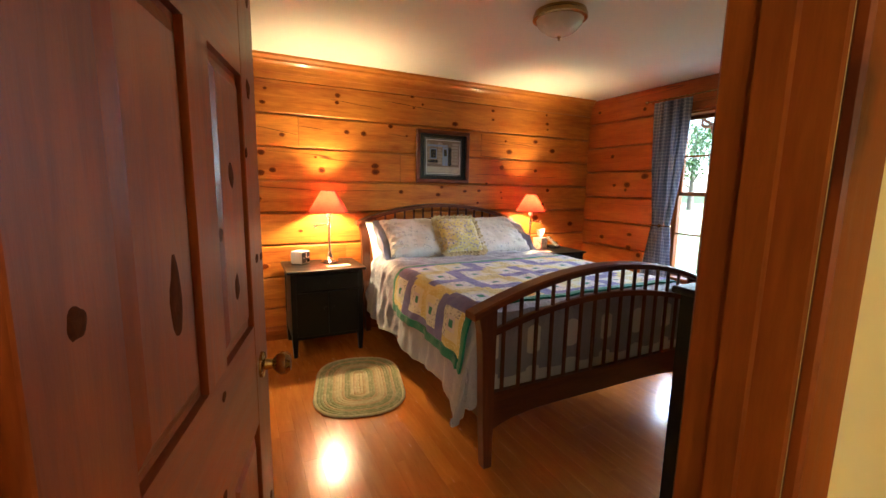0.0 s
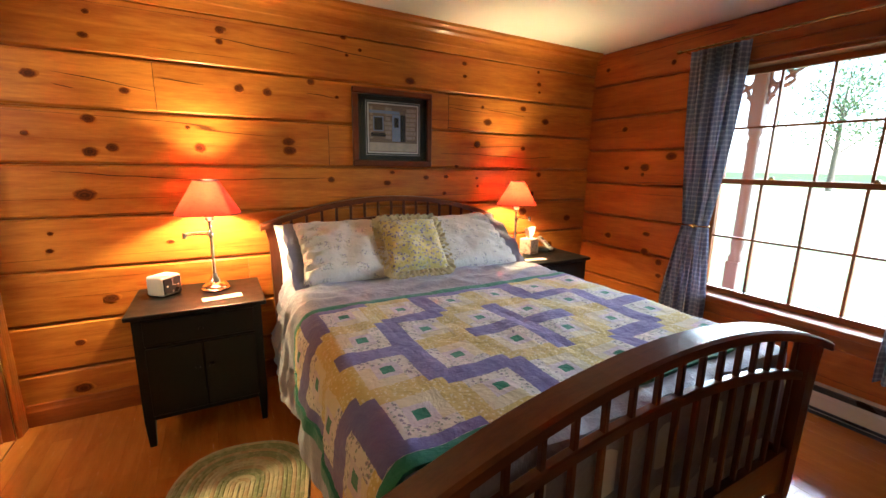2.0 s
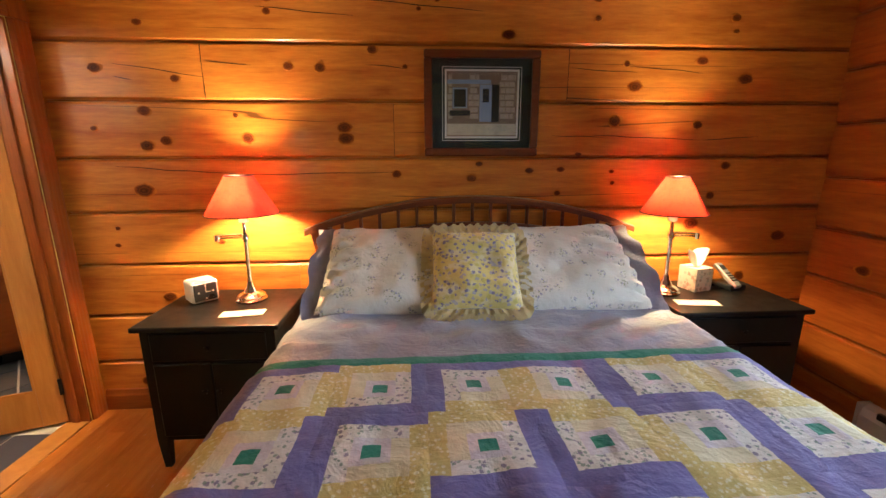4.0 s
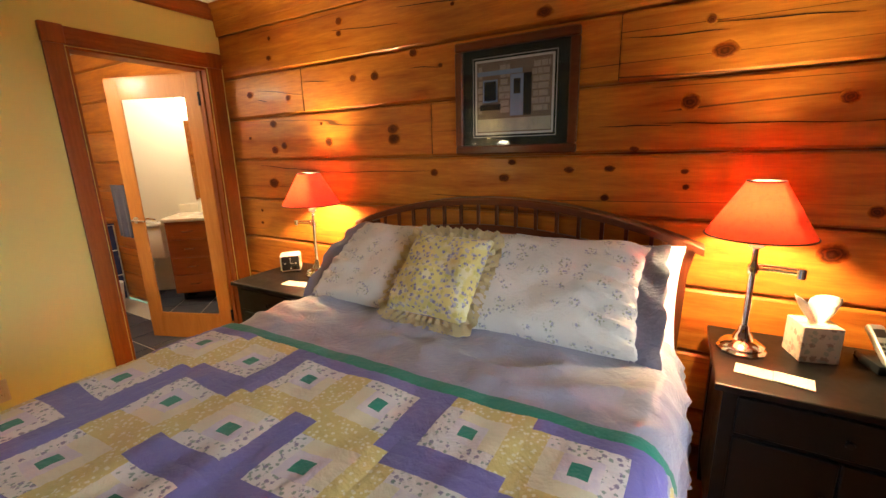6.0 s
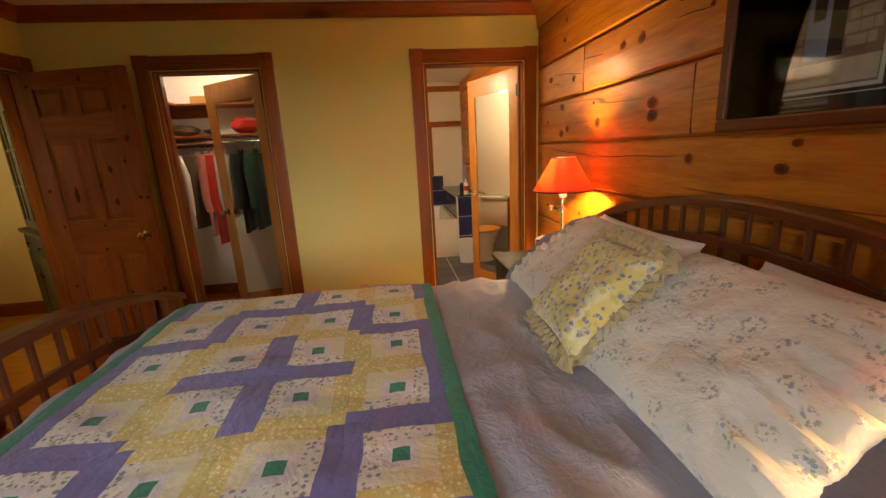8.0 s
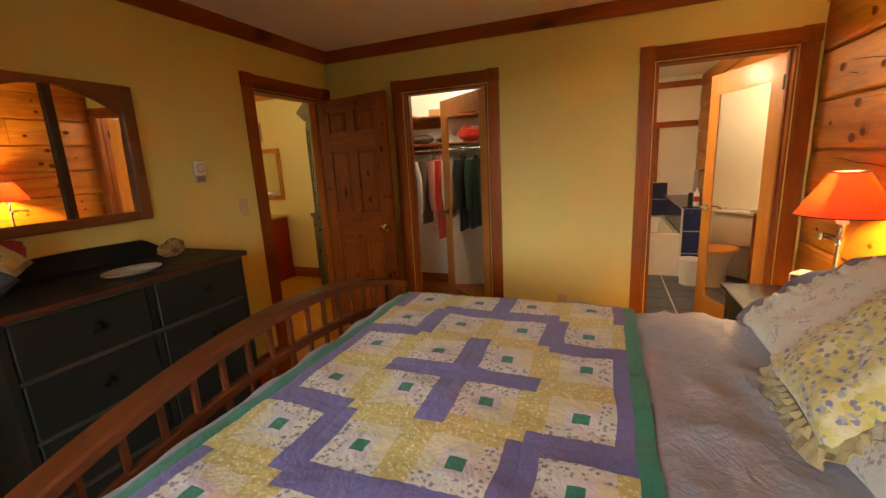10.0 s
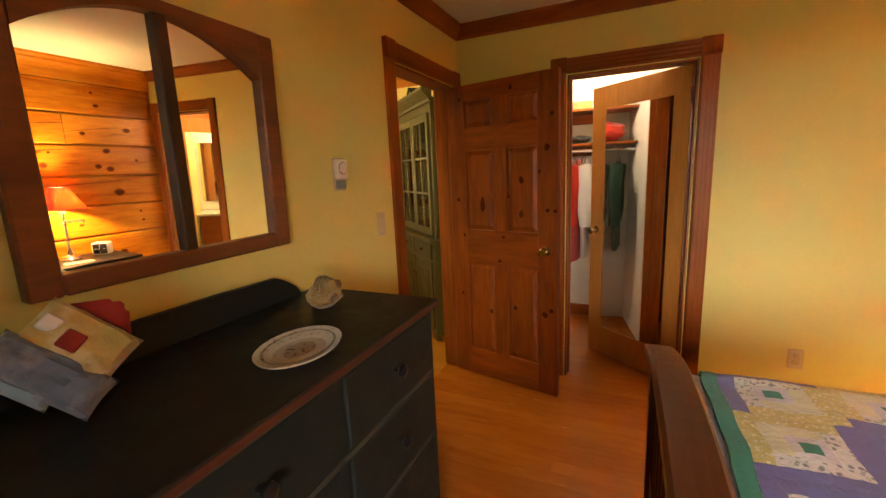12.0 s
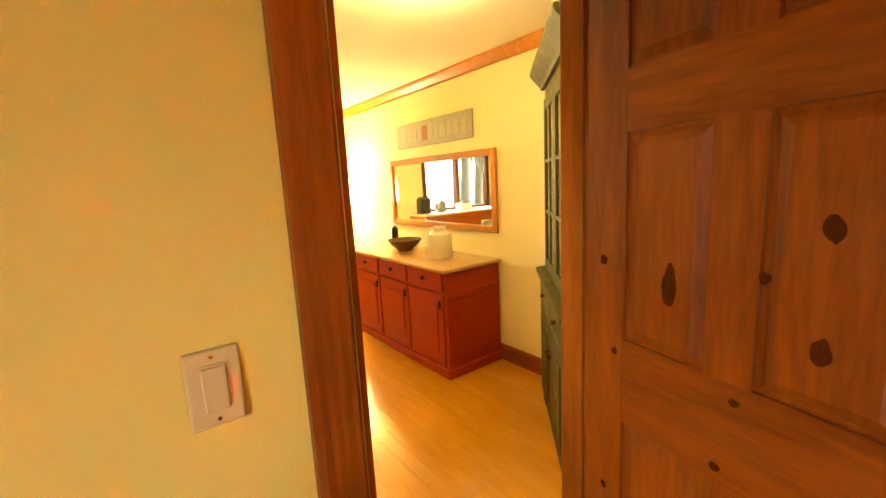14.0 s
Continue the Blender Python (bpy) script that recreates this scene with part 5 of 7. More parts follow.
def curtain(ya, yb, tie_a, tie_b, low_a, low_b, folds, name_label, hem=0.34, top=2.215):
    root = tagged(new("curtain"), name_label, "curtain", "window curtains")

    def f(s, t):
        z = top + (hem - top) * t
        tie = 0.632
        if t < tie:
            k = (t / tie) ** 1.7
            a, b = ya + (tie_a - ya) * k, yb + (tie_b - yb) * k
        else:
            k = min(1.0, ((t - tie) / (1 - tie)) * 1.25) ** 0.75
            a, b = tie_a + (low_a - tie_a) * k, tie_b + (low_b - tie_b) * k
        amp = 0.030 * (0.55 + 0.45 * abs(t - tie) / tie)
        ph = s * folds * 2 * math.pi
        x = 3.990 + amp * math.sin(ph + 0.5 * math.sin(3 * t)) + 0.008 * math.sin(ph * 2.3 + 4 * t)
        y = a + (b - a) * s + 0.006 * math.sin(ph * 1.5 + 5 * t)
        return Vector((x, y, z + 0.008 * math.sin(ph)))
    part("panel", grid(84, 40, f, 0.0025), CURTAIN, root, "", True)
    zt = top + (hem - top) * 0.632
    lo, hi = min(tie_a, tie_b), max(tie_a, tie_b)
    c, hw = (lo + hi) / 2, (hi - lo) / 2 + 0.012
    part("tieback", tube([(3.990 + 0.052 * math.cos(2 * math.pi * i / 24), c + hw * math.sin(2 * math.pi * i / 24), zt) for i in range(24)], 0.006, 6, closed=True), BRASS, root, "slim brass holdback", True)
    part("knob", lathe([(0, 0), (0.018, 0.004), (0.016, 0.016), (0, 0.018)], 12, m=Matrix.Translation((3.947, c - 0.02, zt)) @ Matrix.Rotation(radians(-90), 4, "Y")), BRASS, root, "", True)
    part("holdback_arm", tube([(3.965, c + (hw if c > 1.7 else -hw * 0.6), zt), (W + 0.01, c + (hw if c > 1.7 else -hw * 0.6), zt)], 0.005, 8), BRASS, root)


curtain(2.137, 2.492, 2.245, 2.415, 2.188, 2.515, 7, "blue checked curtain tied back beside the window")
curtain(0.830, 1.385, 1.060, 1.265, 0.920, 1.295, 10, "wide blue checked curtain tied back beside the dresser")
rod = tagged(new("curtain_rod"), "slim brass curtain rod over the window", "curtain rod")
part("rod", tube([(3.990, 0.72, 2.232), (3.990, 2.60, 2.232)], 0.007, 10), BRASS, rod, "", True)
for yy in (0.72, 2.60):
    part("finial", lathe([(0, -0.020), (0.012, -0.014), (0.016, 0), (0.012, 0.014), (0, 0.020)], 12, m=Matrix.Translation((3.990, yy, 2.232)) @ Matrix.Rotation(radians(90), 4, "X")), BRASS, rod, "", True)
for yy in (0.78, 2.555):
    part("bracket", tube([(3.990, yy, 2.226), (4.06, yy, 2.220), (4.088, yy, 2.210)], 0.006, 8), BRASS, rod)
for i in range(12):
    yy = (2.19 + 0.055 * i) if i < 6 else (0.86 + 0.085 * (i - 6))
    part("ring", tube([(3.990 + 0.014 * math.cos(a), yy, 2.228 + 0.014 * math.sin(a)) for a in [2 * math.pi * k / 12 for k in range(12)]], 0.002, 5, closed=True), BRASS, rod)

heat = tagged(new("baseboard_heater"), "long beige electric baseboard heater under the window", "heater")
part("body", strip([(0, 0.025), (0.060, 0.025), (0.064, 0.045), (0.064, 0.125), (0.050, 0.165), (0.020, 0.182), (0, 0.182)], (W - 0.006, 0.55, 0), (W - 0.006, 2.95, 0), (-1, 0, 0)), HEATER, heat)
part("grille_slot", box(W - 0.0725, W - 0.068, 0.62, 2.88, 0.032, 0.050), BLACKP, heat)
part("grille_slot", box(W - 0.064, W - 0.045, 0.62, 2.88, 0.145, 0.176), BLACKP, heat)
for yy in (0.53, 2.95):
    part("end_cap", box(W - 0.076, W - 0.005, yy, yy + 0.02, 0.02, 0.188, 0.004), HEATER, heat)
part("foot", box(W - 0.06, W - 0.01, 0.7, 2.8, 0, 0.026), BLACKP, heat)


def dresser():
    x0, x1, y0, y1, h = 1.610, 2.62, 0.030, 0.550, 1.045
    d = tagged(thing("dresser", (x0 + x1) / 2, (y0 + y1) / 2, 0), "old dresser in worn dark paint with a curved backsplash", "dresser")
    a, c = (x1 - x0) / 2, (y1 - y0) / 2
    part("top", box(-a, a, -c, c, h - 0.026, h, 0.006, seg=2), DRESSER_TOP, d, "dark brown worn top")
    part("top_edge", box(-a + 0.004, a - 0.004, c - 0.0005, c + 0.002, h - 0.022, h - 0.005, 0.001), DRESSER_EDGE, d, "reddish rubbed front edge")
    i = 0.022
    part("side_panel", box(-a + i, -a + i + 0.024, -c + 0.006, c - i, 0, h - 0.026), DRESSER, d)
    part("side_panel", box(a - i - 0.024, a - i, -c + 0.006, c - i, 0, h - 0.026), DRESSER, d)
    part("back_panel", box(-a + i + 0.024, a - i - 0.024, -c + 0.006, -c + 0.016, 0.08, h - 0.026), DRESSER, d)
    part("divider", box(-0.016, 0.016, c - i - 0.03, c - i - 0.001, 0.08, h - 0.026), DRESSER, d)
    rows = [(0.10, 0.325), (0.345, 0.565), (0.585, 0.790), (0.810, 1.003)]
    for z0, z1 in rows:
        part("drawer_rail", box(-a + i + 0.024, a - i - 0.024, c - i - 0.03, c - i + 0.004, z1 + 0.002, z1 + 0.018), DRESSER_RAIL, d)
        for s in (-1, 1):
            xa, xb = (-a + 0.052, -0.020) if s < 0 else (0.020, a - 0.052)
            dr = part("drawer", box(xa, xb, c - i - 0.35, c - i + 0.006, z0, z1, 0.004), DRESSER, d)
            k = part("knob", lathe([(0.008, 0), (0.007, 0.012), (0.019, 0.022), (0.019, 0.030), (0.010, 0.036), (0, 0.037)], 14, m=Matrix.Rotation(radians(-90), 4, "X")), BLACKWOOD, dr, "dark turned knob", True)
            k.location = ((xa + xb) / 2, c - i + 0.006, (z0 + z1) / 2 + 0.01)
    part("plinth", box(-a + i + 0.024, a - i - 0.024, c - i - 0.03, c - i - 0.004, 0.0, 0.082), DRESSER, d)
    bm = bmesh.new()
    prof = []
    n = 40
    for k in range(n + 1):
        x = -0.41 + 0.83 * k / n
        e = min(x + 0.41, 0.42 - x)
        z = h + 0.088 * min(1.0, (e / 0.10)) ** 0.6 * (0.9 + 0.1 * min(1, e / 0.3)) + 0.001
        prof.append((x, z))
    lo = [[bm.verts.new((x, y, h)) for x, z in prof] for y in (-c, -c + 0.020)]
    hi = [[bm.verts.new((x, y, z)) for x, z in prof] for y in (-c, -c + 0.020)]
    for k in range(n):
        for g in (0, 1):
            bm.faces.new((lo[g][k], lo[g][k + 1], hi[g][k + 1], hi[g][k]))
        bm.faces.new((hi[0][k], hi[0][k + 1], hi[1][k + 1], hi[1][k]))
    bm.faces.new((lo[0][0], lo[1][0], hi[1][0], hi[0][0]))
    bm.faces.new((lo[0][-1], lo[1][-1], hi[1][-1], hi[0][-1]))
    part("backsplash", bm, DRESSER, d, "scroll-ended backsplash")
    return h


DT = dresser()


def wall_mirror():
    """Two-light mirror; the head of the opening is a shallow arch."""
    x0, x1, z0, z1 = 1.712, 2.418, 1.230, 1.898
    d = tagged(thing("wall_mirror", 0, 0, 0), "wooden wall mirror with an arched top and centre bar", "mirror")
    d.matrix_basis = Matrix.Translation((0, 0.002, z0)) @ Matrix.Rotation(radians(-1.3), 4, "X") @ Matrix.Translation((0, 0, -z0))
    f = 0.062
    ya, yb = 0.0, 0.034
    part("frame_side", box(x0, x0 + f, ya, yb, z0, z1, 0.005), MIRROR_WOOD, d)
    part("frame_side", box(x1 - f, x1, ya, yb, z0, z1, 0.005), MIRROR_WOOD, d)
    part("frame_bottom", box(x0 + f, x1 - f, ya, yb - 0.001, z0, z0 + f * 0.75, 0.005), MIRROR_WOOD, d)
    bm = bmesh.new()
    n = 24
    cols = []
    for k in range(n + 1):
        x = x0 + f + (x1 - x0 - 2 * f) * k / n
        u = 2 * k / n - 1
        cols.append([bm.verts.new(p) for y in (ya, yb - 0.001) for p in ((x, y, z1 - 0.030 - 0.105 * u * u), (x, y, z1))])
    for p, q in zip(cols, cols[1:]):
        for i, j in ((0, 1), (2, 3), (0, 2), (1, 3)):
            bm.faces.new((p[i], q[i], q[j], p[j]))
    part("frame_head", bm, MIRROR_WOOD, d, "arched head")
    c = (x0 + x1) / 2
    part("center_bar", box(c - 0.017, c + 0.017, ya, yb - 0.004, z0 + 0.045, z1 - 0.028, 0.003), BAR_WOOD, d, "dark brown centre bar")
    part("mirror_pane", box(x0 + 0.03, x1 - 0.03, 0.004, 0.012, z0 + 0.02, z1 - 0.01), MIRROR, d, "mirror pane")


wall_mirror()


def plate(x, y):
    d = tagged(thing("plate", x, y, DT, 12), "oval cream platter with a brown printed scene on the dresser", "plate")
    bm = lathe([(0, 0.004), (0.075, 0.004), (0.082, 0.010), (0.118, 0.016), (0.122, 0.018), (0.118, 0.012), (0.08, 0.002), (0, 0.0)], 40)
    bmesh.ops.transform(bm, matrix=Matrix.Diagonal((1.0, 0.76, 1, 1)), verts=bm.verts)
    mat = fabric("printed_ironstone", (0.50, 0.41, 0.30), spots=[(0.30, 0.21, 0.14)], spot_scale=60, spot_size=0.2, rough=0.25, wrinkle=0.0)
    part("dish", bm, mat, d, "", True)
    ring = [(0.100 * math.cos(2 * math.pi * i / 40), 0.076 * math.sin(2 * math.pi * i / 40), 0.0155) for i in range(40)]
    part("printed_rim", tube(ring, 0.0035, 6, closed=True, flat=0.25), paint("brown_transferware", (0.27, 0.19, 0.12), 0.3, 0.6, 60, 0.0), d)
    bm = lathe([(0, 0.0046), (0.045, 0.0046), (0.048, 0.0050), (0, 0.0052)], 24)
    bmesh.ops.transform(bm, matrix=Matrix.Diagonal((1.0, 0.70, 1, 1)), verts=bm.verts)
    part("printed_scene", bm, paint("brown_print_scene", (0.30, 0.21, 0.14), 0.3, 0.7, 70, 0.0), d)


plate(2.092, 0.405)


def house_cushion():
    """Small stuffed doorstop in the shape of a house."""
    d = tagged(thing("house_cushion", 2.40, 0.225, DT, 125), "patchwork house-shaped stuffed ornament with a red roof", "ornament")
    up = Vector((-0.80, -0.06, 0.56)).normalized()
    face = Vector((0.12, 0.80, 0.62))
    face = (face - up * face.dot(up)).normalized()
    side = up.cross(face)
    d.matrix_basis = Matrix.Translation((2.50, 0.195, DT + 0.058)) @ Matrix((side, -face, up)).transposed().to_4x4() @ Matrix.Scale(0.84, 4)
    yel = fabric("yellow_patch_calico", (0.50, 0.34, 0.10), (0.62, 0.50, 0.28), wrinkle=0.5)
    blue = fabric("grey_blue_calico", (0.13, 0.15, 0.20), (0.22, 0.22, 0.24), wrinkle=0.5)
    red = fabric("dark_red_calico", (0.28, 0.025, 0.018), wrinkle=0.4)

    def loaf(w, dp, h, z, seed, tilt=0.0):
        bm = pillow_bm(w, h, dp, seed, 14, 12)
        bmesh.ops.transform(bm, matrix=Matrix.Translation((0, 0, z)) @ Matrix.Rotation(radians(90), 4, "X"), verts=bm.verts)
        return bm
    part("base", loaf(0.235, 0.155, 0.095, 0.042, 2.0), blue, d, "grey-blue base", True)
    part("body", loaf(0.20, 0.145, 0.14, 0.115, 5.0), yel, d, "yellow calico walls", True)
    bm = bmesh.new()
    prism = [(-0.075, 0.165), (0.085, 0.165), (0.030, 0.228), (-0.005, 0.232)]
    sides = [[bm.verts.new((x, y, z)) for x, z in prism] for y in (-0.042, 0.042)]
    for k in range(4):
        bm.faces.new((sides[0][k], sides[0][(k + 1) % 4], sides[1][(k + 1) % 4], sides[1][k]))
    bm.faces.new(sides[0])
    bm.faces.new(sides[1][::-1])
    bmesh.ops.bevel(bm, geom=bm.edges[:], offset=0.012, segments=2, affect="EDGES")
    part("roof", bm, red, d, "dark red stuffed roof", True)
    part("skirt_patch", loaf(0.20, 0.085, 0.07, 0.028, 8.0), fabric("pale_blue_calico", (0.26, 0.33, 0.40), wrinkle=0.5), d, "pale blue corner patch", True).location = (-0.055, 0.0, -0.012)
    part("window_patch", box(-0.02, 0.02, -0.078, -0.066, 0.085, 0.125, 0.003), red, d, "red window patch")
    part("window_patch", box(-0.07, -0.035, -0.073, -0.060, 0.10, 0.135, 0.003), SHEET, d)
    low = min((d.matrix_basis @ v.co).z for ch in d.children for v in ch.data.vertices)
    d.matrix_basis = Matrix.Translation((0, 0, DT - low)) @ d.matrix_basis


house_cushion()


def cloth_bundle():
    d = tagged(thing("pincushion", 1.785, 0.225, DT, 20), "small gathered cloth pouch in cream and brown", "pouch")
    cream = fabric("cream_brown_cloth", (0.36, 0.22, 0.075), (0.08, 0.04, 0.015), spot_scale=55, wrinkle=1.0)
    bm = bmesh.new()
    bmesh.ops.create_uvsphere(bm, u_segments=28, v_segments=16, radius=1.0)
    for v in bm.verts:
        n = 1 + 0.30 * noise.noise(v.co * 2.4) + 0.12 * math.sin(9 * math.atan2(v.co.y, v.co.x)) * max(0, v.co.z)
        v.co = Vector((v.co.x * 0.074 * n, v.co.y * 0.050 * n, max(0.0, (v.co.z * 0.040 + 0.034) * n)))
    part("pouch", bm, cream, d, "", True)
    bm = bmesh.new()
    bmesh.ops.create_uvsphere(bm, u_segments=20, v_segments=12, radius=1.0)
    for v in bm.verts:
        n = 1 + 0.2 * noise.noise(v.co * 3.0)
        v.co = Vector((-0.058 + v.co.x * 0.038 * n, -0.022 + v.co.y * 0.034 * n, max(0.001, 0.046 + v.co.z * 0.036 * n)))
    part("dark_end", bm, CLOTH["brown"], d, "dark brown gathered end", True)


cloth_bundle()


def thermostat():
    d = tagged(thing("thermostat", 1.378, 0.001, 1.462), "white wall thermostat with a round dial", "thermostat")
    part("back_plate", box(-0.040, 0.040, 0, 0.006, -0.068, 0.066, 0.003), IVORY, d)
    part("body", box(-0.036, 0.036, 0.006, 0.026, -0.020, 0.062, 0.006), PLASTIC, d)
    part("dial", lathe([(0, 0.006), (0.020, 0.006), (0.022, 0), (0, -0.001)], 20, m=Matrix.Translation((0, 0.027, 0.024)) @ Matrix.Rotation(radians(-90), 4, "X")), PLASTIC, d, "", True)
    part("dial_ring", tube([(0.024 * math.cos(2 * math.pi * i / 24), 0.0265, 0.024 + 0.024 * math.sin(2 * math.pi * i / 24)) for i in range(24)], 0.0022, 5, closed=True), GREYP, d)
    part("lower_cover", box(-0.030, 0.030, 0.006, 0.016, -0.060, -0.026, 0.003), GREYP, d)


thermostat()


def switch_plate(x, z):
    d = tagged(thing("light_switch", x, 0.001, z), "ivory rocker light switch on the yellow wall", "light switch")
    part("cover_plate", box(-0.036, 0.036, 0, 0.006, -0.058, 0.058, 0.004, seg=2), IVORY, d)
    part("surround", box(-0.019, 0.019, 0.006, 0.0075, -0.036, 0.036), IVORY, d)
    part("rocker", box(-0.0165, 0.0165, 0.0062, 0.011, -0.033, 0.033, 0.002), IVORY, d)
    for zz in (-0.047, 0.047):
        part("screw", lathe([(0, 0.0008), (0.003, 0.0004), (0.003, 0)], 8, m=Matrix.Translation((0, 0.006, zz)) @ Matrix.Rotation(radians(-90), 4, "X")), BRASS, d)


switch_plate(1.084, 1.213)


def outlet(y, z):
    d = tagged(thing("wall_outlet", 0.001, y, z, -90), "ivory electrical outlet low on the yellow wall", "outlet")
    part("cover_plate", box(-0.036, 0.036, 0, 0.006, -0.058, 0.058, 0.004), IVORY, d)
    for zz in (-0.020, 0.020):
        s = part("socket", box(-0.016, 0.016, 0.006, 0.008, zz - 0.014, zz + 0.014, 0.004), IVORY, d)
        for xx in (-0.006, 0.006):
            part("slot", box(xx - 0.001, xx + 0.001, 0.008, 0.0085, zz - 0.004, zz + 0.006), BLACKP, s)


outlet(2.003, 0.320)


# ---- bathroom ----
BXF, BY0 = -3.50, 1.72
setting("bath_floor_bed", box(BXF, -0.001, BY0, H, -0.06, -0.008), GROUT, "pale grout bed under slate tiles", "floor")
setting("bath_ceiling", box(BXF - 0.1, -0.001, BY0 - 0.1, H + 0.2, TOP, TOP + 0.1), CEIL, "white bathroom ceiling", "ceiling")
setting("wall_bath_south", box(BXF, -T, BY0 - 0.10, BY0, 0, TOP), WHITE, "cream bathroom wall", "wall")
setting("wall_bath_west", box(BXF - 0.1, BXF, BY0 - 0.1, H + 0.2, 0, TOP), WHITE, "cream bathroom end wall", "wall")
setting("threshold", box(-T, 0.0, BATH[0] + 0.012, BATH[1] - 0.012, -0.008, 0.006, 0.003), MAPLE, "pine threshold at the bathroom door", "threshold")
wall_nb = tagged(new("wall_bath_north"), "squared pine log wall running on through the bathroom", "wall", kind="structure")
for z0, z1 in zip(COURSES, COURSES[1:]):
    part("log", log_bm(BXF, -T, z0, z1, H, -1, "x"), PINE, wall_nb)
for zz, dx in ((2.30, 0.04), (1.78, 0.03)):
    setting("trim_bath_rail", box(BXF + 0.001, BXF + dx, BY0, H - 0.01, zz - 0.04, zz + 0.04, 0.006), TRIM_Y, "stained pine rail on the bathroom end wall", "moulding")
bath_floor = tagged(new("bath_floor"), "slate-blue square floor tiles with pale grout", "floor", kind="structure")
tile_me = mesh_of("tile", box(-0.147, 0.147, -0.147, 0.147, -0.006, 0.0, 0.002), SLATE)
for i in range(12):
    for j in range(6):
        x, y = -0.16 - 0.305 * i, 1.86 + 0.305 * j
        if x > BXF + 0.1 and y < H - 0.10:
            t_ = new("tile", tile_me)
            t_.parent = bath_floor
            t_.location = (x, y, 0)


def bathtub():
    d = tagged(thing("bathtub", 0, 0, 0), "white bathtub with a panelled apron", "bathtub")
    x0, x1, y0, y1, h = BXF + 0.02, -2.08, 1.76, 3.10, 0.50
    bm = bmesh.new()
    rings = []
    for inset, z in ((0.0, 0.0), (0.0, h - 0.01), (0.008, h), (0.060, h), (0.075, h - 0.02), (0.11, 0.16), (0.18, 0.12)):
        rings.append([bm.verts.new(p) for p in ((x0 + inset, y0 + inset, z), (x1 - inset, y0 + inset, z), (x1 - inset, y1 - inset, z), (x0 + inset, y1 - inset, z))])
    for a, b in zip(rings, rings[1:]):
        for k in range(4):
            bm.faces.new((a[k], a[(k + 1) % 4], b[(k + 1) % 4], b[k]))
    bm.faces.new(rings[-1])
    part("shell", bm, PORCELAIN, d)
    part("apron_panel", box(x1, x1 + 0.008, y0 + 0.06, y1 - 0.06, 0.09, 0.40, 0.003), PORCELAIN, d)
    part("skirt", box(x1 - 0.01, x1 + 0.012, y0, y1, 0, 0.05, 0.003), PORCELAIN, d)


bathtub()
ledge = tagged(new("tiled_ledge"), "navy tiled ledge with white edges beside the tub", "ledge")
part("core", box(BXF + 0.01, -2.06, 3.11, H - 0.02, 0, 0.79), GROUT, ledge)
for k in range(5):
    for q in range(3):
        part("tile", box(BXF + 0.02 + 0.275 * k, BXF + 0.285 + 0.275 * k, 3.1035, 3.1095, 0.02 + 0.258 * q, 0.268 + 0.258 * q, 0.002), BLUETILE, ledge)
for q in range(3):
    part("tile", box(-2.0595, -2.053, 3.118, H - 0.035, 0.02 + 0.258 * q, 0.268 + 0.258 * q, 0.002), BLUETILE, ledge)
part("cap", box(BXF + 0.01, -2.045, 3.095, H - 0.02, 0.79, 0.806, 0.003), BLUETILE, ledge)
part("edge_trim", box(-2.062, -2.044, 3.094, 3.112, 0.0, 0.79, 0.003), PORCELAIN, ledge, "white edge trim")
part("edge_trim", box(BXF + 0.01, -2.044, 3.088, 3.0955, 0.785, 0.807, 0.002), PORCELAIN, ledge, "white edge trim")
splash = tagged(new("tile_backsplash"), "navy tile backsplash behind the tub", "tiles", kind="structure")
part("core", box(BXF + 0.001, BXF + 0.012, BY0 + 0.01, 3.10, 0.50, 0.985), GROUT, splash)
for k in range(6):
    for q in range(2):
        part("tile", box(BXF + 0.0125, BXF + 0.019, BY0 + 0.02 + 0.23 * k, BY0 + 0.243 + 0.23 * k, 0.51 + 0.24 * q, 0.743 + 0.24 * q, 0.002), BLUETILE, splash)
bm_ = tagged(new("bath_mirror"), "pine-framed mirror above the tub", "mirror")
part("mirror_pane", box(BXF + 0.002, BXF + 0.010, 1.95, 2.93, 1.0, 1.70), MIRROR, bm_)
for a, b, c, e in ((1.91, 1.95, 0.992, 1.74), (2.93, 2.97, 0.992, 1.74), (1.95, 2.93, 1.70, 1.74)):
    part("frame", box(BXF + 0.002, BXF + 0.026, a, b, c, e, 0.004), TRIM_Y, bm_)


def bottle(x, y, z, r, h, mat, label, name="bottle"):
    d = tagged(thing(name, x, y, z), label, "bottle", "bottles in the bathroom")
    part("body", lathe([(0, 0), (r, 0.002), (r, h * 0.72), (r * 0.8, h * 0.80), (r * 0.35, h * 0.84), (r * 0.35, h * 0.87), (0, h * 0.87)], 14), mat, d, "", True)
    part("cap", lathe([(r * 0.42, h * 0.87), (r * 0.42, h), (0, h)], 12), PLASTIC, d, "", True)


bottle(-2.16, 3.25, 0.806, 0.030, 0.20, PLASTIC, "white shampoo bottle with a red label on the ledge")
bottle(-2.35, 3.22, 0.806, 0.026, 0.16, CLOTH["dark"], "dark bottle on the tiled ledge")
part("label_band", lathe([(0.0306, 0.05), (0.0306, 0.11)], 14, m=Matrix.Translation((-2.16, 3.25, 0.806))), CLOTH["red"], bpy.data.objects["bottle"]).matrix_parent_inverse = bpy.data.objects["bottle"].matrix_basis.inverted()


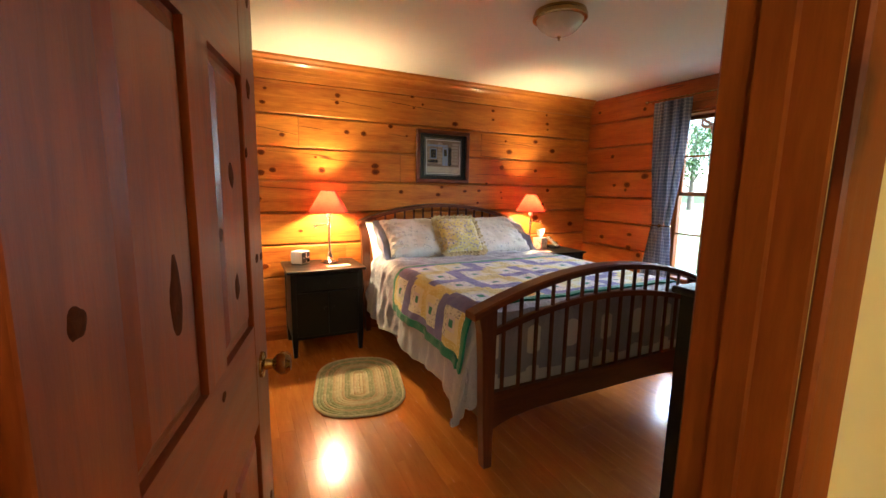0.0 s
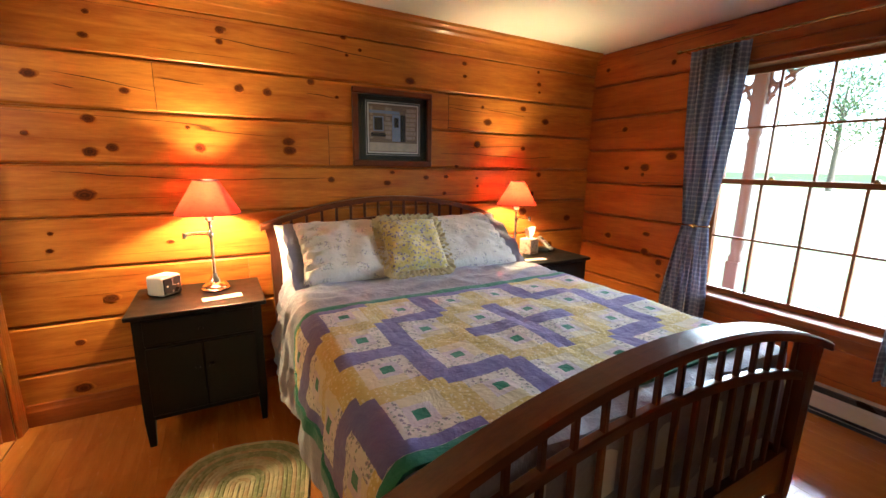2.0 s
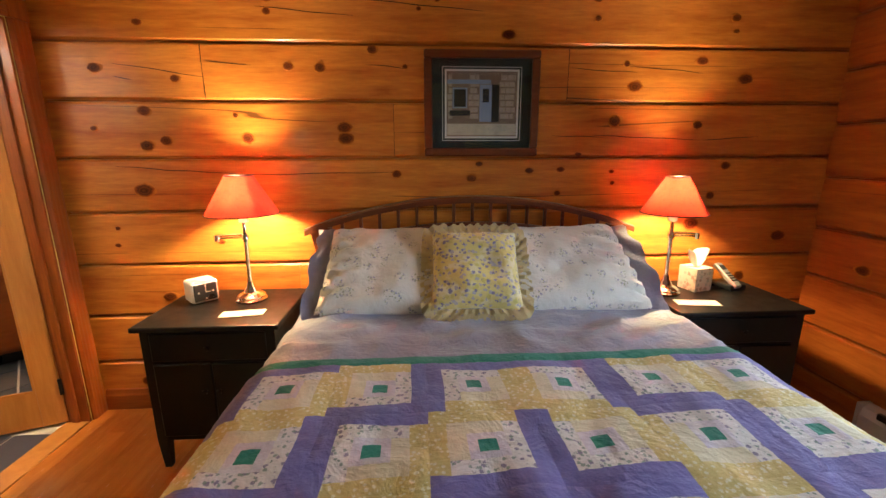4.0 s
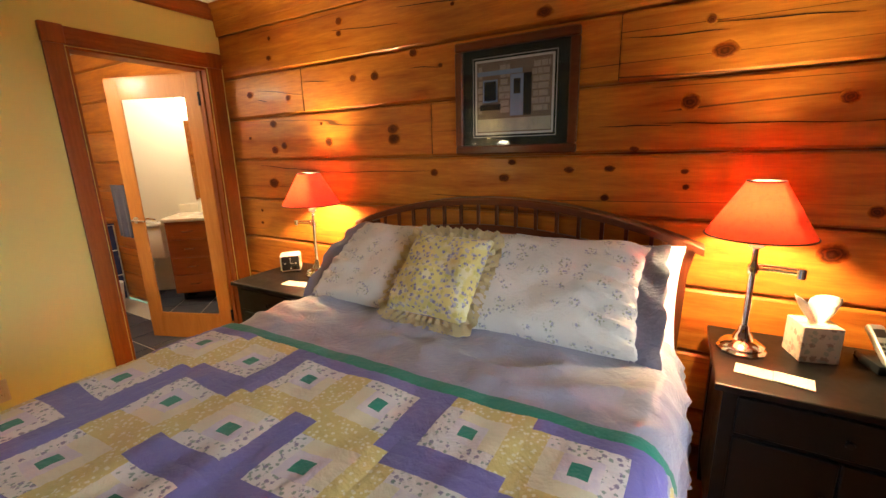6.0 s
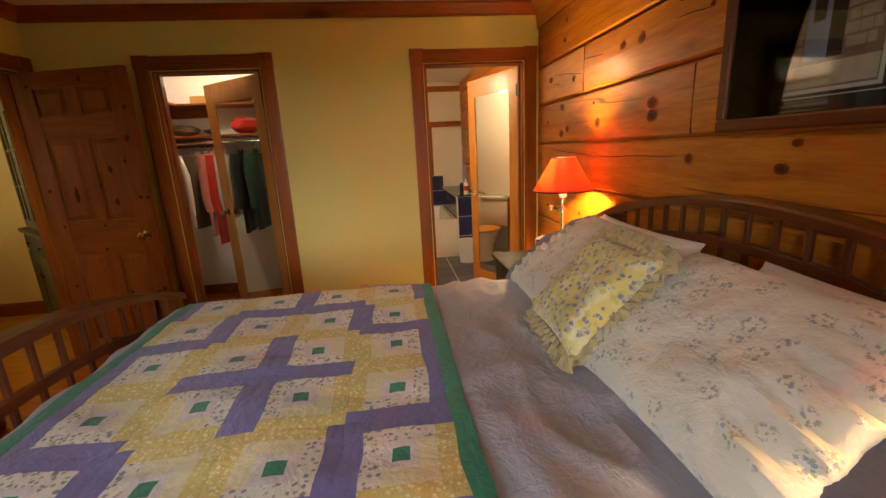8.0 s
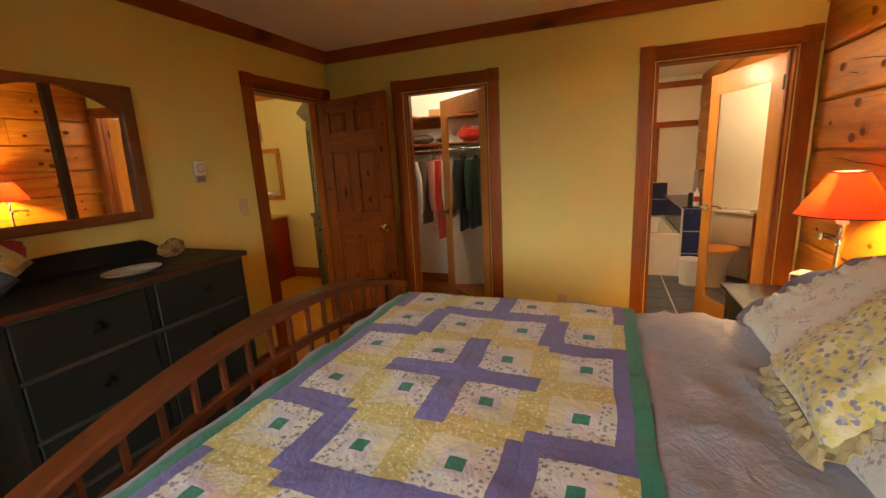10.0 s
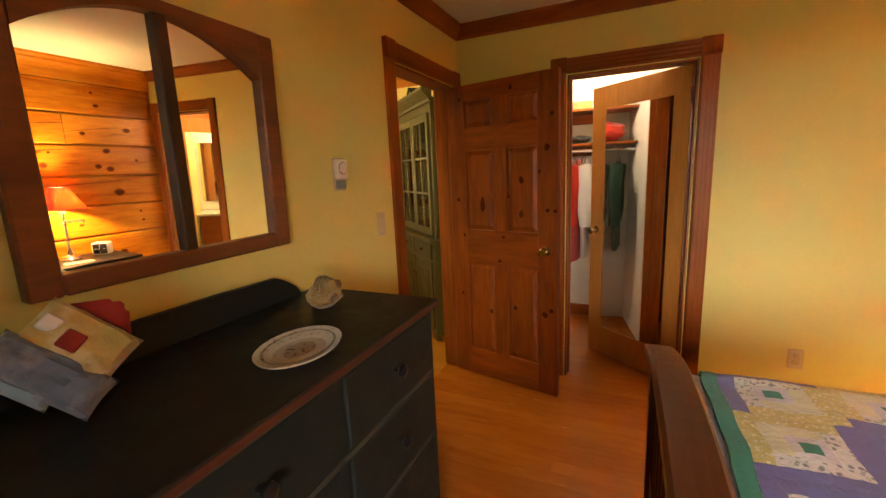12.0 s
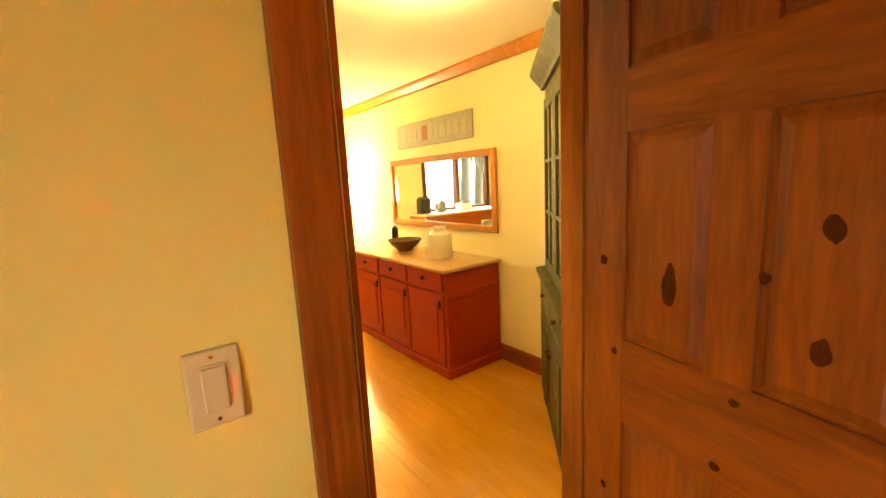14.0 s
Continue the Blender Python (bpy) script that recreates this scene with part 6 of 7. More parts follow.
def towel(x0, x1, y, z1, z0, mat, label):
    d = tagged(thing("towel", 0, 0, 0), label, "towel", "towels")
    part("cloth", grid(14, 16, lambda s, t: Vector((x0 + (x1 - x0) * s, y + 0.010 * math.sin(s * 12) * t, z1 + (z0 - z1) * t)), 0.008), mat, d, "", True)
    part("peg", tube([((x0 + x1) / 2, y + 0.02, z1 - 0.01), ((x0 + x1) / 2, y + 0.13, z1 + 0.01)], 0.010, 8), TRIM_X, d)


towel(-2.82, -2.56, H - 0.12, 1.18, 0.84, CLOTH["lilac"], "lilac towel hanging on the log wall")
towel(-1.72, -1.47, H - 0.11, 1.20, 0.72, CLOTH["towel"], "slate-blue towel hanging on the log wall")
bin_ = tagged(thing("waste_bin", -1.78, 3.17, 0), "white plastic waste bin on the tiles", "bin")
part("bucket", lathe([(0, 0.004), (0.095, 0.0), (0.118, 0.27), (0.122, 0.28), (0.112, 0.275), (0.09, 0.012), (0, 0.012)], 20), PLASTIC, bin_, "", True)


def vanity():
    x0, x1, y0, y1 = -0.97, -0.145, BY0 + 0.005, 2.22
    d = tagged(thing("vanity", 0, 0, 0), "cherry bathroom vanity with drawers and nickel pulls", "vanity")
    part("body", box(x0 + 0.02, x1, y0, y1 - 0.02, 0.09, 0.82), VANITY, d)
    part("toe_kick", box(x0 + 0.06, x1, y0, y1 - 0.08, 0, 0.09), BLACKP, d)
    for a, b in ((0.11, 0.275), (0.29, 0.455), (0.47, 0.635), (0.65, 0.80)):
        dr = part("drawer", box(x0 + 0.035, x0 + 0.40, y1 - 0.022, y1 - 0.002, a, b, 0.004), VANITY, d)
        zc = (a + b) / 2
        part("handle", tube([(x0 + 0.17, y1 - 0.003, zc), (x0 + 0.18, y1 + 0.022, zc), (x0 + 0.255, y1 + 0.022, zc), (x0 + 0.265, y1 - 0.003, zc)], 0.007, 8), CHROME, dr, "nickel pull")
    part("door", box(x0 + 0.415, x1 - 0.01, y1 - 0.022, y1 - 0.002, 0.11, 0.80, 0.004), VANITY, d)
    top = tagged(thing("countertop", 0, 0, 0), "cream countertop with a basin", "countertop")
    part("slab", box(x0, x1 + 0.02, y0, y1 + 0.02, 0.821, 0.855, 0.006), COUNTER, top)
    part("upstand", box(x0, x1 + 0.02, y0, y0 + 0.02, 0.8555, 0.94, 0.004), COUNTER, top)
    part("basin", lathe([(0.19, 0.856), (0.20, 0.862), (0.185, 0.866), (0.15, 0.8575), (0, 0.8565)], 24, m=Matrix.Translation((-0.50, 1.97, 0))), PORCELAIN, top, "", True)
    part("faucet", tube([(-0.50, 1.79, 0.855), (-0.50, 1.79, 0.95), (-0.50, 1.83, 0.98), (-0.50, 1.90, 0.95)], 0.011, 8), CHROME, top, "", True)


vanity()
bottle(-0.72, 1.84, 0.855, 0.028, 0.15, PLASTIC, "white soap bottle on the countertop", "soap_bottle")
vm_ = tagged(new("vanity_mirror"), "frameless mirror over the vanity", "mirror")
part("mirror_pane", box(-0.80, -0.16, BY0 + 0.002, BY0 + 0.010, 0.98, 1.80, 0.002), MIRROR, vm_)
vl = tagged(thing("vanity_light", -0.62, BY0 + 0.003, 1.98), "lit vanity light bar with frosted shades", "wall light")
part("back_plate", box(-0.22, 0.22, 0, 0.03, -0.035, 0.035, 0.005), CHROME, vl)
for k in (-0.15, 0.0, 0.15):
    s_ = part("shade", lathe([(0.025, 0.03), (0.055, -0.06), (0.058, -0.075), (0.0, -0.070)], 18, m=Matrix.Translation((k, 0.10, 0.0))), BULB_WHITE, vl, "lit frosted shade", True)
    s_.visible_shadow = False


def toilet():
    d = tagged(thing("toilet", -1.33, BY0, 0), "white toilet with a wooden seat", "toilet")
    part("tank", box(-0.22, 0.22, 0.01, 0.20, 0.40, 0.74, 0.02, seg=2), PORCELAIN, d, "", True)
    part("tank_lid", box(-0.235, 0.235, 0.005, 0.215, 0.741, 0.775, 0.010, seg=2), PORCELAIN, d, "", True)
    bm = lathe([(0, 0), (0.115, 0.0), (0.105, 0.10), (0.12, 0.22), (0.175, 0.34), (0.185, 0.385), (0, 0.386)], 26)
    bmesh.ops.transform(bm, matrix=Matrix.Translation((0, 0.43, 0)) @ Matrix.Diagonal((1.0, 1.28, 1, 1)), verts=bm.verts)
    part("bowl", bm, PORCELAIN, d, "", True)
    bm = lathe([(0, 0.388), (0.185, 0.388), (0.192, 0.395), (0.185, 0.408), (0, 0.410)], 26)
    bmesh.ops.transform(bm, matrix=Matrix.Translation((0, 0.44, 0)) @ Matrix.Diagonal((1.0, 1.25, 1, 1)), verts=bm.verts)
    part("seat", bm, MAPLE, d, "varnished wooden seat and lid", True)


toilet()

# ---- closet ----
CXB, CY0, CY1 = -1.30, 0.10, BY0 - 0.10
setting("wall_closet_back", box(CXB - 0.08, CXB, 0.0, CY1, 0, TOP), WHITE, "white closet back wall", "wall")
setting("closet_lining", hole_wall("y", CY0, CY1, -T - 0.005, -T - 0.001, TOP, [(CLOSET[0] - 0.001, CLOSET[1] + 0.001, 0, DH)]), WHITE, "white inner face of the closet wall", "wall")
setting("wall_closet_south", box(CXB, -T, 0.0, CY0, 0, TOP), WHITE, "white closet side wall", "wall")
setting("closet_ceiling", box(CXB, -T, CY0, CY1, TOP, TOP + 0.1), CEIL, "white closet ceiling", "ceiling")
setting("baseboard_closet", box(CXB, CXB + 0.014, CY0, CY1, 0.0, 0.11, 0.003), TRIM_Y, "stained baseboard in the closet", "baseboard")
setting("baseboard_closet_side", box(CXB + 0.014, -T - 0.1, CY1 - 0.014, CY1, 0.0, 0.11, 0.003), TRIM_X, "stained baseboard in the closet", "baseboard")
for k, z in enumerate((1.635, 1.915)):
    sh = tagged(thing("closet_shelf", 0, 0, 0), "pine closet shelf along the back wall", "shelf", "closet shelves")
    part("board", box(CXB, CXB + 0.34, CY0, CY1, z - 0.02, z, 0.003), TRIM_Y, sh)
    part("cleat", box(CXB, CXB + 0.02, CY0, CY1, z - 0.10, z - 0.0205), TRIM_Y, sh)
rail = tagged(new("closet_rod"), "chrome clothes rod across the closet", "rod")
part("rod", tube([(-0.99, CY0, 1.57), (-0.99, CY1, 1.57)], 0.014, 12), CHROME, rail, "", True)


def garment(y, mat, hem, width, seed, label, kind="shirt"):
    d = tagged(thing(kind, -0.99, y, 1.57, random.Random(seed).uniform(-14, 14)), label, kind, "clothes in the closet")
    part("hanger", tube([(0, 0, 0.016), (0.012, 0, 0.022), (0.014, 0, 0.006), (0.0, 0, -0.03), (-0.19, 0, -0.10), (0.19, 0, -0.10), (0, 0, -0.03)], 0.003, 6), CHROME, d, "wire hanger")

    def f(s, t):
        a = 2 * math.pi * s
        hz = -0.05 - (1.57 - hem - 0.05) * t
        shoulder = min(1.0, 0.35 + 4.5 * t) if t < 0.15 else 1.0
        w = width / 2 * shoulder * (1 + 0.10 * t)
        dpt = (0.013 + 0.012 * min(1, t * 3)) * (1 + 0.25 * math.sin(6 * a + seed + 3 * t))
        return Vector((w * math.cos(a), dpt * math.sin(a), hz - 0.07 * abs(math.cos(a)) * (1 - t) ** 4))
    part("body", grid(40, 18, f), mat, d, "", True)
    for sg in (-1, 1):
        part("sleeve", tube([(sg * width * 0.44, 0, -0.12), (sg * width * 0.53, 0.01, -0.28), (sg * width * 0.54, 0.0, -0.50), (sg * width * 0.52, 0.01, -0.62)], [0.055, 0.052, 0.045, 0.038], 10, flat=0.5), mat, d, "", True)
    return d


CLOSET_ROW = (("brown", 0.80, 0.40, "grey-brown jacket on a hanger", "jacket"), ("pink", 0.78, 0.40, "rose knit sweater on a hanger", "sweater"), ("salmon", 0.72, 0.40, "salmon pink shirt on a hanger", "shirt"),
              ("red", 0.64, 0.40, "bright red shirt on a hanger", "shirt"), ("white", 0.68, 0.40, "long white shirt on a hanger", "shirt"), ("white", 0.80, 0.38, "white blouse on a hanger", "blouse"), ("pink", 0.90, 0.36, "pale pink cardigan on a hanger", "cardigan"))
for k, (col, hem, wd, lab, kind) in enumerate(CLOSET_ROW):
    garment(0.53 + 0.056 * k, CLOTH[col], hem, wd, k + 1, lab, kind)
part("rod", tube([(CXB + 0.36, 0.37, 1.57), (-T, 0.37, 1.57)], 0.014, 12), CHROME, rail, "", True)
for k, (col, hem, lab) in enumerate((("white", 0.86, "white linen shirt on a hanger"), ("dark", 0.72, "long black wool coat on a hanger"), ("green", 0.74, "dark green jacket on a hanger"))):
    d_ = garment(0.0, CLOTH[col], hem, 0.40, 20 + k, lab, ("shirt", "coat", "jacket")[k])
    d_.matrix_basis = pose(-0.52 + 0.13 * k, 0.37, 1.57, 0, 0, 92 + 6 * k)
for z in (1.635, 1.915):
    sh = tagged(thing("closet_shelf", 0, 0, 0), "pine closet shelf along the side wall", "shelf", "closet shelves")
    part("board", box(CXB + 0.341, -T - 0.001, CY0, CY0 + 0.33, z - 0.02, z, 0.003), TRIM_X, sh)


def lump(name, x, y, z, sx, sy, sz, mat, label, cat, seed):
    bm = bmesh.new()
    bmesh.ops.create_uvsphere(bm, u_segments=22, v_segments=14, radius=1.0)
    for v in bm.verts:
        n = 1 + 0.20 * noise.noise(v.co * 1.9 + Vector((seed, 0, 0))) + 0.06 * noise.noise(v.co * 6)
        v.co = Vector((v.co.x * sx * n, v.co.y * sy * n, max(0.0, (v.co.z * 0.5 + 0.5) * sz * n)))
    ob = part(name, bm, mat, None, "", True)
    ob.location = (x, y, z)
    tagged(ob, label, cat)


lump("bag", -0.32, 0.26, 1.636, 0.13, 0.16, 0.16, CLOTH["red"], "soft red bag on the closet shelf", "bag", 2)
lump("hat", -1.12, 0.36, 1.636, 0.14, 0.15, 0.10, CLOTH["brown"], "brown felt hat on the closet shelf", "hat", 5)
lump("hat", -1.10, 0.68, 1.636, 0.10, 0.11, 0.07, CLOTH["dark"], "dark cap on the closet shelf", "hat", 8)
lump("folded_blanket", -0.36, 0.26, 1.916, 0.14, 0.18, 0.12, CLOTH["brown"], "brown folded blanket on the top shelf", "blanket", 3)
bx = tagged(part("storage_box", box(-1.27, -1.02, 0.52, 0.80, 1.916, 1.985, 0.004), OATTOP), "tan cardboard box on the top shelf", "box")
cl = tagged(thing("closet_light", -0.85, 0.88, TOP - 0.085), "bare lit bulb on a porcelain closet fixture", "ceiling light")
part("fixture", lathe([(0, 0.085), (0.06, 0.085), (0.06, 0.0), (0.055, -0.02), (0.03, -0.035), (0.022, -0.06), (0, -0.06)], 18), PORCELAIN, cl, "", True)
part("bulb", lathe([(0.014, -0.06), (0.032, -0.10), (0.034, -0.13), (0.020, -0.155), (0, -0.160)], 16), BULB_WHITE, cl, "lit bulb", True).visible_shadow = False

# ---- hall ----
HX, HY = -1.16, -6.2
HTOP = 2.41
hcz = HTOP - 0.084
setting("wall_hall_west", box(HX - T, HX, HY, -T, 0, HTOP), HALLWALL, "pale yellow hall wall", "wall")
setting("wall_hall_corner", box(HX - T, -T, -T, 0.0, 0, HTOP), HALLWALL, "pale yellow hall wall beside the bedroom door", "wall")
setting("wall_hall_face", hole_wall("x", -T + 0.001, 3.79, -T - 0.004, -T, HTOP, [(*ENTRY, 0, DH)]), HALLWALL, "pale yellow hall face of the bedroom wall", "wall")
setting("wall_hall_east", box(3.80, 3.92, HY, -T, 0, HTOP), HALLWALL, "pale yellow wall across the living space", "wall")
setting("wall_hall_south", hole_wall("x", HX, 3.8, HY - 0.14, HY, HTOP, [(1.25, 3.05, 0.85, 2.05)]), HALLWALL, "pale yellow far wall with a window", "wall")
setting("hall_ceiling", box(HX - T, 3.92, HY - 0.14, -T, HTOP, HTOP + 0.1), paint("hall_ceiling_cream", (0.84, 0.76, 0.56), 0.8, 0.05, 2, 0.2), "cream hall ceiling", "ceiling")
setting("trim_crown_hall", strip(CROWN, (HX, HY, hcz), (HX, -T - 0.01, hcz), (1, 0, 0)), MAPLE, "pine crown moulding in the hall", "moulding")
setting("baseboard_hall", strip(BASE, (HX, HY, 0), (HX, -0.9, 0), (1, 0, 0)), TRIM_Y, "pine baseboard in the hall", "baseboard")
w2 = tagged(new("window_2"), "wide brown-framed window at the far end of the hall", "window", kind="structure")
for a, b, c, e in ((1.25, 1.33, 0.85, 2.05), (2.11, 2.19, 0.85, 2.05), (2.97, 3.05, 0.85, 2.05), (1.33, 2.97, 1.97, 2.05), (1.33, 2.97, 0.85, 0.93)):
    part("frame", box(a, b, HY - 0.10, HY + 0.03, c, e, 0.004), CHERRY, w2) if b - a < 1 else [part("frame", box(p, q, HY - 0.10, HY + 0.028, c, e, 0.004), CHERRY, w2) for p, q in ((1.331, 2.109), (2.191, 2.969))]
for a, b in ((1.33, 2.11), (2.19, 2.97)):
    p = part("pane", box(a, b, HY - 0.05, HY - 0.045, 0.93, 1.97), GLASS, w2)
    p.visible_shadow = False
kc = tagged(thing("kitchen_counter", 0, 0, 0), "pale kitchen counter under the far window", "counter")
part("cabinet", box(0.9, 3.2, HY + 0.01, HY + 0.58, 0, 0.84), VANITY, kc)
part("worktop", box(0.88, 3.22, HY + 0.005, HY + 0.62, 0.841, 0.88, 0.005), COUNTER, kc)
for k, (x, w, h, m) in enumerate(((1.05, 0.22, 0.30, BLACKP), (1.45, 0.16, 0.20, GREYP), (2.05, 0.30, 0.14, PLASTIC))):
    ob = tagged(thing("counter_appliance", x, HY + 0.3, 0.88), ("black kettle-like appliance on the far counter", "silver appliance on the far counter", "white bowl-shaped container on the far counter")[k], "appliance")
    part("body", box(-w / 2, w / 2, -0.10, 0.10, 0, h, 0.03, seg=2), m, ob)
    part("lid", box(-w / 2 + 0.03, w / 2 - 0.03, -0.07, 0.07, h, h + 0.02, 0.006), BLACKP, ob)


def sideboard():
    x0, x1, y0, y1, h = HX + 0.015, -0.590, -3.18, -1.668, 0.855
    d = tagged(thing("sideboard", 0, 0, 0), "distressed red painted sideboard with a pale wooden top", "sideboard")
    part("top", box(x0, x1 + 0.025, y0 - 0.02, y1 + 0.02, h - 0.028, h, 0.006), OATTOP, d, "pale wooden top")
    part("body", box(x0 + 0.005, x1 - 0.012, y0 + 0.01, y1 - 0.01, 0.07, h - 0.029), REDPAINT, d)
    part("plinth", box(x0, x1 + 0.006, y0 - 0.004, y1 + 0.004, 0.0, 0.075, 0.006), REDPAINT, d)
    part("end_rail", box(x0 + 0.01, x1 - 0.02, y1 - 0.0095, y1 + 0.004, 0.63, 0.665, 0.003), REDPAINT, d)
    part("end_panel", box(x0 + 0.06, x1 - 0.07, y1 - 0.0095, y1 - 0.002, 0.13, 0.60, 0.003), REDPAINT, d)
    wd = (y1 - y0 - 0.06) / 3
    for k in range(3):
        a = y0 + 0.03 + wd * k
        dr = part("drawer", box(x1 - 0.012, x1 + 0.006, a + 0.012, a + wd - 0.012, 0.68, 0.835, 0.004), REDPAINT, d)
        part("knob", lathe([(0.007, 0), (0.016, 0.016), (0.013, 0.024), (0, 0.026)], 10, m=Matrix.Translation((x1 + 0.006, a + wd / 2, 0.757)) @ Matrix.Rotation(radians(90), 4, "Y")), BLACKWOOD, dr, "", True)
        dd = part("door", box(x1 - 0.012, x1 + 0.004, a + 0.012, a + wd - 0.012, 0.095, 0.655, 0.004), REDPAINT, d)
        part("door_panel", box(x1 + 0.0045, x1 + 0.011, a + 0.075, a + wd - 0.075, 0.17, 0.58, 0.005), REDPAINT, dd)
        part("latch", box(x1 + 0.0045, x1 + 0.018, a + wd - 0.050, a + wd - 0.030, 0.55, 0.61, 0.003), IRON, dd)
    return h


SH = sideboard()
crock = tagged(thing("stoneware_crock", -0.87, -2.09, SH), "cream stoneware jug on the sideboard", "crock")
part("body", lathe([(0, 0), (0.098, 0.0), (0.105, 0.01), (0.105, 0.17), (0.096, 0.20), (0.060, 0.222), (0.055, 0.25), (0.062, 0.258), (0.045, 0.262), (0.04, 0.20), (0, 0.19)], 28), STONEWARE, crock, "", True)
part("handle", tube([(0.06, 0.0, 0.245), (0.10, 0.0, 0.25), (0.115, 0.0, 0.21), (0.100, 0.0, 0.185)], 0.010, 8), STONEWARE, crock, "", True)
bowl = tagged(thing("wooden_bowl", -0.88, -2.66, SH), "dark turned wooden bowl on the sideboard", "bowl")
part("bowl", lathe([(0, 0), (0.07, 0.0), (0.075, 0.015), (0.13, 0.06), (0.165, 0.105), (0.160, 0.108), (0.12, 0.066), (0.06, 0.022), (0, 0.018)], 30), BOWLWOOD, bowl, "", True)
bottle(-0.95, -2.95, SH, 0.035, 0.24, BLACKP, "dark bottle on the sideboard", "wine_bottle")


def hall_mirror():
    y0, y1, z0, z1 = -3.28, -1.675, 1.055, 1.720
    d = tagged(thing("hall_mirror", 0, 0, 0), "wide pine-framed mirror over the sideboard", "mirror")
    f = 0.055
    x = HX + 0.002
    part("mirror_pane", box(x, x + 0.010, y0 + 0.02, y1 - 0.02, z0 + 0.02, z1 - 0.02), MIRROR, d)
    for a, b, c, e in ((y0, y0 + f, z0, z1), (y1 - f, y1, z0, z1), (y0 + f, y1 - f, z1 - f, z1), (y0 + f, y1 - f, z0, z0 + f)):
        part("frame", box(x, x + 0.030, a, b, c, e, 0.006), MAPLE, d)


hall_mirror()


def hall_sign():
    y0, y1, z0, z1 = -3.10, -1.93, 1.822, 2.052
    d = tagged(thing("wall_sign", 0, 0, 0), "weathered board sign with faded cream lettering", "sign")
    x = HX + 0.003
    part("board", box(x, x + 0.018, y0, y1, z0, z1, 0.004), SIGNWOOD, d)
    rr = random.Random(11)
    y = y1 - 0.07
    k = 0
    while y > y0 + 0.12:
        w = rr.uniform(0.05, 0.09)
        part("letter_bar", box(x + 0.018, x + 0.0205, y - w, y, z0 + 0.05, z1 - 0.05 + rr.uniform(-0.02, 0.015), 0.001), SIGNRED if k == 6 else SIGNCREAM, d)
        y -= w + rr.uniform(0.02, 0.035)
        k += 1


hall_sign()


def hutch():
    d = tagged(thing("corner_hutch", -0.57, -0.70, 0, 45.5), "worn sage-green corner hutch with glazed upper doors", "hutch")

    def prism(poly, z0, z1):
        bm = bmesh.new()
        lo = [bm.verts.new((x, y, z0)) for x, y in poly]
        hi = [bm.verts.new((x, y, z1)) for x, y in poly]
        for i in range(len(poly)):
            j = (i + 1) % len(poly)
            bm.faces.new((lo[i], lo[j], hi[j], hi[i]))
        bm.faces.new(lo[::-1])
        bm.faces.new(hi)
        return bm
    part("base_cabinet", prism([(-0.50, 0.0), (0.46, 0.0), (0.52, 0.06), (0.06, 0.55), (-0.54, 0.04)], 0.06, 0.875), GREENPAINT, d)
    part("foot", prism([(-0.50, 0.0), (-0.38, 0.0), (-0.40, 0.03), (-0.52, 0.03)], 0.0, 0.06), GREENPAINT, d)
    part("foot", prism([(0.36, 0.0), (0.46, 0.0), (0.48, 0.03), (0.36, 0.03)], 0.0, 0.06), GREENPAINT, d)
    part("counter", prism([(-0.53, -0.035), (0.48, -0.035), (0.55, 0.05), (0.06, 0.57), (-0.57, 0.03)], 0.876, 0.90), GREENPAINT, d, "worn green ledge")
    for s in (-1, 1):
        xa, xb = (-0.47, -0.025) if s < 0 else (-0.015, 0.43)
        dr = part("drawer", box(xa, xb, -0.014, 0.0, 0.72, 0.85, 0.004), GREENPAINT, d)
        k = part("knob", lathe([(0.007, 0), (0.016, 0.016), (0.013, 0.024), (0, 0.026)], 10, m=Matrix.Rotation(radians(90), 4, "X")), CHERRY, dr, "", True)
        k.location = ((xa + xb) / 2, -0.014, 0.785)
        dd = part("door", box(xa, xb, -0.014, 0.0, 0.10, 0.70, 0.004), GREENPAINT, d)
        part("door_panel", box(xa + 0.07, xb - 0.07, -0.020, -0.0145, 0.18, 0.62, 0.004), GREENPAINT, dd)
        k = part("knob", lathe([(0.007, 0), (0.016, 0.016), (0.013, 0.024), (0, 0.026)], 10, m=Matrix.Rotation(radians(90), 4, "X")), CHERRY, dd, "", True)
        k.location = (xb - 0.035 if s < 0 else xa + 0.035, -0.014, 0.52)
    # upper case: sides, back, shelves and two glazed doors
    inside = paint("hutch_interior_dark", (0.06, 0.065, 0.04), 0.8, 0.2, 10, 0.05)
    part("back_panel", prism([(-0.44, 0.06), (-0.42, 0.055), (0.06, 0.47), (0.06, 0.50)], 0.90, 2.02), inside, d)
    part("back_panel", prism([(0.06, 0.47), (0.40, 0.055), (0.42, 0.06), (0.06, 0.50)], 0.90, 2.02), inside, d)
    for s in (-1, 1):
        part("stile", box(s * 0.445 - 0.025, s * 0.445 + 0.025, 0.03, 0.055, 0.90, 2.02), GREENPAINT, d)
    part("frieze", box(-0.47, 0.47, 0.028, 0.06, 1.93, 2.02), GREENPAINT, d)
    for z in (1.22, 1.56):
        part("shelf", prism([(-0.41, 0.062), (0.39, 0.062), (0.06, 0.46)], z, z + 0.018), GREENPAINT, d)
    part("case_top", prism([(-0.47, 0.03), (0.47, 0.03), (0.06, 0.52)], 2.02, 2.04), GREENPAINT, d)
    crown = [(0, 0), (0.02, 0), (0.03, 0.02), (0.065, 0.06), (0.085, 0.085), (0.085, 0.105), (0, 0.105)]
    part("cornice", strip(crown, (-0.52, 0.028, 1.995), (0.52, 0.028, 1.995), (0, -1, 0)), GREENPAINT, d, "deep flared cornice")
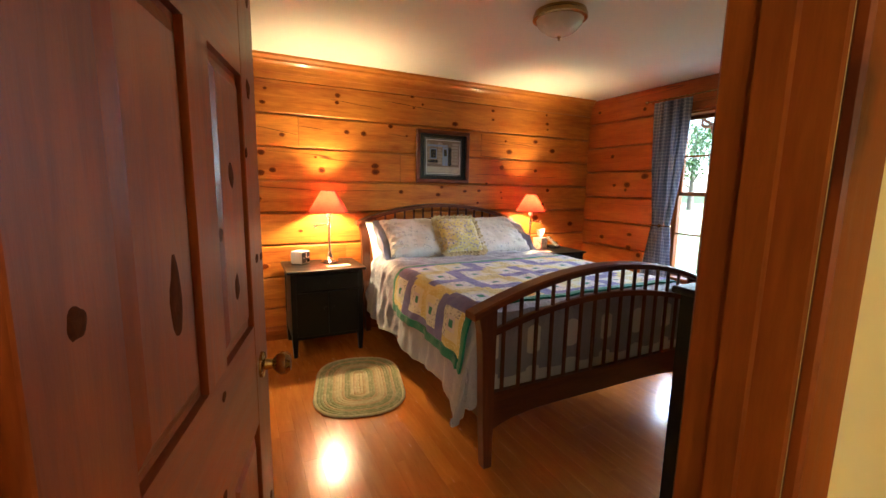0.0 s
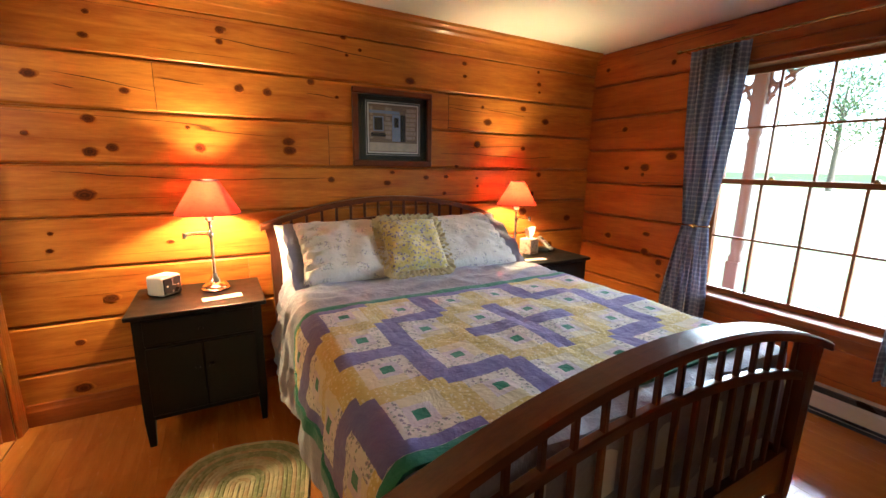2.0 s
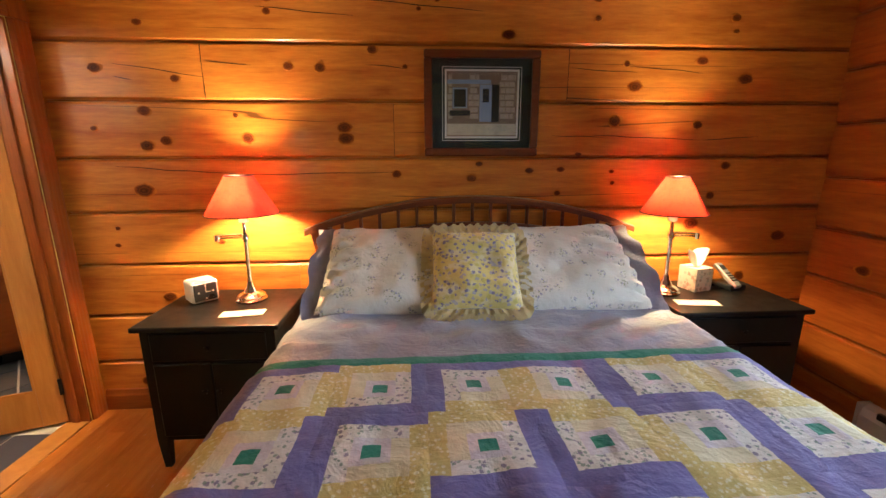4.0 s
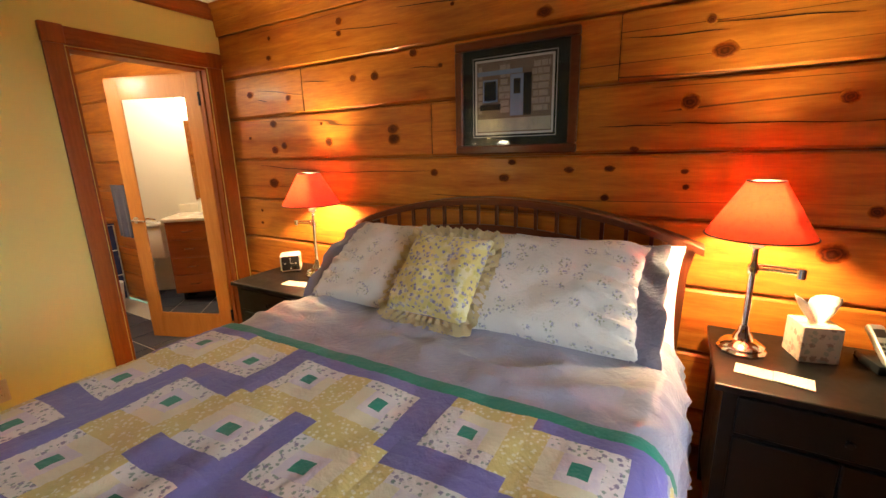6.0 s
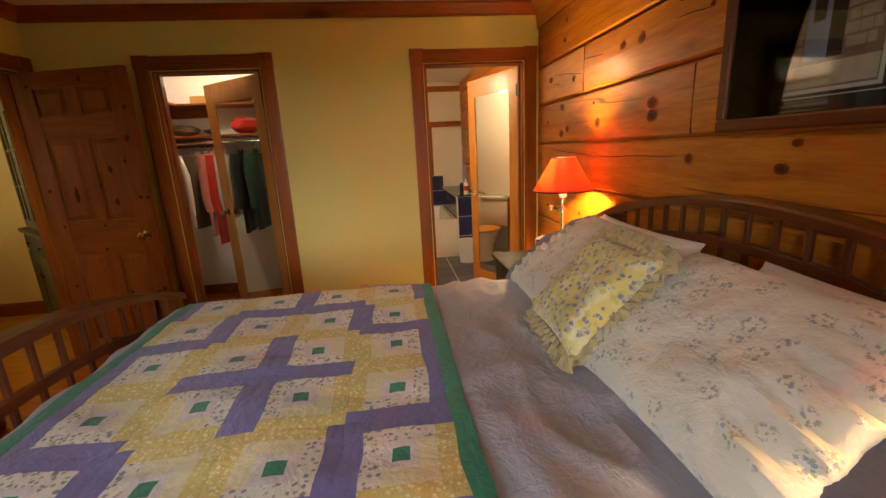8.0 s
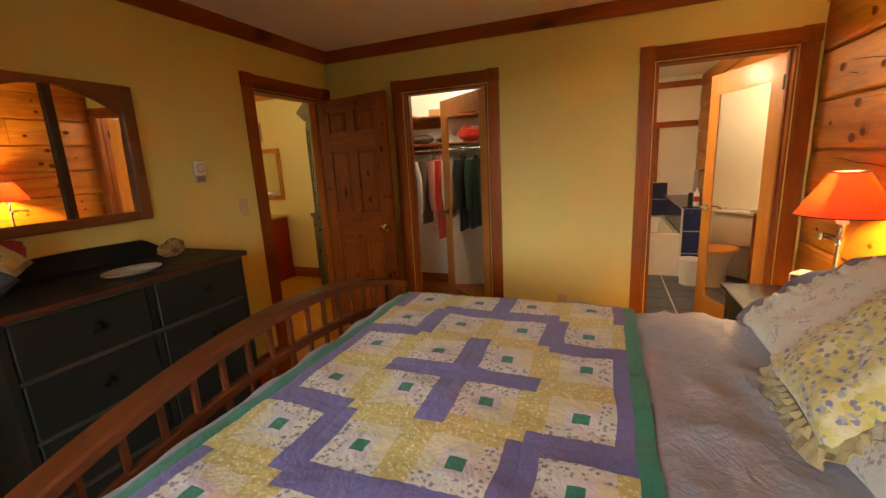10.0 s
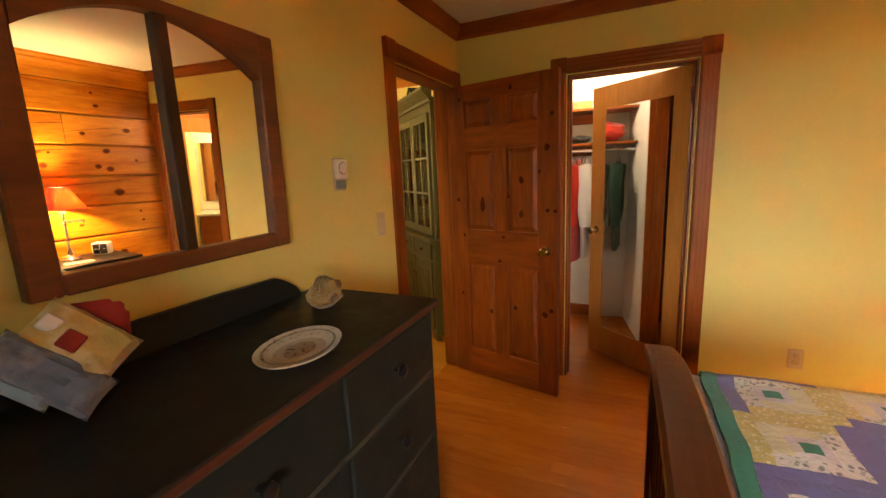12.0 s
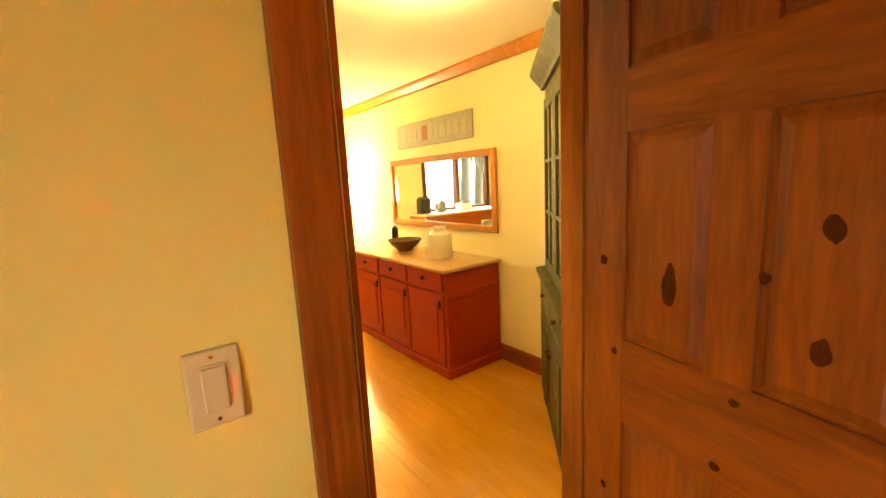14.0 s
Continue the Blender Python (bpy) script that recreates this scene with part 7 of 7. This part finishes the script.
    part("cornice_return", strip(crown, (-0.47, 0.028, 1.994), (-0.47, 0.12, 1.994), (-1, 0, 0)), GREENPAINT, d)
    for xa, xb in ((-0.42, -0.003), (0.003, 0.42)):
        dd = part("glazed_door", box(xa, xa + 0.045, 0.012, 0.030, 0.92, 1.92), GREENPAINT, d)
        part("door_stile", box(xb - 0.045, xb, 0.012, 0.030, 0.92, 1.92), GREENPAINT, dd)
        for z0, z1 in ((0.92, 0.985), (1.86, 1.92)):
            part("door_rail", box(xa + 0.045, xb - 0.045, 0.0125, 0.0295, z0, z1), GREENPAINT, dd)
        for z in (1.275, 1.57):
            part("muntin", box(xa + 0.045, xb - 0.045, 0.014, 0.028, z - 0.008, z + 0.008), GREENPAINT, dd)
        xm = (xa + xb) / 2
        part("muntin", box(xm - 0.008, xm + 0.008, 0.0145, 0.0275, 0.985, 1.86), GREENPAINT, dd)
        for z0, z1 in ((0.985, 1.267), (1.283, 1.562), (1.578, 1.86)):
            for x0, x1 in ((xa + 0.045, xm - 0.008), (xm + 0.008, xb - 0.045)):
                p = part("pane", box(x0, x1, 0.020, 0.022, z0, z1), PICGLASS, dd)
                p.visible_shadow = False
    rr = random.Random(3)
    m0 = pose(-0.57, -0.70, 0, 0, 0, 45.5)
    for z in (0.901, 1.239, 1.579):
        for x in (-0.30, -0.16, -0.02, 0.14, 0.28):
            g = tagged(thing("glass_jar"), "small glass or china piece in the hutch", "jar", "china in the hutch")
            r, h = rr.uniform(0.025, 0.045), rr.uniform(0.07, 0.16)
            g.matrix_basis = m0 @ pose(x, 0.11 + rr.uniform(-0.015, 0.02), z)
            part("body", lathe([(0, 0), (r, 0.0), (r * 1.05, h * 0.6), (r * 0.6, h * 0.85), (r * 0.7, h), (r * 0.6, h), (0, h * 0.6)], 14), rr.choice([PORCELAIN, FROST, STONEWARE, BRASS]), g, "", True)
    # birdhouse on the cornice
    b = tagged(thing("birdhouse"), "small rustic birdhouse on top of the hutch", "birdhouse")
    b.matrix_basis = m0 @ pose(-0.20, 0.13, 2.041)
    part("box", box(-0.06, 0.06, -0.05, 0.05, 0, 0.11, 0.002), SIGNWOOD, b)
    bm = bmesh.new()
    tri = [(-0.06, 0.11), (0.06, 0.11), (0.0, 0.175)]
    ends = [[bm.verts.new((x, y, z)) for x, z in tri] for y in (-0.05, 0.05)]
    for k in range(3):
        bm.faces.new((ends[0][k], ends[0][(k + 1) % 3], ends[1][(k + 1) % 3], ends[1][k]))
    bm.faces.new(ends[0])
    bm.faces.new(ends[1][::-1])
    part("gable", bm, SIGNWOOD, b)
    for s in (-1, 1):
        bm = box(0, 0.105, -0.065, 0.065, 0, 0.008)
        r = part("roof_board", bm, BLACKWOOD, b, "dark roof board")
        r.matrix_basis = pose(0, 0, 0.183, 0, 47, 0) if s > 0 else pose(0, 0, 0.183, 0, 47, 180)
    part("entry_hole", lathe([(0, 0.001), (0.017, 0.001), (0.018, 0)], 14, m=Matrix.Translation((0, -0.050, 0.07)) @ Matrix.Rotation(radians(90), 4, "X")), BLACKP, b)
    part("perch", tube([(0, -0.05, 0.04), (0, -0.09, 0.04)], 0.004, 6), SIGNWOOD, b)


hutch()


def hall_light():
    d = tagged(thing("hall_ceiling_light", -0.035, -1.00, HTOP), "lit flush ceiling light in the hall", "ceiling light")
    part("rim", lathe([(0.02, 0), (0.11, 0), (0.115, -0.02), (0.10, -0.03)], 28), BRASS, d, "", True)
    b = part("bowl", lathe([(0.10, -0.03), (0.085, -0.055), (0.05, -0.072), (0, -0.078)], 28), BULB_WHITE, d, "glowing glass bowl", True)
    b.visible_shadow = False


hall_light()


def far_lamp():
    tb = tagged(thing("side_table", -0.83, -4.05, 0), "dark side table at the end of the hall", "table")
    part("top", box(-0.25, 0.25, -0.25, 0.25, 0.68, 0.71, 0.005), BLACKWOOD, tb)
    for a in (-0.21, 0.21):
        for b in (-0.21, 0.21):
            part("leg", box(a - 0.02, a + 0.02, b - 0.02, b + 0.02, 0, 0.68), BLACKWOOD, tb)
    d = tagged(thing("hall_lamp", -0.83, -4.05, 0.71), "lit lamp with a white drum shade on the side table", "table lamp")
    part("base", lathe([(0, 0), (0.08, 0), (0.085, 0.02), (0.03, 0.05), (0.05, 0.16), (0.055, 0.25), (0.02, 0.38), (0.012, 0.55), (0, 0.56)], 18), BLACKWOOD, d, "", True)
    s = part("shade", lathe([(0.19, 0.56), (0.17, 0.86)], 28), SHADE_LIT, d, "glowing white shade", True)
    s.visible_shadow = False


far_lamp()

# ---- outside the window ----
g = bmesh.new()
box(-400, 400, -400, 400, -1.02, -0.62, bm=g)
setting("ground", g, GRASS, "sunlit summer lawn", "lawn")
deck = tagged(new("porch_deck"), "weathered porch deck outside the window", "deck", kind="structure")
for k in range(12):
    part("board", box(W + 0.21 + 0.125 * k, W + 0.328 + 0.125 * k, -1.0, 6.0, -0.14, -0.10, 0.003), PORCHWOOD, deck)
part("skirt", box(W + 0.21, W + 1.70, -1.0, 6.0, -0.62, -0.141), PORCHWOOD, deck)
setting("porch_roof", box(W + 0.21, W + 1.95, -1.2, 6.2, 2.50, 2.60), PORCHWOOD, "porch roof over the window", "roof")
setting("porch_beam", box(5.47, 5.57, -1.0, 6.0, 2.33, 2.50, 0.006), PORCHWOOD, "porch beam", "beam")


def porch_post(y):
    d = tagged(thing("porch_post", 5.52, y, -0.10), "turned porch post with scroll-cut brackets", "post", "porch posts")
    part("shaft", lathe([(0.058, 0.62), (0.062, 0.66), (0.045, 0.70), (0.052, 0.76), (0.060, 0.80), (0.048, 0.86), (0.048, 1.72), (0.058, 1.76), (0.044, 1.82), (0.060, 1.86), (0.058, 1.90)], 20), PORCHWOOD, d, "", True)
    part("lower_block", box(-0.058, 0.058, -0.058, 0.058, 0.0, 0.62, 0.008), PORCHWOOD, d)
    part("upper_block", box(-0.058, 0.058, -0.058, 0.058, 1.90, 2.43, 0.008), PORCHWOOD, d)
    for s in (-1, 1):
        bm = bmesh.new()
        for c, r, a0, a1 in (((0.16, 2.36), 0.10, 150, 330), ((0.26, 2.38), 0.055, 10, 260), ((0.10, 2.24), 0.05, 60, 290)):
            pts = [(0, s * (c[0] + r * math.cos(radians(a0 + (a1 - a0) * k / 14))), min(2.42, c[1] + r * math.sin(radians(a0 + (a1 - a0) * k / 14)))) for k in range(15)]
            tube(pts, [0.016 + 0.006 * math.sin(k / 14 * math.pi) for k in range(15)], 8, bm)
        tube([(0, s * 0.058, 2.12), (0, s * 0.14, 2.30), (0, s * 0.33, 2.42)], 0.018, 8, bm)
        part("bracket", bm, PORCHWOOD, d, "scroll-cut bracket", True)
    return d


pp = porch_post(2.76)
copy_thing(pp, pose(5.52, 0.10, -0.10))


def adirondack(x, y, rz):
    d = tagged(thing("adirondack_chair", x, y, -0.62, rz), "slate-blue wooden garden chair on the lawn", "chair")
    for k in range(5):
        b = part("back_slat", box(-0.24 + 0.10 * k, -0.155 + 0.10 * k, -0.012, 0.012, 0, 0.80 + 0.05 * (2 - abs(k - 2)), 0.008), ADIRONDACK, d)
        b.matrix_basis = pose(0, 0.20, 0.30, -22, 0, 0)
    for k in range(5):
        part("seat_slat", box(-0.26, 0.26, -0.32 + 0.10 * k, -0.235 + 0.10 * k, 0.40 - 0.025 * k, 0.42 - 0.025 * k, 0.004), ADIRONDACK, d)
    for s in (-1, 1):
        part("arm", box(s * 0.34 - 0.06, s * 0.34 + 0.06, -0.36, 0.34, 0.58, 0.605, 0.008), ADIRONDACK, d)
        part("leg", box(s * 0.30 - 0.02, s * 0.30 + 0.02, -0.34, -0.24, 0, 0.58, 0.004), ADIRONDACK, d)
        part("leg", box(s * 0.28 - 0.015, s * 0.28 + 0.015, -0.24, 0.42, 0.12, 0.24, 0.004), ADIRONDACK, d)
        part("leg", box(s * 0.30 - 0.02, s * 0.30 + 0.02, 0.30, 0.38, 0, 0.58, 0.004), ADIRONDACK, d)


adirondack(7.6, 0.85, 100)


def tree(x, y, h, seed):
    rr = random.Random(seed)
    d = tagged(thing("tree", x, y, -0.63), "leafy green tree beyond the lawn", "tree", "trees beyond the lawn")
    part("trunk", tube([(0, 0, 0), (0.1, 0.05, h * 0.3), (0.0, 0.1, h * 0.6), (0.1, 0, h * 0.9)], [0.32, 0.24, 0.15, 0.05], 10), BARK, d, "", True)
    bm = bmesh.new()
    clumps = []
    for k in range(7):
        a, r, z = rr.uniform(0, 6.28), rr.uniform(0.8, h * 0.30), h * rr.uniform(0.30, 0.75)
        tip = Vector((r * math.cos(a), r * math.sin(a), z + h * 0.12))
        tube([(0.05, 0.05, z * 0.8), tip * 0.6 + Vector((0, 0, z * 0.35)), tip], [0.10, 0.06, 0.02], 6, bm)
        clumps.append((tip, h * rr.uniform(0.12, 0.2)))
    part("limbs", bm, BARK, d)
    clumps += [(Vector((rr.uniform(-0.16, 0.16) * h, rr.uniform(-0.16, 0.16) * h, h * rr.uniform(0.45, 0.95))), h * rr.uniform(0.12, 0.20)) for k in range(8)]
    verts, faces = [], []
    for c, r in clumps:
        for k in range(110):
            v = Vector((rr.gauss(0, 1), rr.gauss(0, 1), rr.gauss(0, 1))).normalized() * r * rr.uniform(0.5, 1.05)
            u = Vector((rr.gauss(0, 1), rr.gauss(0, 1), rr.gauss(0, 1))).normalized() * 0.20
            w = u.cross(Vector((rr.gauss(0, 1), rr.gauss(0, 1), rr.gauss(0, 1)))).normalized() * 0.13
            p, n = c + v, len(verts)
            verts += [p - u, p - w * 0.8, p + u, p + w * 0.8]
            faces.append((n, n + 1, n + 2, n + 3))
    me = bpy.data.meshes.new("crown")
    me.from_pydata([tuple(v) for v in verts], [], faces)
    me.materials.append(LEAF)
    ob = new("crown", me)
    ob.parent = d


for k in range(9):
    tree(44 + 6 * (k % 3), -26 + 9.0 * k, 9 + 2.5 * ((k * 7) % 3), 20 + k)
for k in range(8):
    tree(-9 + 3.2 * k, -15.5 - 2.5 * (k % 2), 9 + (k % 3) * 2, 60 + k)

# ---- floors, plank by plank ----
setting("subfloor", box(CXB, W + 0.05, -T, H, -0.10, -0.013), BLACKWOOD, "dark subfloor", "floor")
floor = tagged(new("floor"), "orange-toned polished maple plank floor", "floor", kind="structure")
rp = random.Random(8)
PW = 0.0830
lengths = (0.62, 0.88, 1.14, 1.42)
planks = [mesh_of("plank", box(-PW / 2 + 0.0001, PW / 2 - 0.0001, -L / 2 + 0.0001, L / 2 - 0.0001, -0.012, 0.0, 0.0005), FLOOR) for L in lengths]
x = PW / 2
while x < W + 0.02:
    y = -rp.uniform(0.1, 0.7)
    while y < H:
        k = rp.randrange(4)
        c = y + lengths[k] / 2
        if c + lengths[k] / 2 > -T:
            ob = new("plank", planks[k])
            ob.parent = floor
            over = max(0.0, y + lengths[k] - H - 0.02)
            ob.scale.y = 1 - over / lengths[k]
            ob.location = (x, c - over / 2, rp.uniform(-0.0003, 0.0))
        y += lengths[k]
    x += PW


def plank_sheet(name, x0, x1, y0, y1, mat, label, seed):
    rr = random.Random(seed)
    root = tagged(new(name), label, "floor", kind="structure")
    verts, faces = [], []

    def piece(a, b, c, e):
        n = len(verts)
        q = 0.0004
        verts.extend([(a, c, -0.012), (b, c, -0.012), (b, e, -0.012), (a, e, -0.012), (a + q, c + q, 0), (b - q, c + q, 0), (b - q, e - q, 0), (a + q, e - q, 0)])
        faces.extend([(n + 4, n + 5, n + 6, n + 7), (n, n + 1, n + 5, n + 4), (n + 1, n + 2, n + 6, n + 5), (n + 2, n + 3, n + 7, n + 6), (n + 3, n, n + 4, n + 7)])
    x = x0
    while x < x1 - 0.01:
        y = y0
        first = rr.uniform(0.2, 1.2)
        while y < y1 - 0.005:
            L = min(first or rr.uniform(0.6, 1.4), y1 - y)
            first = 0
            piece(x, min(x + PW, x1), y, y + L)
            y += L
        x += PW
    me = bpy.data.meshes.new("planks")
    me.from_pydata(verts, [], faces)
    me.materials.append(mat)
    ob = new("planks", me)
    ob.parent = root
    tagged(ob, kind="stuff")


plank_sheet("closet_floor", CXB, -0.001, CY0, CY1, FLOOR, "orange maple planks in the closet", 2)
plank_sheet("hall_floor", HX, 3.8, HY, -T - 0.001, HALL_FLOOR, "pale polished maple planks in the hall", 3)
setting("hall_subfloor", box(HX - T, 3.92, HY - 0.14, -T, -0.10, -0.013), BLACKWOOD, "dark subfloor under the hall", "floor")
